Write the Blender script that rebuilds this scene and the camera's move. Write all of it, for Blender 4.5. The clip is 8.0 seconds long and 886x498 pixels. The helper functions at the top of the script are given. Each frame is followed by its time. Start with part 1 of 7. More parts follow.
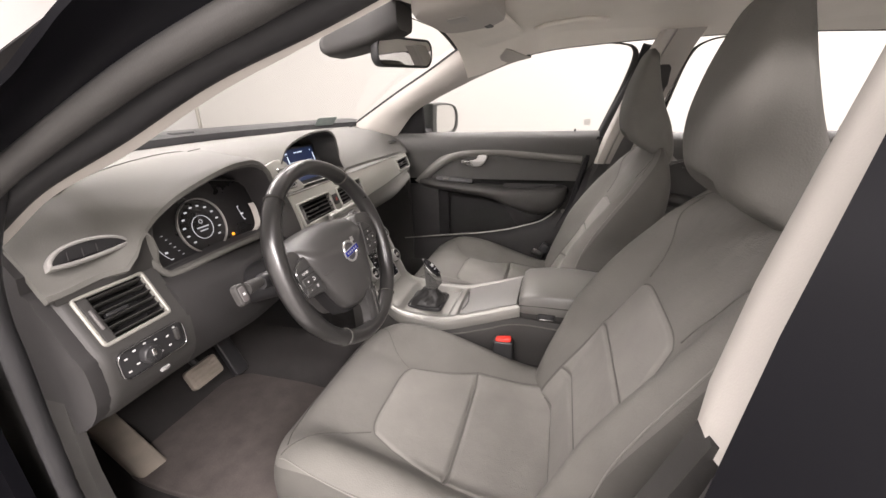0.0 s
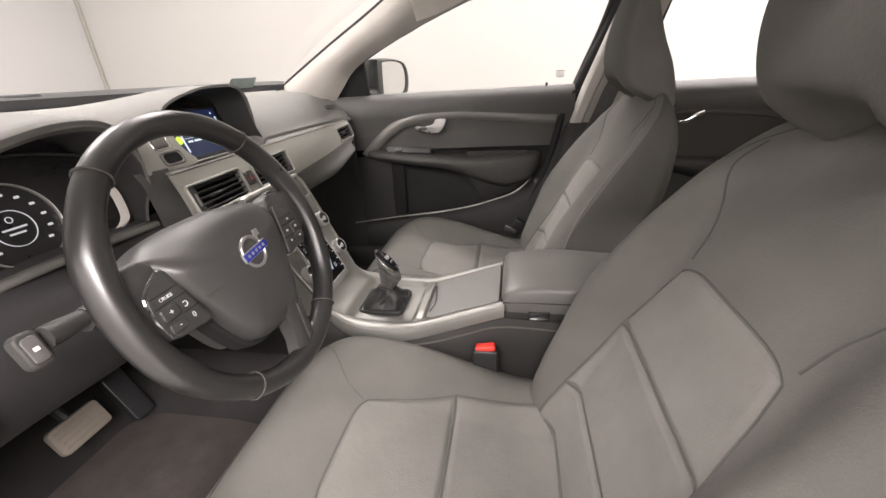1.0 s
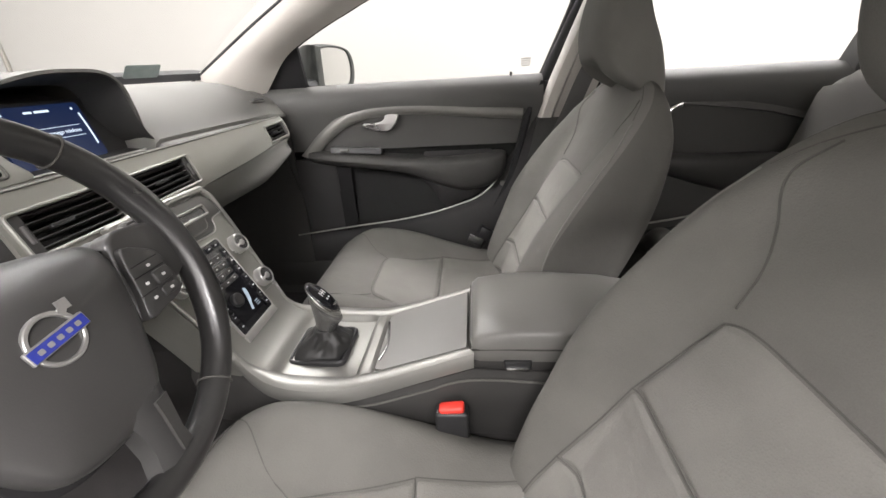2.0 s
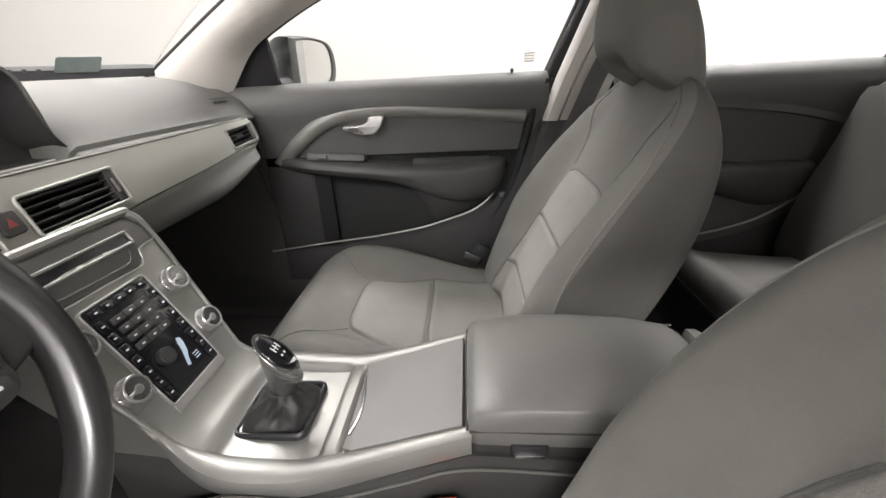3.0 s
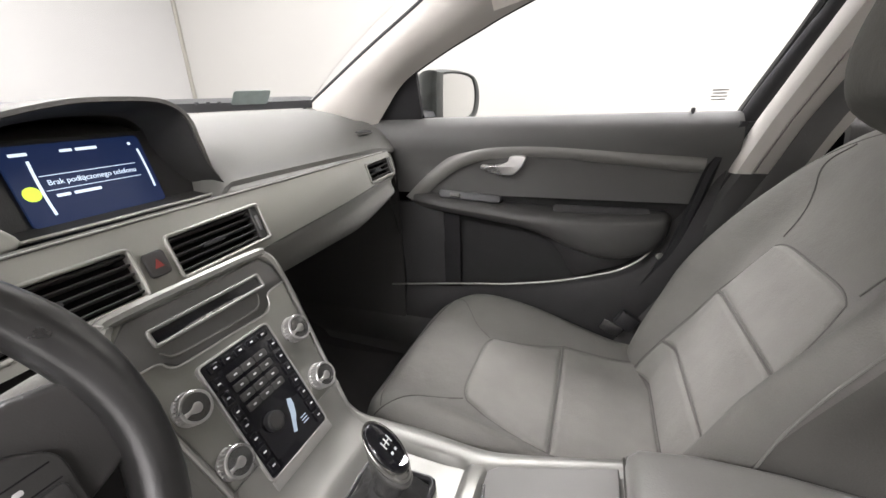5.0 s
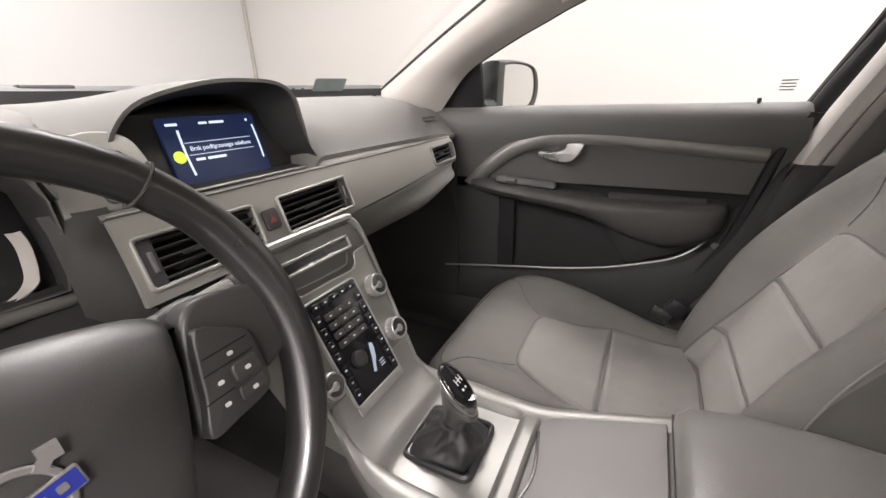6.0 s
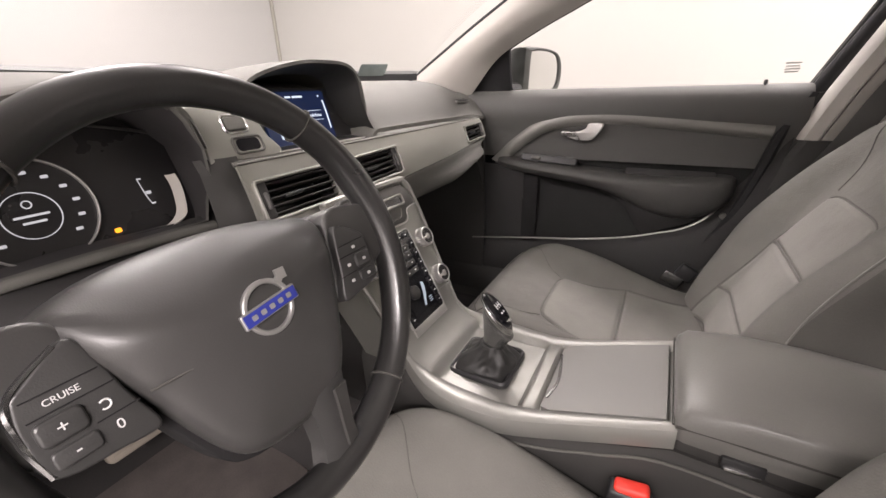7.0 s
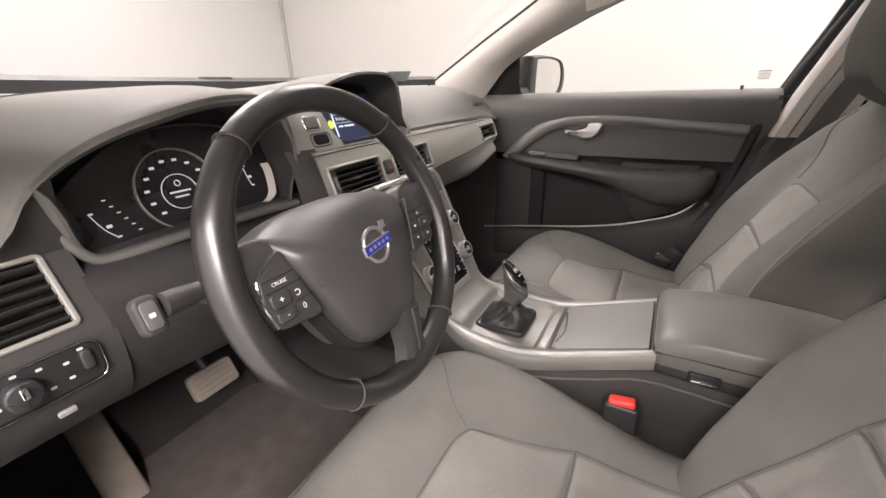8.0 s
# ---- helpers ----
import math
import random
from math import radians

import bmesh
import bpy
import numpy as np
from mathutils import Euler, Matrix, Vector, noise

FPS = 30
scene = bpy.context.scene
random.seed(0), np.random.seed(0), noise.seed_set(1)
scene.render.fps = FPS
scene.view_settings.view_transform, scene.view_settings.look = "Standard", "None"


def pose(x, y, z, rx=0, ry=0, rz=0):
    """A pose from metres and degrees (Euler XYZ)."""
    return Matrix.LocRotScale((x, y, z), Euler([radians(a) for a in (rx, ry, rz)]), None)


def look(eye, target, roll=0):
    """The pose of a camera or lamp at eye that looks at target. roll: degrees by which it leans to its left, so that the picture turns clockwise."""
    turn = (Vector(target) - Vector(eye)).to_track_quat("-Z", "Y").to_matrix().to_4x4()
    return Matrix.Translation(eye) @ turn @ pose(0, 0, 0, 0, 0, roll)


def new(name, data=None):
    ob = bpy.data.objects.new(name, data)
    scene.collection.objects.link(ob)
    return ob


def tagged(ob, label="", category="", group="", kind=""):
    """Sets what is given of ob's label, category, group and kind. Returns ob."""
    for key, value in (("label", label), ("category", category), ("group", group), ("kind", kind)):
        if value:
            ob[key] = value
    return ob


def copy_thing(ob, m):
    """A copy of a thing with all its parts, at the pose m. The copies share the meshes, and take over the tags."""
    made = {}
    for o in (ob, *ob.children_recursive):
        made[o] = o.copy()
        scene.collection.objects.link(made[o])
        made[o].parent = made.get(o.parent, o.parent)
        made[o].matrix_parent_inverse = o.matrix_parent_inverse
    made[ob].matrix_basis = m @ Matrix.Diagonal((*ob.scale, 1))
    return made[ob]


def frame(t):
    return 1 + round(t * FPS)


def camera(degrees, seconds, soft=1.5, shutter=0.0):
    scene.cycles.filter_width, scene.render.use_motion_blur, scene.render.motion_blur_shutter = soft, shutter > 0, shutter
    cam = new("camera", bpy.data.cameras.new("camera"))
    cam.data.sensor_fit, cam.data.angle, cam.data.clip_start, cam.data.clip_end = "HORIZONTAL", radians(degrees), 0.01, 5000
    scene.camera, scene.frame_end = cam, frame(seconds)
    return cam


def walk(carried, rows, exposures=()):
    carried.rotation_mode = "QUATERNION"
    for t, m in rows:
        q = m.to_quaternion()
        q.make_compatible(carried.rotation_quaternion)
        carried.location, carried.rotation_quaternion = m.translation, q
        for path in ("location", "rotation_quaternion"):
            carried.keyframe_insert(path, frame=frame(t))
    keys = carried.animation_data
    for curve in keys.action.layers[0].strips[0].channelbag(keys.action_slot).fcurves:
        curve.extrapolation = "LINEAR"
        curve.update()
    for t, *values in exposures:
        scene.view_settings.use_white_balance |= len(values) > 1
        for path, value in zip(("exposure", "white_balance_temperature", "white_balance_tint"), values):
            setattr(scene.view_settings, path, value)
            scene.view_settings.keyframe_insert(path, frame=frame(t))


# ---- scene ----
cam = camera(95.1, 8.0, soft=1.5)
PATH = [
    (0, (1.263, -1.038, 1.133), (0.731, 0.762, 0.443), -1.9),
    (0.5, (1.223, -0.914, 1.08), (0.762, 0.892, 0.353), -2.8),
    (1, (1.202, -0.799, 1.054), (0.861, 1.006, 0.263), -3.6),
    (1.5, (1.19, -0.699, 1.047), (0.957, 1.104, 0.213), -3.5),
    (1.7, (1.195, -0.660, 1.041), (1.001, 1.153, 0.222), -3.7),
    (3, (1.191, -0.441, 1.019), (1.051, 1.379, 0.202), -3.1),
    (3.5, (1.18, -0.371, 1.02), (1.003, 1.46, 0.235), -3.0),
    (4, (1.146, -0.334, 1.023), (0.855, 1.499, 0.278), -2.6),
    (4.5, (1.124, -0.315, 1.041), (0.652, 1.492, 0.324), -2.5),
    (5, (1.117, -0.316, 1.044), (0.453, 1.439, 0.352), -2.2),
    (5.2, (1.107, -0.334, 1.048), (0.378, 1.394, 0.352), -2.1),
    (6.3, (1.105, -0.437, 1.021), (0.244, 1.221, 0.305), -1.6),
    (6.5, (1.109, -0.469, 1.015), (0.231, 1.176, 0.293), -1.7),
    (7, (1.124, -0.547, 1.012), (0.228, 1.08, 0.271), -1.7),
    (7.5, (1.139, -0.639, 1.018), (0.223, 0.976, 0.274), -1.8),
    (8, (1.152, -0.715, 1.025), (0.253, 0.912, 0.286), -1.8),
]
LIGHT = [(0.0, 0.90, 6680, 17), (1.0, 0.80, 6680, 16), (1.5, 0.87, 6450, 13), (3.0, 0.98, 6400, 12), (4.5, 1.01, 6300, 13), (5.2, 0.98, 6300, 13), (6.5, 0.76, 6700, 18), (8.0, 0.82, 6750, 19)]
walk(cam, [(t, look(eye, target, roll)) for t, eye, target, roll in PATH], LIGHT)

# ---------------------------------------------------------------- light
world = bpy.data.worlds.new("world")
scene.world = world
world.use_nodes = True
world.node_tree.nodes["Background"].inputs[0].default_value = (1.0, 0.97, 0.93, 1)
world.node_tree.nodes["Background"].inputs[1].default_value = 0.3


def area_lamp(name, place, target, sx, sy, watts, colour=(1.0, 0.95, 0.9)):
    data = bpy.data.lights.new(name, "AREA")
    data.shape, data.size, data.size_y = "RECTANGLE", sx, sy
    data.energy, data.color = watts, colour
    ob = new(name, data)
    ob.matrix_world = look(place, target)
    return ob


# lamps added out of view under the ceiling: beside the open doorway, ahead of the car and along the far side
for lx, ly, wide, watts in ((-1.6, -3.2, 0.5, 112), (1.0, -3.2, 0.5, 122), (3.6, -3.2, 0.5, 350), (-2.2, 0.9, 0.9, 72), (-0.2, 2.1, 0.9, 66), (3.0, 2.1, 0.9, 105), (4.6, -0.4, 0.9, 220)):
    area_lamp("unseen_lamp", (lx, ly, 3.38), (lx, ly + 0.001, 0), 2.2, wide, watts, (1.0, 0.965, 0.94))


# ---------------------------------------------------------------- materials
def material(name, colour, rough=0.6, metal=0.0, grain=0.0, grain_scale=900.0, mottle=0.12, mottle_scale=9.0, rough_var=0.08, coat=0.0, weave=0.0, gloss=0.5, cloth=0.0):
    m = bpy.data.materials.new(name)
    m.use_nodes = True
    nt = m.node_tree
    b = nt.nodes["Principled BSDF"]
    b.inputs["Metallic"].default_value = metal
    b.inputs["Coat Weight"].default_value = coat
    b.inputs["Specular IOR Level"].default_value = gloss
    co = nt.nodes.new("ShaderNodeTexCoord")
    big = nt.nodes.new("ShaderNodeTexNoise")
    big.inputs["Scale"].default_value, big.inputs["Detail"].default_value = mottle_scale, 5
    nt.links.new(co.outputs["Object"], big.inputs["Vector"])
    fine = nt.nodes.new("ShaderNodeTexNoise")
    fine.inputs["Scale"].default_value, fine.inputs["Detail"].default_value = grain_scale, 2
    nt.links.new(co.outputs["Object"], fine.inputs["Vector"])
    both = nt.nodes.new("ShaderNodeMath")
    both.operation = "MULTIPLY_ADD"
    nt.links.new(fine.outputs["Fac"], both.inputs[0])
    both.inputs[1].default_value = 0.45
    nt.links.new(big.outputs["Fac"], both.inputs[2])
    ramp = nt.nodes.new("ShaderNodeMapRange")
    ramp.inputs["From Min"].default_value, ramp.inputs["From Max"].default_value = 0.45, 1.0
    ramp.inputs["To Min"].default_value, ramp.inputs["To Max"].default_value = 1 - mottle, 1 + mottle
    nt.links.new(both.outputs[0], ramp.inputs["Value"])
    mul = nt.nodes.new("ShaderNodeVectorMath")
    mul.operation = "SCALE"
    mul.inputs[0].default_value = colour
    nt.links.new(ramp.outputs[0], mul.inputs["Scale"])
    nt.links.new(mul.outputs[0], b.inputs["Base Color"])
    rr = nt.nodes.new("ShaderNodeMapRange")
    rr.inputs["From Min"].default_value, rr.inputs["From Max"].default_value = 0.3, 0.7
    rr.inputs["To Min"].default_value, rr.inputs["To Max"].default_value = max(0.02, rough - rough_var), min(1, rough + rough_var)
    nt.links.new(big.outputs["Fac"], rr.inputs["Value"])
    nt.links.new(rr.outputs[0], b.inputs["Roughness"])
    if grain or weave:
        bump = nt.nodes.new("ShaderNodeBump")
        bump.inputs["Strength"].default_value, bump.inputs["Distance"].default_value = max(grain, weave), 0.0006
        nt.links.new(bump.outputs[0], b.inputs["Normal"])
        if weave:
            wv = nt.nodes.new("ShaderNodeTexVoronoi")
            wv.inputs["Scale"].default_value = 420
            nt.links.new(co.outputs["Object"], wv.inputs["Vector"])
            nt.links.new(wv.outputs["Distance"], bump.inputs["Height"])
        else:
            nt.links.new(fine.outputs["Fac"], bump.inputs["Height"])
        if cloth:
            soft = nt.nodes.new("ShaderNodeTexNoise")
            soft.inputs["Scale"].default_value, soft.inputs["Detail"].default_value = 22, 3
            nt.links.new(co.outputs["Object"], soft.inputs["Vector"])
            under = nt.nodes.new("ShaderNodeBump")
            under.inputs["Strength"].default_value, under.inputs["Distance"].default_value = cloth, 0.006
            nt.links.new(soft.outputs["Fac"], under.inputs["Height"])
            nt.links.new(under.outputs[0], bump.inputs["Normal"])
    return m


def glowing(name, colour, strength):
    m = bpy.data.materials.new(name)
    m.use_nodes = True
    b = m.node_tree.nodes["Principled BSDF"]
    b.inputs["Base Color"].default_value = (*[c * 0.4 for c in colour], 1)
    b.inputs["Emission Color"].default_value = (*colour, 1)
    b.inputs["Emission Strength"].default_value = strength
    return m


def glass(name, tint=(0.95, 0.97, 0.96)):
    m = bpy.data.materials.new(name)
    m.use_nodes = True
    b = m.node_tree.nodes["Principled BSDF"]
    b.inputs["Base Color"].default_value = (*tint, 1)
    b.inputs["Transmission Weight"].default_value = 1.0
    b.inputs["Roughness"].default_value = 0.0
    b.inputs["IOR"].default_value = 1.12
    return m


WALL_COOL = material("painted_wall_cool", (0.385, 0.377, 0.366), 0.8, mottle=0.03, mottle_scale=0.8, grain=0.1, grain_scale=150)
WALL_WARM = material("painted_wall_warm", (0.360, 0.349, 0.329), 0.8, mottle=0.04, mottle_scale=0.7, grain=0.1, grain_scale=150)
POST = material("corner_post_paint", (0.27, 0.255, 0.225), 0.6, mottle=0.08)
CONCRETE = material("sealed_concrete", (0.27, 0.265, 0.254), 0.5, mottle=0.15, mottle_scale=1.5, grain=0.2, grain_scale=120)
FABRIC = material("seat_cloth_insert", (0.148, 0.144, 0.132), 0.9, mottle=0.12, mottle_scale=14, weave=0.6, cloth=0.35, gloss=0.3)
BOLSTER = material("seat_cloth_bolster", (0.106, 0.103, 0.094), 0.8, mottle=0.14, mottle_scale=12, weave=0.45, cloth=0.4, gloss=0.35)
# bolster cloth darkened for the shade on the seat flanks; the bench shares it
DARKENED_CLOTH = material("seat_cloth_darkened", (0.068, 0.066, 0.060), 0.85, mottle=0.14, mottle_scale=12, weave=0.4, cloth=0.3, gloss=0.3)
# bolster tone darkened to paint the shade in seams and soft creases
FOLD = material("seat_fold", (0.066, 0.064, 0.058), 0.9)
SEAM = material("seat_seam_thread", (0.052, 0.050, 0.046), 0.9, gloss=0.2)
PIPING = material("seat_piping", (0.135, 0.131, 0.120), 0.7)
DASH = material("soft_dash_grain", (0.100, 0.098, 0.090), 0.75, mottle=0.09, grain=0.45, grain_scale=600, gloss=0.3)
DASH_DARK = material("dark_soft_plastic", (0.032, 0.031, 0.0295), 0.6, mottle=0.12, grain=0.35, grain_scale=700, gloss=0.4)
DOOR_PAD = material("door_upper_grain", (0.060, 0.059, 0.056), 0.62, mottle=0.1, grain=0.35, grain_scale=700, gloss=0.4)
DOOR_MID = material("door_cloth_dark", (0.018, 0.0178, 0.0175), 0.9, mottle=0.14, weave=0.35, gloss=0.2)
DOOR_ARM = material("door_armrest_vinyl", (0.040, 0.039, 0.037), 0.6, mottle=0.1, grain=0.35, grain_scale=600, gloss=0.45)
DOOR_STRIP = material("door_trim_strip", (0.150, 0.147, 0.136), 0.42, metal=0.3, mottle=0.06, mottle_scale=5)
VOID = material("black_lining", (0.010, 0.0095, 0.010), 0.8, mottle=0.1, gloss=0.25)
DOOR_DARK = material("door_lower_plastic", (0.026, 0.025, 0.025), 0.7, mottle=0.12, grain=0.35, grain_scale=700, gloss=0.3)
PILLAR_LIT = material("pillar_trim_lit", (0.46, 0.44, 0.41), 0.7, mottle=0.05, grain=0.2, grain_scale=600)
PILLAR_GREY = material("pillar_grey_trim", (0.20, 0.195, 0.185), 0.7, mottle=0.08, grain=0.2, grain_scale=600)
BLACK = material("black_plastic", (0.018, 0.018, 0.019), 0.45, mottle=0.15)
GLOSS_BLACK = material("gloss_black", (0.008, 0.008, 0.01), 0.12, mottle=0.1, rough_var=0.03)
RUBBER = material("door_seal_rubber", (0.016, 0.016, 0.017), 0.6, mottle=0.15, gloss=0.3)
BODY_PAINT = material("black_body_paint", (0.003, 0.003, 0.004), 0.45, mottle=0.1, rough_var=0.04, gloss=0.06)
BAND = material("satin_trim_band", (0.255, 0.252, 0.228), 0.4, metal=0.3, mottle=0.06, mottle_scale=5)
SILVER = material("satin_silver_trim", (0.36, 0.355, 0.336), 0.46, metal=0.65, mottle=0.06, rough_var=0.06)
STACK = material("grey_console_face", (0.225, 0.225, 0.206), 0.38, metal=0.55, mottle=0.06)
CHROME = material("chrome", (0.8, 0.8, 0.8), 0.1, metal=1.0, mottle=0.04, rough_var=0.04)
LEATHER = material("wheel_leather", (0.017, 0.0166, 0.0163), 0.30, mottle=0.08, mottle_scale=20, grain=0.12, grain_scale=520, rough_var=0.03, gloss=0.75)
PAD = material("airbag_cover", (0.037, 0.036, 0.035), 0.40, mottle=0.1, grain=0.14, grain_scale=900, gloss=0.5)
POD = material("switch_pod_plastic", (0.032, 0.0315, 0.031), 0.38, mottle=0.08, grain=0.2, grain_scale=800, gloss=0.5)
GAITER = material("gaiter_leather", (0.014, 0.0138, 0.0135), 0.55, mottle=0.15, mottle_scale=30, grain=0.3, grain_scale=450)
ARM_LEATHER = material("armrest_leather", (0.135, 0.133, 0.124), 0.36, mottle=0.08, grain=0.35, grain_scale=420, rough_var=0.04)
TAMBOUR = material("console_lid_plastic", (0.155, 0.152, 0.144), 0.55, mottle=0.06, grain=0.2)
HEADLINER = material("headliner_cloth", (0.74, 0.71, 0.65), 0.95, mottle=0.05, weave=0.15)
PILLAR = material("pillar_trim", (0.39, 0.370, 0.338), 0.75, mottle=0.06, grain=0.2, grain_scale=600)
CARPET = material("floor_carpet", (0.016, 0.0145, 0.014), 1.0, mottle=0.3, mottle_scale=30, grain=0.9, grain_scale=500)
MAT = material("floor_mat_pile", (0.060, 0.051, 0.047), 1.0, mottle=0.25, mottle_scale=25, grain=0.9, grain_scale=450)
PALE_PAD = material("pale_brown_pad", (0.20, 0.175, 0.145), 0.8, mottle=0.2, mottle_scale=20)
DULL_RED = material("hazard_red", (0.22, 0.03, 0.025), 0.4, mottle=0.06)
RED = material("red_button", (0.75, 0.05, 0.035), 0.35, mottle=0.06)
BLUE = material("emblem_blue", (0.02, 0.03, 0.22), 0.25, mottle=0.05)
WHITE_MARK = material("printed_white", (0.55, 0.55, 0.55), 0.5, mottle=0.04)
BELT = material("belt_webbing", (0.07, 0.068, 0.066), 0.8, mottle=0.12, weave=0.6)
STICKER = material("windscreen_sticker", (0.13, 0.155, 0.145), 0.5, mottle=0.15, mottle_scale=60)
MIRROR = material("mirror_glass", (0.76, 0.76, 0.75), 0.02, metal=1.0, mottle=0.0, rough_var=0.0)
SCREEN = glowing("display_blue", (0.005, 0.012, 0.042), 0.7)
SCREEN_TEXT = glowing("display_text", (0.60, 0.70, 0.8), 0.75)
SCREEN_DOT = glowing("display_dot", (0.50, 0.72, 0.05), 0.8)
LCD_TEXT = glowing("lcd_figure", (0.40, 0.48, 0.55), 0.38)
GAUGE_TEXT = glowing("gauge_marks", (0.55, 0.57, 0.6), 0.45)
AMBER = glowing("warning_amber", (1.0, 0.33, 0.02), 1.2)
GLASS = glass("window_glass")
WALL_FILL = material("wall_fill_paint", (0.60, 0.594, 0.585), 0.8, mottle=0.06, mottle_scale=0.8)
KNOB = material("satin_knob", (0.46, 0.455, 0.445), 0.3, metal=0.8, mottle=0.04, rough_var=0.05)
SEAL_GREY = material("door_seal_grey", (0.085, 0.080, 0.079), 0.55, mottle=0.12)
FIELD = material("satin_dark_field", (0.085, 0.083, 0.079), 0.36, metal=0.4, mottle=0.05, rough_var=0.04)
TRAY = material("satin_tray_face", (0.255, 0.252, 0.236), 0.40, metal=0.6, mottle=0.06, rough_var=0.06)
DARK_CHROME = material("dark_chrome", (0.22, 0.22, 0.22), 0.22, metal=0.9, mottle=0.06, rough_var=0.05)
BRIGHT_RIM = material("polished_rim", (0.34, 0.335, 0.325), 0.18, metal=0.95, mottle=0.05, rough_var=0.05)
HOOD_LINING = material("hood_lining", (0.034, 0.032, 0.033), 0.7, mottle=0.08, gloss=0.3)
DIAL_FACE = material("dial_face", (0.015, 0.0143, 0.0148), 0.28, mottle=0.0, rough_var=0.02)
MIRROR_SHELL = material("mirror_shell_plastic", (0.062, 0.064, 0.060), 0.35, mottle=0.08)
MARK_GREY = material("printed_grey", (0.30, 0.30, 0.30), 0.5, mottle=0.04)


# ---------------------------------------------------------------- mesh helpers
def cat(pts, n):
    """n points along a smooth curve through pts."""
    p = np.array(pts, float)
    k = len(p)
    ext = np.vstack([2 * p[0] - p[1], p, 2 * p[-1] - p[-2]])
    out = []
    for s in np.linspace(0, k - 1, n):
        i = min(int(s), k - 2)
        f = s - i
        a, b, c, d = ext[i:i + 4]
        out.append(0.5 * (2 * b + (c - a) * f + (2 * a - 5 * b + 4 * c - d) * f * f + (3 * b - a - 3 * c + d) * f ** 3))
    return np.array(out)


def table(rows, key):
    """Smooth look-up in a table of (key, value) rows."""
    xs, ys = zip(*rows)
    i = min(max(int(np.searchsorted(xs, key)) - 1, 0), len(xs) - 2)
    f = min(max((key - xs[i]) / (xs[i + 1] - xs[i]), 0), 1)
    m = [0.0] * len(xs)
    for j in range(len(xs)):
        lo, hi = max(j - 1, 0), min(j + 1, len(xs) - 1)
        m[j] = (ys[hi] - ys[lo]) / (xs[hi] - xs[lo])
    h = xs[i + 1] - xs[i]
    return ((2 * f ** 3 - 3 * f ** 2 + 1) * ys[i] + (f ** 3 - 2 * f ** 2 + f) * h * m[i] + (3 * f ** 2 - 2 * f ** 3) * ys[i + 1] + (f ** 3 - f ** 2) * h * m[i + 1])


def smooth(a, b, x):
    f = min(max((x - a) / (b - a), 0), 1)
    return f * f * (3 - 2 * f)


def sheet(bm, P, thick=0.0, skip=None):
    """A grid of points as a surface; with thick, a closed slab that grows to the back of its normals. skip(i, j) leaves a hole."""
    P = np.array(P, float)
    n, m = P.shape[:2]
    front = [[bm.verts.new(P[i, j]) for j in range(m)] for i in range(n)]
    cells = [(i, j) for i in range(n - 1) for j in range(m - 1) if not (skip and skip(i, j))]
    for i, j in cells:
        bm.faces.new((front[i][j], front[i + 1][j], front[i + 1][j + 1], front[i][j + 1]))
    if thick:
        N = np.cross(np.gradient(P, axis=0), np.gradient(P, axis=1))
        N /= np.maximum(np.linalg.norm(N, axis=2, keepdims=True), 1e-9)
        Q = P - thick * N
        back = [[bm.verts.new(Q[i, j]) for j in range(m)] for i in range(n)]
        have = set(cells)
        for i, j in cells:
            bm.faces.new((back[i][j], back[i][j + 1], back[i + 1][j + 1], back[i + 1][j]))
            for di, dj, a, b in ((-1, 0, (i, j), (i, j + 1)), (1, 0, (i + 1, j + 1), (i + 1, j)), (0, -1, (i + 1, j), (i, j)), (0, 1, (i, j + 1), (i + 1, j + 1))):
                if (i + di, j + dj) not in have:
                    bm.faces.new((front[a[0]][a[1]], front[b[0]][b[1]], back[b[0]][b[1]], back[a[0]][a[1]]))
        loose = [v for v in bm.verts if not v.link_faces]
        bmesh.ops.delete(bm, geom=loose, context="VERTS")
    return bm


def loft(bm, rings, cap=True, closed=True):
    vs = [[bm.verts.new(p) for p in r] for r in rings]
    m = len(vs[0])
    for a, b in zip(vs, vs[1:]):
        for j in range(m if closed else m - 1):
            k = (j + 1) % m
            bm.faces.new((a[j], a[k], b[k], b[j]))
    if cap:
        bm.faces.new(vs[0][::-1])
        bm.faces.new(vs[-1])
    return bm


def plane_at(o, u, v):
    """A local frame: (a, b, c) along u, v and their normal."""
    o, u, v = Vector(o), Vector(u).normalized(), Vector(v).normalized()
    n = u.cross(v).normalized()
    return lambda a, b, c=0.0: o + u * a + v * b + n * c


def rrect(w, h, r, n=4):
    r = min(r, w / 2 - 1e-4, h / 2 - 1e-4)
    out = []
    for cx, cy, a0 in ((w / 2 - r, h / 2 - r, 0), (-w / 2 + r, h / 2 - r, 90), (-w / 2 + r, -h / 2 + r, 180), (w / 2 - r, -h / 2 + r, 270)):
        for k in range(n + 1):
            a = radians(a0 + 90 * k / n)
            out.append((cx + r * math.cos(a), cy + r * math.sin(a)))
    return out


def inset(outline, d):
    p = np.array(outline, float)
    t = np.roll(p, -1, 0) - np.roll(p, 1, 0)
    t /= np.maximum(np.linalg.norm(t, axis=1, keepdims=True), 1e-9)
    nrm = np.stack([-t[:, 1], t[:, 0]], 1)
    x, y = p[:, 0], p[:, 1]
    sign = 1 if np.sum(x * np.roll(y, -1) - y * np.roll(x, -1)) > 0 else -1
    return p + sign * d * nrm


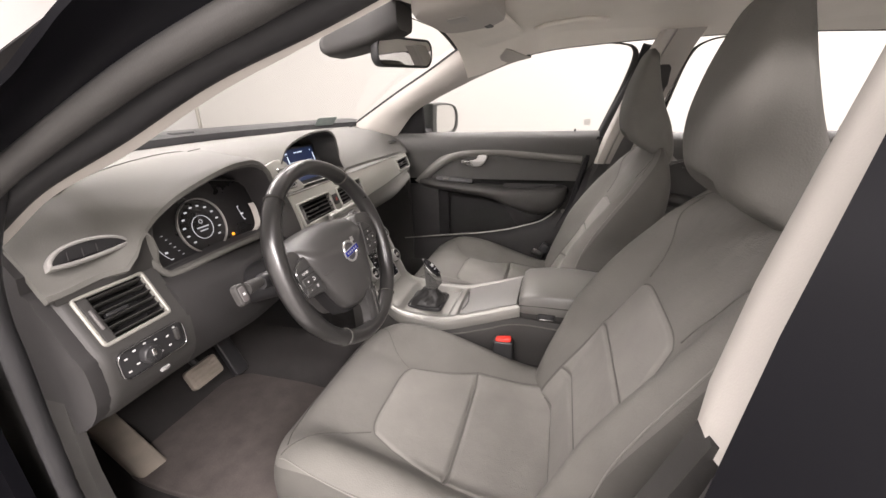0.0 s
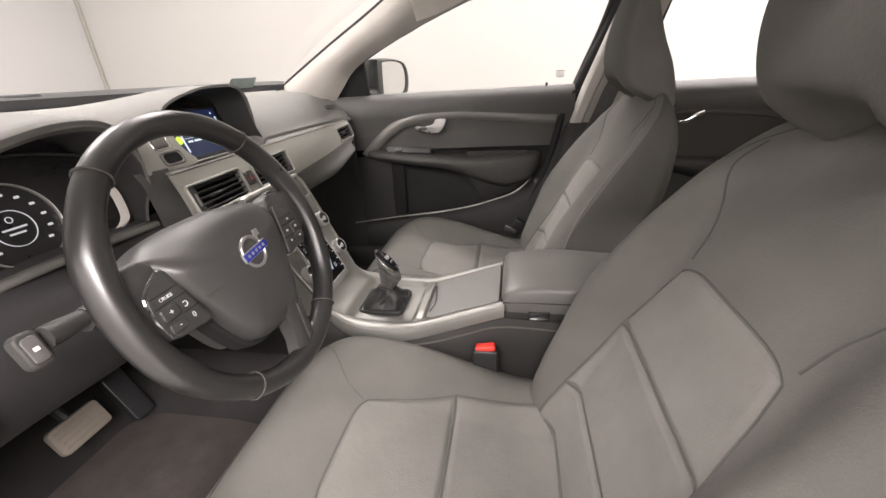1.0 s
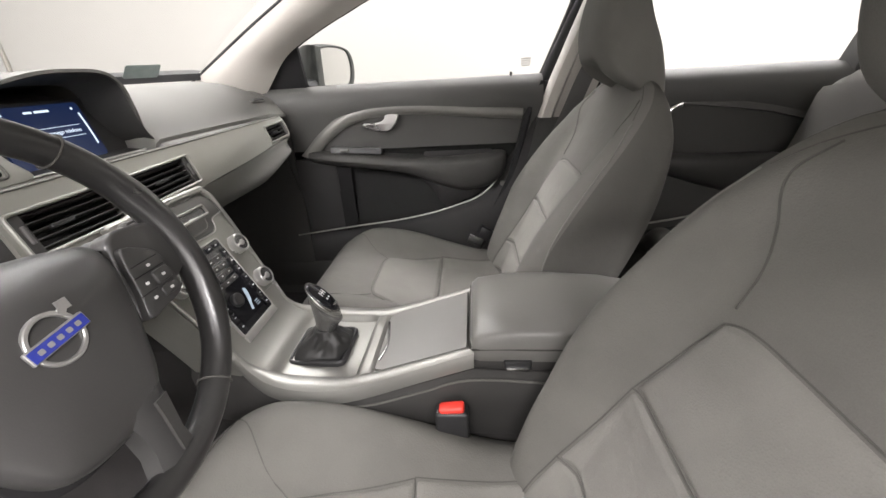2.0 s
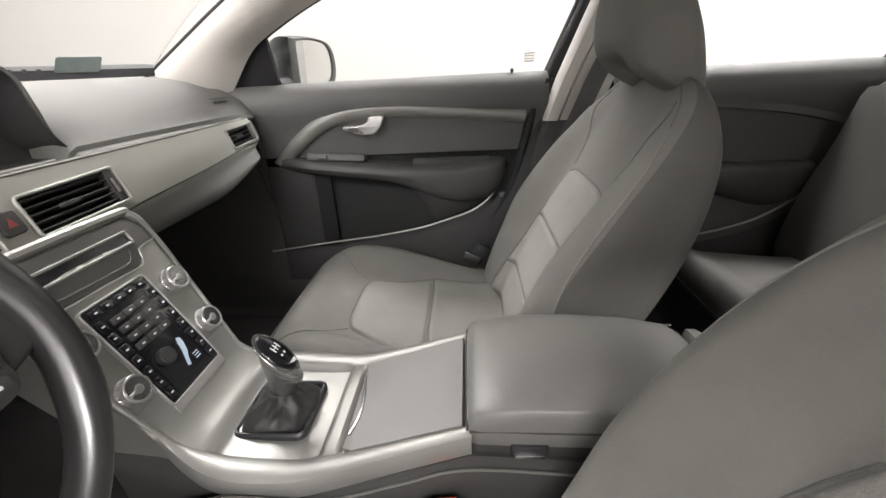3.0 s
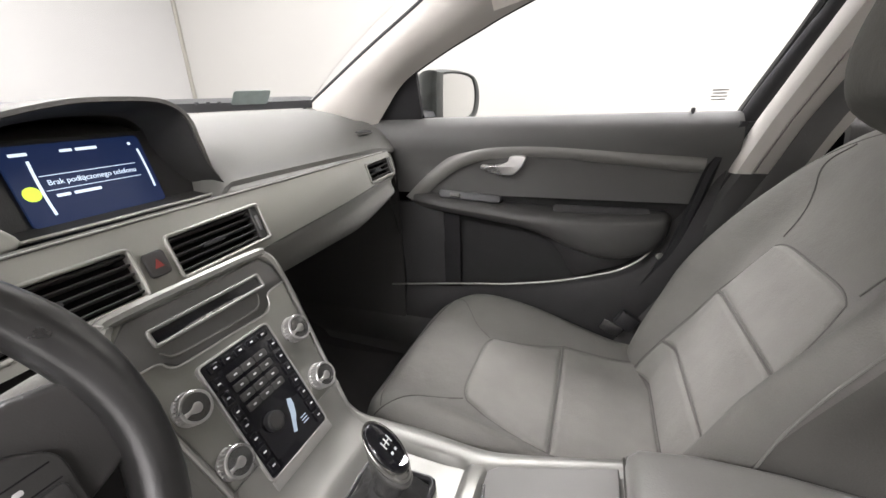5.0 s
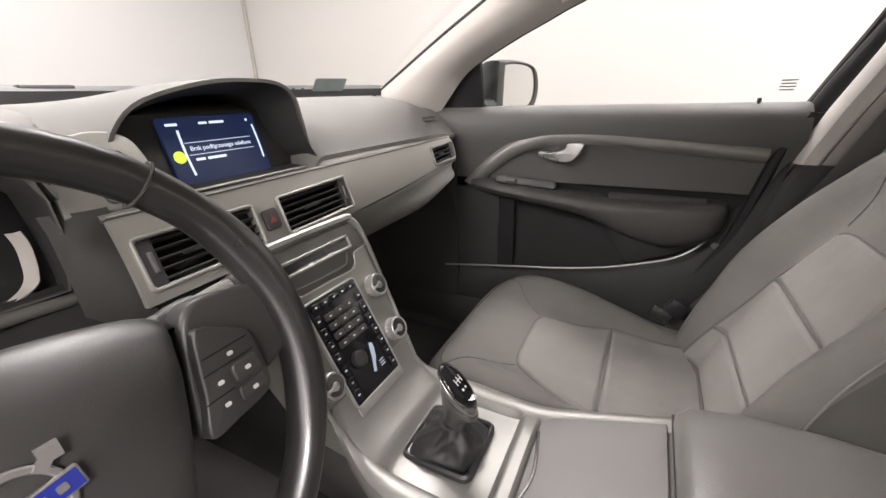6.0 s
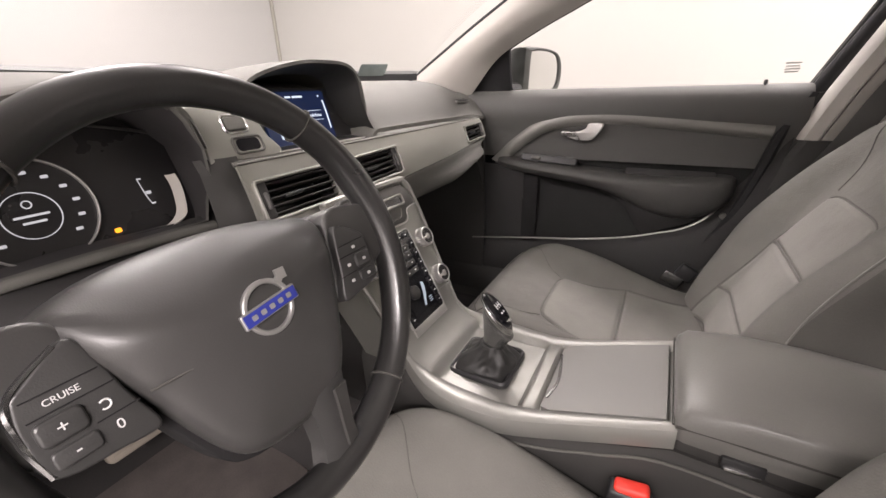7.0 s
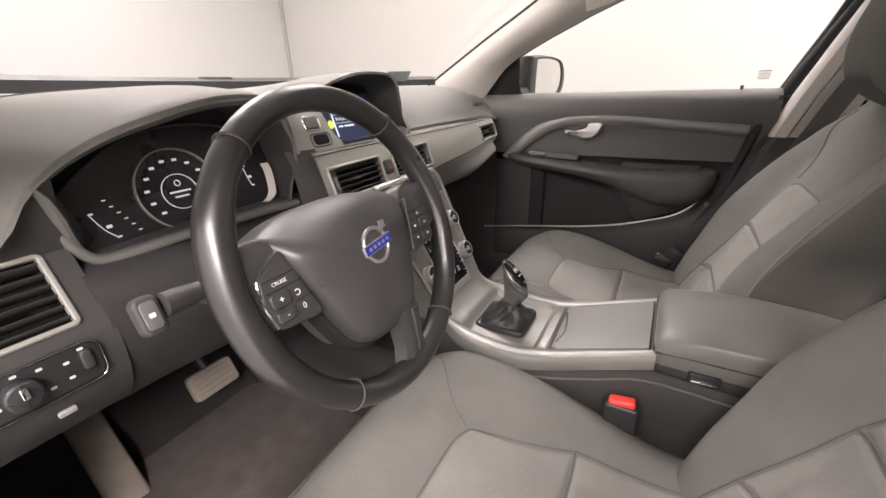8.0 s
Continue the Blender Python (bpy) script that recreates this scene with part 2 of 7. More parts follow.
def prism(bm, outline, F, c0, c1, bevel=0.0, steps=3):
    """An outline in the frame F, from depth c0 to c1, its c1 rim rounded."""
    rings = [[F(a, b, c0) for a, b in outline]]
    if bevel:
        for k in range(steps + 1):
            t = radians(90 * k / steps)
            rings.append([F(a, b, c1 - bevel + bevel * math.sin(t)) for a, b in inset(outline, bevel * (1 - math.cos(t)))])
    else:
        rings.append([F(a, b, c1) for a, b in outline])
    return loft(bm, rings)


def rim(bm, outline, F, width, c0, c1, bevel=0.0015):
    """A closed frame of a given width along an outline."""
    inner = inset(outline, width)
    prof = [(0.0, c0), (0.0, c1 - bevel), (bevel, c1), (width - bevel, c1), (width, c1 - bevel), (width, c0)]
    rings = []
    for d, c in prof:
        f = d / width
        rings.append([F(*(np.array(o) * (1 - f) + np.array(i) * f), c) for o, i in zip(outline, inner)])
    vs = [[bm.verts.new(p) for p in r] for r in rings]
    m = len(outline)
    for a, b in zip(vs, vs[1:] + vs[:1]):
        for j in range(m):
            k = (j + 1) % m
            bm.faces.new((a[j], a[k], b[k], b[j]))
    return bm


def tube(bm, pts, r, n=8, closed=False, squash=1.0, up=(0, 0, 1)):
    p = np.array(pts, float)
    k = len(p)
    rs = r if hasattr(r, "__len__") else [r] * k
    t = np.gradient(p, axis=0) if not closed else np.roll(p, -1, 0) - np.roll(p, 1, 0)
    rings = []
    for i in range(k):
        d = Vector(t[i]).normalized()
        a = d.cross(Vector(up))
        a = a.normalized() if a.length > 1e-4 else d.orthogonal().normalized()
        b = a.cross(d).normalized()
        rings.append([Vector(p[i]) + a * rs[i] * math.cos(w) + b * rs[i] * squash * math.sin(w) for w in np.linspace(0, 2 * math.pi, n, endpoint=False)])
    if closed:
        rings.append(rings[0])
        loft(bm, rings, cap=False)
        bmesh.ops.remove_doubles(bm, verts=bm.verts, dist=1e-6)
        return bm
    return loft(bm, rings)


def box(bm, lo, hi, bevel=0.004, segments=2, turn=None):
    c, s = (Vector(lo) + Vector(hi)) / 2, Vector(hi) - Vector(lo)
    m = Matrix.Translation(c) @ (turn or Matrix()) @ Matrix.Diagonal((*s, 1))
    made = bmesh.ops.create_cube(bm, size=1, matrix=m)
    if bevel:
        edges = {e for v in made["verts"] for e in v.link_edges}
        bmesh.ops.bevel(bm, geom=list(edges), offset=bevel, segments=segments, profile=0.5, affect="EDGES")
    return bm


def finish(name, bm, mat, sharp=38):
    bmesh.ops.recalc_face_normals(bm, faces=bm.faces)
    me = bpy.data.meshes.new(name)
    bm.to_mesh(me)
    bm.free()
    me.materials.append(mat)
    me.polygons.foreach_set("use_smooth", [True] * len(me.polygons))
    me.set_sharp_from_angle(angle=radians(sharp))
    return new(name, me)


def part(name, bm, mat, parent, label="", sharp=38):
    ob = finish(name, bm, mat, sharp)
    ob.parent = parent
    if parent.type == "EMPTY":
        ob.matrix_parent_inverse = Matrix.Translation(-Vector(parent.location))
    return tagged(ob, label) if label else ob


def thing(name, base, label, category, group=""):
    ob = new(name)
    ob.location = base
    ob.empty_display_size = 0.05
    return tagged(ob, label, category, group)


def structure(name, bm, mat, label, category="", sharp=38):
    return tagged(finish(name, bm, mat, sharp), label, category or name.split("_")[0], kind="structure")


def B():
    return bmesh.new()



def lettering(name, text, size, F, mat, parent):
    """Flat letters in the frame F, centred at its origin."""
    cu = bpy.data.curves.new(name, "FONT")
    cu.body, cu.size, cu.align_x, cu.align_y, cu.extrude = text, size, "CENTER", "CENTER", 0.0002
    tmp = bpy.data.objects.new(name, cu)
    bpy.context.scene.collection.objects.link(tmp)
    me = bpy.data.meshes.new_from_object(tmp.evaluated_get(bpy.context.evaluated_depsgraph_get()))
    bpy.data.objects.remove(tmp)
    bpy.data.curves.remove(cu)
    for v in me.vertices:
        v.co = F(v.co.x, v.co.y, v.co.z)
    me.materials.clear()
    me.materials.append(mat)
    ob = new(name, me)
    ob.parent = parent
    return ob

# ---------------------------------------------------------------- the bay
def slab(name, lo, hi, mat, label):
    bm = B()
    box(bm, lo, hi, bevel=0)
    return structure(name, bm, mat, label)


slab("floor", (-3.6, -4.2, -0.1), (6.2, 3.7, 0.0), CONCRETE, "grey sealed concrete floor of the bay")
slab("wall_front", (-3.6, -4.2, 0.0), (-3.45, 3.55, 3.4), WALL_COOL, "cool white painted wall ahead of the car")
slab("wall_right", (-3.6, 3.55, 0.0), (6.2, 3.7, 3.4), WALL_WARM, "cream white painted wall beside the car")
slab("wall_rear", (6.2, -4.2, 0.0), (6.35, 3.7, 3.4), WALL_COOL, "white painted wall behind the car")
# wall out of view, its tone set to bounce fill light into the doorway
slab("wall_left", (-3.6, -4.35, 0.0), (6.35, -4.2, 3.4), WALL_FILL, "unseen wall on the driver's side, toned to bounce fill light")
slab("ceiling", (-3.6, -4.35, 3.4), (6.35, 3.7, 3.5), WALL_COOL, "flat white painted ceiling")
bm = B()
box(bm, (-3.45, 3.515, 0.0), (-3.415, 3.55, 3.4), 0.008)
structure("trim_post", bm, POST, "narrow beige painted post in the wall corner", "trim")


# ---------------------------------------------------------------- body shell
def side_y(z):
    """Half width of the cabin at the windows, by height."""
    return 0.76 - 0.5 * (z - 0.985)


def sided(rows, side):
    return [(x, side * y, z) for x, y, z in rows]


# floor pan, with the tunnel under the console and the toe board
bm = B()
P = []
for y in np.linspace(-0.72, 0.72, 49):
    hump = 0.16 * (1 - smooth(0.10, 0.17, abs(y)))
    row = []
    for x, z in ((-0.12, 0.78), (0.02, 0.62), (0.12, 0.46), (0.24, 0.33), (0.34, 0.30), (0.6, 0.295), (1.0, 0.295), (1.5, 0.30), (1.8, 0.30), (1.86, 0.34), (3.0, 0.36)):
        row.append((x, y, max(z, 0.295 + hump) if x > 0.2 else z + 0.3 * hump))
    P.append(row)
sheet(bm, P, 0.02)
structure("car_floor", bm, CARPET, "dark grey carpeted car floor with central tunnel", "floor")

# headliner
bm = B()
P = []
for x in np.linspace(0.90, 3.2, 40):
    row = []
    for q in np.linspace(-1, 1, 33):
        y = 0.60 * q
        z = 1.305 + 0.095 * (1 - abs(q) ** 5.0) - 0.10 * (1 - smooth(0.86, 1.25, x)) * (0.55 + 0.45 * abs(q)) - 0.05 * smooth(2.0, 3.2, x)
        row.append((x, y, z))
    P.append(row)
sheet(bm, P, -0.02)
structure("ceiling_headliner", bm, HEADLINER, "light beige cloth headliner of the car", "headliner")
bm = B()
P = [[(x, 0.70 * q, 1.36 + 0.09 * (1 - abs(q) ** 3) - 0.10 * (1 - smooth(0.80, 1.25, x))) for q in np.linspace(-1, 1, 21)] for x in np.linspace(0.86, 3.3, 16)]
sheet(bm, P, 0.004)
structure("roof_panel", bm, BODY_PAINT, "black painted roof panel of the car", "roof")


WS_EDGE = [(0.30, 0.690, 1.012), (0.45, 0.655, 1.090), (0.60, 0.620, 1.167), (0.75, 0.585, 1.240), (0.90, 0.545, 1.318), (0.97, 0.525, 1.348)]
WIN_EDGE = [(0.53, 0.745, 0.99), (0.58, 0.725, 1.04), (0.625, 0.71, 1.085), (0.676, 0.694, 1.118), (0.775, 0.672, 1.163), (0.86, 0.655, 1.196), (0.917, 0.644, 1.218), (1.051, 0.622, 1.262), (1.13, 0.612, 1.278)]


def outer_skin(a, b, side):
    """Painted outer skin of a windscreen pillar."""
    bm = B()
    P = []
    for p, q in zip(a, b):
        P.append([(p[0] + (q[0] - p[0]) * f - 0.015, side * (p[1] + (q[1] - p[1]) * f + 0.045 + 0.02 * math.sin(math.pi * f)), p[2] + (q[2] - p[2]) * f + 0.012) for f in np.linspace(0.12, 1.0, 8)])
    sheet(bm, P, -0.006 * side)
    structure("pillar_skin", bm, BODY_PAINT, "black painted outer skin of the windscreen pillar", "pillar")


def pillar_a(side):
    a, b = cat(WS_EDGE, 40), cat(WIN_EDGE, 40)
    bm = B()
    P = []
    for p, q in zip(a, b):
        row = []
        for f in (0, 0.03, 0.06, 0.10, 0.15, 0.22, 0.32, 0.45, 0.6, 0.75, 0.88, 1):
            m = p * (1 - f) + q * f
            m = m + np.array((0.006, -0.014, -0.008)) * math.sin(math.pi * f) + np.array((0.0035, -0.0125, -0.0124)) * smooth(-0.05, 0.22, f)
            row.append((m[0], side * m[1], m[2]))
        P.append(row)
    sheet(bm, P, -0.004 * side)
    structure("pillar_trim", bm, PILLAR, "pale grey-beige trim of the sloping windscreen pillar", "pillar")
    # seals on both edges
    for edge, out, r in ((a, 0.003, 0.003 if side < 0 else 0.0055), (b, 0.010, 0.011)):
        bm = B()
        tube(bm, [(x, side * (y + out), z) for x, y, z in edge], r, 8)
        structure("pillar_seal", bm, RUBBER, "black rubber seal along the windscreen pillar", "seal")
    if side > 0:
        outer_skin(a, b, side)
        return
    # black printed border of the windscreen behind the trim edge
    bm = B()
    sheet(bm, [[(x - 0.005 - 0.03 * f, side * (y + 0.001 + 0.06 * f), z + 0.005 + 0.008 * f) for f in (0, 0.5, 1)] for x, y, z in a], 0.003 * side)
    structure("screen_border", bm, VOID, "black printed border of the windscreen", "windscreen")


pillar_a(1)
pillar_a(-1)

# open doorway under the driver's pillar: trim edge, dark and grey seal lips, painted jamb
TRIM_LINE = cat([(0.56, -0.722, 0.985), (0.648, -0.70, 1.048), (0.797, -0.70, 1.102), (0.946, -0.70, 1.164), (1.075, -0.70, 1.203), (1.25, -0.70, 1.258), (1.45, -0.70, 1.285)], 50)
JAMB_IN = cat([(0.62, -0.77, 1.03), (0.711, -0.76, 1.082), (0.87, -0.76, 1.149), (0.947, -0.76, 1.175), (1.048, -0.76, 1.206), (1.25, -0.76, 1.268), (1.45, -0.76, 1.295)], 50)
JAMB_OUT = cat([(0.70, -0.82, 1.095), (0.825, -0.80, 1.152), (0.885, -0.80, 1.180), (0.935, -0.80, 1.205), (1.05, -0.80, 1.248), (1.25, -0.79, 1.305), (1.45, -0.78, 1.325)], 50)
bm = B()
sheet(bm, [[(p[0] - 0.02 * f * (1 - 0.8 * smooth(0.92, 1.08, p[0])), p[1] + 0.03 * f * (1 - 0.8 * smooth(0.92, 1.08, p[0])), p[2] + 0.004 - 0.02 * math.sin(math.pi * f) + 0.01 * f) for f in np.linspace(0, 1, 6)] for p in TRIM_LINE], 0.006)
structure("pillar_edge_trim", bm, PILLAR, "pale trim edge inside the driver's doorway", "pillar")
bm = B()
tube(bm, [p * 0.72 + q * 0.28 for p, q in zip(TRIM_LINE, JAMB_IN)], 0.017, 10)
structure("doorway_lip", bm, RUBBER, "black rubber lip of the doorway seal", "seal")
bm = B()
tube(bm, [p * 0.2 + q * 0.8 + np.array((0, -0.004, 0)) for p, q in zip(TRIM_LINE, JAMB_IN)], 0.0135, 12)
structure("doorway_tube", bm, DASH_DARK, "soft grey tube of the doorway seal", "seal")
bm = B()
sheet(bm, [[tuple(p + (q - p) * f + np.array((0, -0.035 * f + 0.028, 0.012)) * math.sin(math.pi * f)) for f in np.linspace(0, 1, 10)] for p, q in zip(JAMB_IN, JAMB_OUT)], 0.006)
structure("door_jamb", bm, BODY_PAINT, "black painted jamb above the open doorway", "pillar")


def roof_rail(side):
    """Cloth-covered rail between the windows' upper edge and the headliner."""
    low = cat([(1.051, 0.622, 1.262), (1.15, 0.613, 1.281), (1.25, 0.607, 1.292), (1.434, 0.603, 1.300), (1.6, 0.603, 1.302), (1.9, 0.61, 1.300), (2.3, 0.62, 1.28), (2.8, 0.62, 1.25)], 40)
    bm = B()
    P = []
    for p in low:
        row = []
        for f in np.linspace(0, 1, 7):
            row.append((p[0], side * (p[1] - 0.075 * f - 0.012 * math.sin(math.pi * f)), p[2] + 0.075 * f))
        P.append(row)
    sheet(bm, P, 0.015 * side)
    structure("roof_rail", bm, HEADLINER, "beige cloth roof rail above the door windows", "headliner")
    bm = B()
    tube(bm, [(p[0], side * (p[1] + 0.010), p[2] + 0.003) for p in low], 0.005, 8)
    structure("rail_seal", bm, RUBBER, "black rubber door seal under the roof rail", "seal")
    bm = B()
    P = [[(p[0], side * (p[1] + 0.03 + 0.035 * math.sin(f)), p[2] + 0.09 * f / 1.6 + 0.006) for f in np.linspace(0, 1.6, 5)] for p in low]
    sheet(bm, P, -0.006 * side)
    structure("rail_skin", bm, BODY_PAINT, "black painted outer edge of the roof", "roof")


roof_rail(1)
roof_rail(-1)


def pillar_b(side):
    """Pillar between the doors: pale upper trim, dark lower trim."""
    bm = B()
    rings, back = [], []
    for z, x0, x1 in ((0.862 if side < 0 else 0.875, 1.388, 1.53), (0.90, 1.394, 1.54), (0.985, 1.418, 1.565), (1.10, 1.458, 1.60), (1.20, 1.494, 1.63), (1.27, 1.522, 1.655), (1.32, 1.545, 1.68)):
        yi = 0.695 - (0.36 if side > 0 else 0.25) * (z - 0.875)
        ring = [(x0 + (0.0 if side > 0 else 0.012), yi + (0.045 if side > 0 else 0.075)), (x0 + (0.0 if side > 0 else 0.001), yi + (0.045 if side > 0 else 0.040)), (x0 + 0.004, yi + 0.012), (x0 + 0.012, yi + 0.002), (x0 + 0.036, yi - 0.002), (x0 + 0.042, yi + 0.004), (x0 + 0.043, yi + 0.045)]
        rings.append([(x, side * y, z) for x, y in ring])
        back.append([(x, side * y, z) for x, y in ((x0 + 0.044, yi + 0.045), (x0 + 0.045, yi + 0.006), (x1 - 0.03, yi + 0.004), (x1 - 0.008, yi + 0.012), (x1, yi + 0.05))])
    loft(bm, rings)
    shade = B()
    loft(shade, back)
    # one trim: its front strip is lightened in colour for the light on it
    structure("pillar_rear_trim", shade, PILLAR, "rear half of the door pillar trim in its plain tone", "pillar")
    structure("pillar_upper_trim", bm, PILLAR_LIT, "beige upper trim of the door pillar, lightened as if lit", "pillar")
    bm = B()
    rings = []
    for z, x0, x1, yi in ((0.25, 1.18, 1.56, 0.70), (0.45, 1.24, 1.54, 0.71), (0.65, 1.30, 1.53, 0.71), (0.80, 1.36, 1.53, 0.705), (0.874, 1.39, 1.535, 0.70)):
        ring = [(x0, yi + 0.05), (x0 + 0.006, yi + 0.01), (x0 + 0.02, yi), (x1 - 0.02, yi), (x1, yi + 0.05)]
        rings.append([(x, side * y, z) for x, y in ring])
    loft(bm, rings)
    structure("pillar_lower_trim", bm, DASH_DARK, "dark grey lower trim of the door pillar", "pillar")
    bm = B()
    line = cat([(1.16, 0.765, 0.26), (1.30, 0.772, 0.60), (1.385, 0.765, 0.85), (1.415, 0.745, 0.985), (1.46, 0.705, 1.10), (1.50, 0.668, 1.20), (1.525, 0.645, 1.29)], 30)
    if side < 0:
        line = line + np.array((0.022, 0.004, 0.0))
    tube(bm, sided(line, side), 0.018, 10)
    structure("pillar_seal", bm, RUBBER if side > 0 else SEAL_GREY, "grey rubber seal on the door pillar", "seal")


pillar_b(1)
pillar_b(-1)

# painted outer skin of the driver-side pillar and sill, seen through the open doorway
bm = B()
P = []
for z, x0, x1, y in ((0.22, 1.10, 1.62, -0.80), (0.45, 1.20, 1.62, -0.83), (0.70, 1.31, 1.62, -0.835), (0.86, 1.375, 1.63, -0.82), (0.985, 1.405, 1.64, -0.795), (1.10, 1.448, 1.66, -0.755), (1.20, 1.49, 1.68, -0.715), (1.33, 1.53, 1.70, -0.665)):
    P.append([(x0 + (x1 - x0) * f, y + 0.03 * (1 - smooth(0, 0.25, f)), z) for f in np.linspace(0, 1, 8)])
sheet(bm, P, 0.01)
structure("pillar_skin", bm, BODY_PAINT, "black painted outer skin of the door pillar", "pillar")

for side in (-1, 1):
    bm = B()
    prof = [(0.60, 0.30), (0.66, 0.33), (0.69, 0.40), (0.715, 0.415), (0.75, 0.41), (0.765, 0.36), (0.77, 0.22)]
    sheet(bm, [[(x, side * y, z) for y, z in prof] for x in np.linspace(0.05, 3.0, 14)], 0.01 * side)
    structure("sill_trim", bm, DASH_DARK, "dark grey plastic door sill trim", "trim")

# kick panel on the driver's side, with the seal of the doorway
bm = B()
P = []
for x in np.linspace(0.0, 0.56, 12):
    P.append([(x, -0.705 - 0.02 * math.sin(f * math.pi), 0.34 + (0.86 - 0.34) * f * (1 if x < 0.42 else 1)) for f in np.linspace(0, 1, 10)])
sheet(bm, P, 0.015)
structure("kick_panel", bm, DASH_DARK, "dark grey plastic kick panel beside the footwell", "trim")
bm = B()
P = []
for x in np.linspace(0.0, 0.60, 12):
    P.append([(x, 0.705 + 0.02 * math.sin(f * math.pi), 0.34 + 0.52 * f) for f in np.linspace(0, 1, 10)])
sheet(bm, P, -0.015)
structure("kick_panel", bm, DASH_DARK, "dark grey plastic kick panel beside the footwell", "trim")
bm = B()
line = cat([(0.66, -0.742, 1.07), (0.60, -0.750, 0.97), (0.575, -0.752, 0.90), (0.566, -0.752, 0.81), (0.560, -0.755, 0.65), (0.565, -0.758, 0.52), (0.60, -0.762, 0.435), (0.70, -0.765, 0.41), (1.1, -0.765, 0.405)], 60)
tube(bm, line, 0.013, 10)
structure("doorway_seal", bm, RUBBER, "black rubber seal round the open driver's doorway", "seal")
bm = B()
sheet(bm, [[(x, -0.79, z) for z in (0.25, 0.45, 0.65, 0.85, 1.0)] for x in (-0.1, 0.1, 0.3, 0.50)], 0.02)
structure("front_wing", bm, BODY_PAINT, "black painted inner edge of the front wing", "body")

# windscreen
def base_x(y):
    return 0.17 + 0.17 * (abs(y) / 0.63) ** 2


bm = B()
P = []
for f in np.linspace(0, 1, 12):
    row = []
    for q in np.linspace(-1, 1, 21):
        yb, yt = 0.68 * q, 0.54 * q
        xb, xt = base_x(yb) - 0.03, 0.80 + 0.11 * q * q
        row.append((xb + (xt - xb) * f - 0.02 * math.sin(math.pi * f), yb + (yt - yb) * f, 1.03 + 0.335 * f - 0.03 * q * q * f + 0.02 * math.sin(math.pi * f)))
    P.append(row)
sheet(bm, P, 0.004)
screen_glass = structure("window_1", bm, GLASS, "clear laminated windscreen", "windscreen")
screen_glass.visible_shadow = False
# black cowl behind the glass base
bm = B()
P = [[(base_x(y) - 0.20 * f + 0.01, y, 1.036 + 0.010 * math.sin(f * 3.1) + 0.006 * f) for f in np.linspace(0, 1, 6)] for y in np.linspace(-0.72, 0.72, 41)]
sheet(bm, P, -0.02)
structure("cowl", bm, BLACK, "black plastic cowl at the foot of the windscreen", "cowl")
# bonnet, closed, below the line of sight
bm = B()
P = [[(base_x(y) - 0.18 - 0.95 * f, y * (1 - 0.06 * f), 1.035 - 0.17 * f ** 1.6 - 0.03 * (y / 0.8) ** 2) for f in np.linspace(0, 1, 10)] for y in np.linspace(-0.8, 0.8, 17)]
sheet(bm, P, -0.004)
structure("bonnet", bm, BODY_PAINT, "black painted bonnet of the car", "bonnet")

wiper = thing("wiper", (0.12, 0.1, 1.05), "black wiper blade resting at the windscreen foot", "wiper")
bm = B()
tube(bm, [(base_x(y) - 0.045, y, 1.056) for y in np.linspace(-0.35, 0.30, 14)], 0.007, 6, squash=0.8)
part("blade", bm, BLACK, wiper)
bm = B()
box(bm, (0.125, -0.06, 1.055), (0.15, 0.02, 1.068), 0.004)
part("joint", bm, BLACK, wiper)

sticker = thing("inspection_sticker", (0.33, 0.55, 1.05), "grey-green rectangular sticker on the lower windscreen corner", "sticker")
F = plane_at((0.318, 0.515, 1.066), (0.62, 1.0, 0.0), (0.30, -0.10, 0.35))
bm = B()
prism(bm, rrect(0.085, 0.042, 0.006), F, 0, 0.0012)
part("film", bm, STICKER, sticker)
for k in (0, 1, 2):
    bm = B()
    box(bm, (0.265 + 0.012 * k, 0.40 + 0.02 * k, 1.052), (0.268 + 0.012 * k, 0.408 + 0.02 * k, 1.058), 0.0005)
    part("mark", bm, BLACK, sticker)


# ---------------------------------------------------------------- doors on the passenger side
door = thing("passenger_door", (1.0, 0.76, 0.30), "closed front passenger door with dark grey trim", "car door")

# upper pad below the window
bm = B()
P = []
for x in np.linspace(0.50, 1.402, 32):
    row = []
    zl = 0.62
    for y, z in ((0.775, 0.972), (0.765, 0.979), (0.745, 0.977), (0.728, 0.964), (0.722, 0.945), (0.726, 0.92), (0.738, 0.89), (0.742, 0.86), (0.742, 0.80)):
        row.append((x - 0.10 * max(0, 0.9 - z) * (x > 1.39), y, z))
    P.append(row)
sheet(bm, P, 0.02)
part("upper_pad", bm, DOOR_PAD, door, "grained grey upper door pad")
# middle cloth field below the arc
bm = B()
P = []
for x in np.linspace(0.62, 1.385, 26):
    lim = table([(0.60, 0.76), (0.65, 0.80), (0.72, 0.855), (0.79, 0.90), (0.86, 0.915), (1.0, 0.92), (1.40, 0.885)], x)
    P.append([(x - 0.2 * max(0, 0.88 - z) * smooth(1.2, 1.385, x), 0.728 + 0.012 * math.sin(math.pi * f), z) for f in np.linspace(0, 1, 9) for z in [0.50 + (lim - 0.50) * f]])
sheet(bm, P, 0.015)
part("cloth_field", bm, DOOR_MID, door, "dark cloth door field")
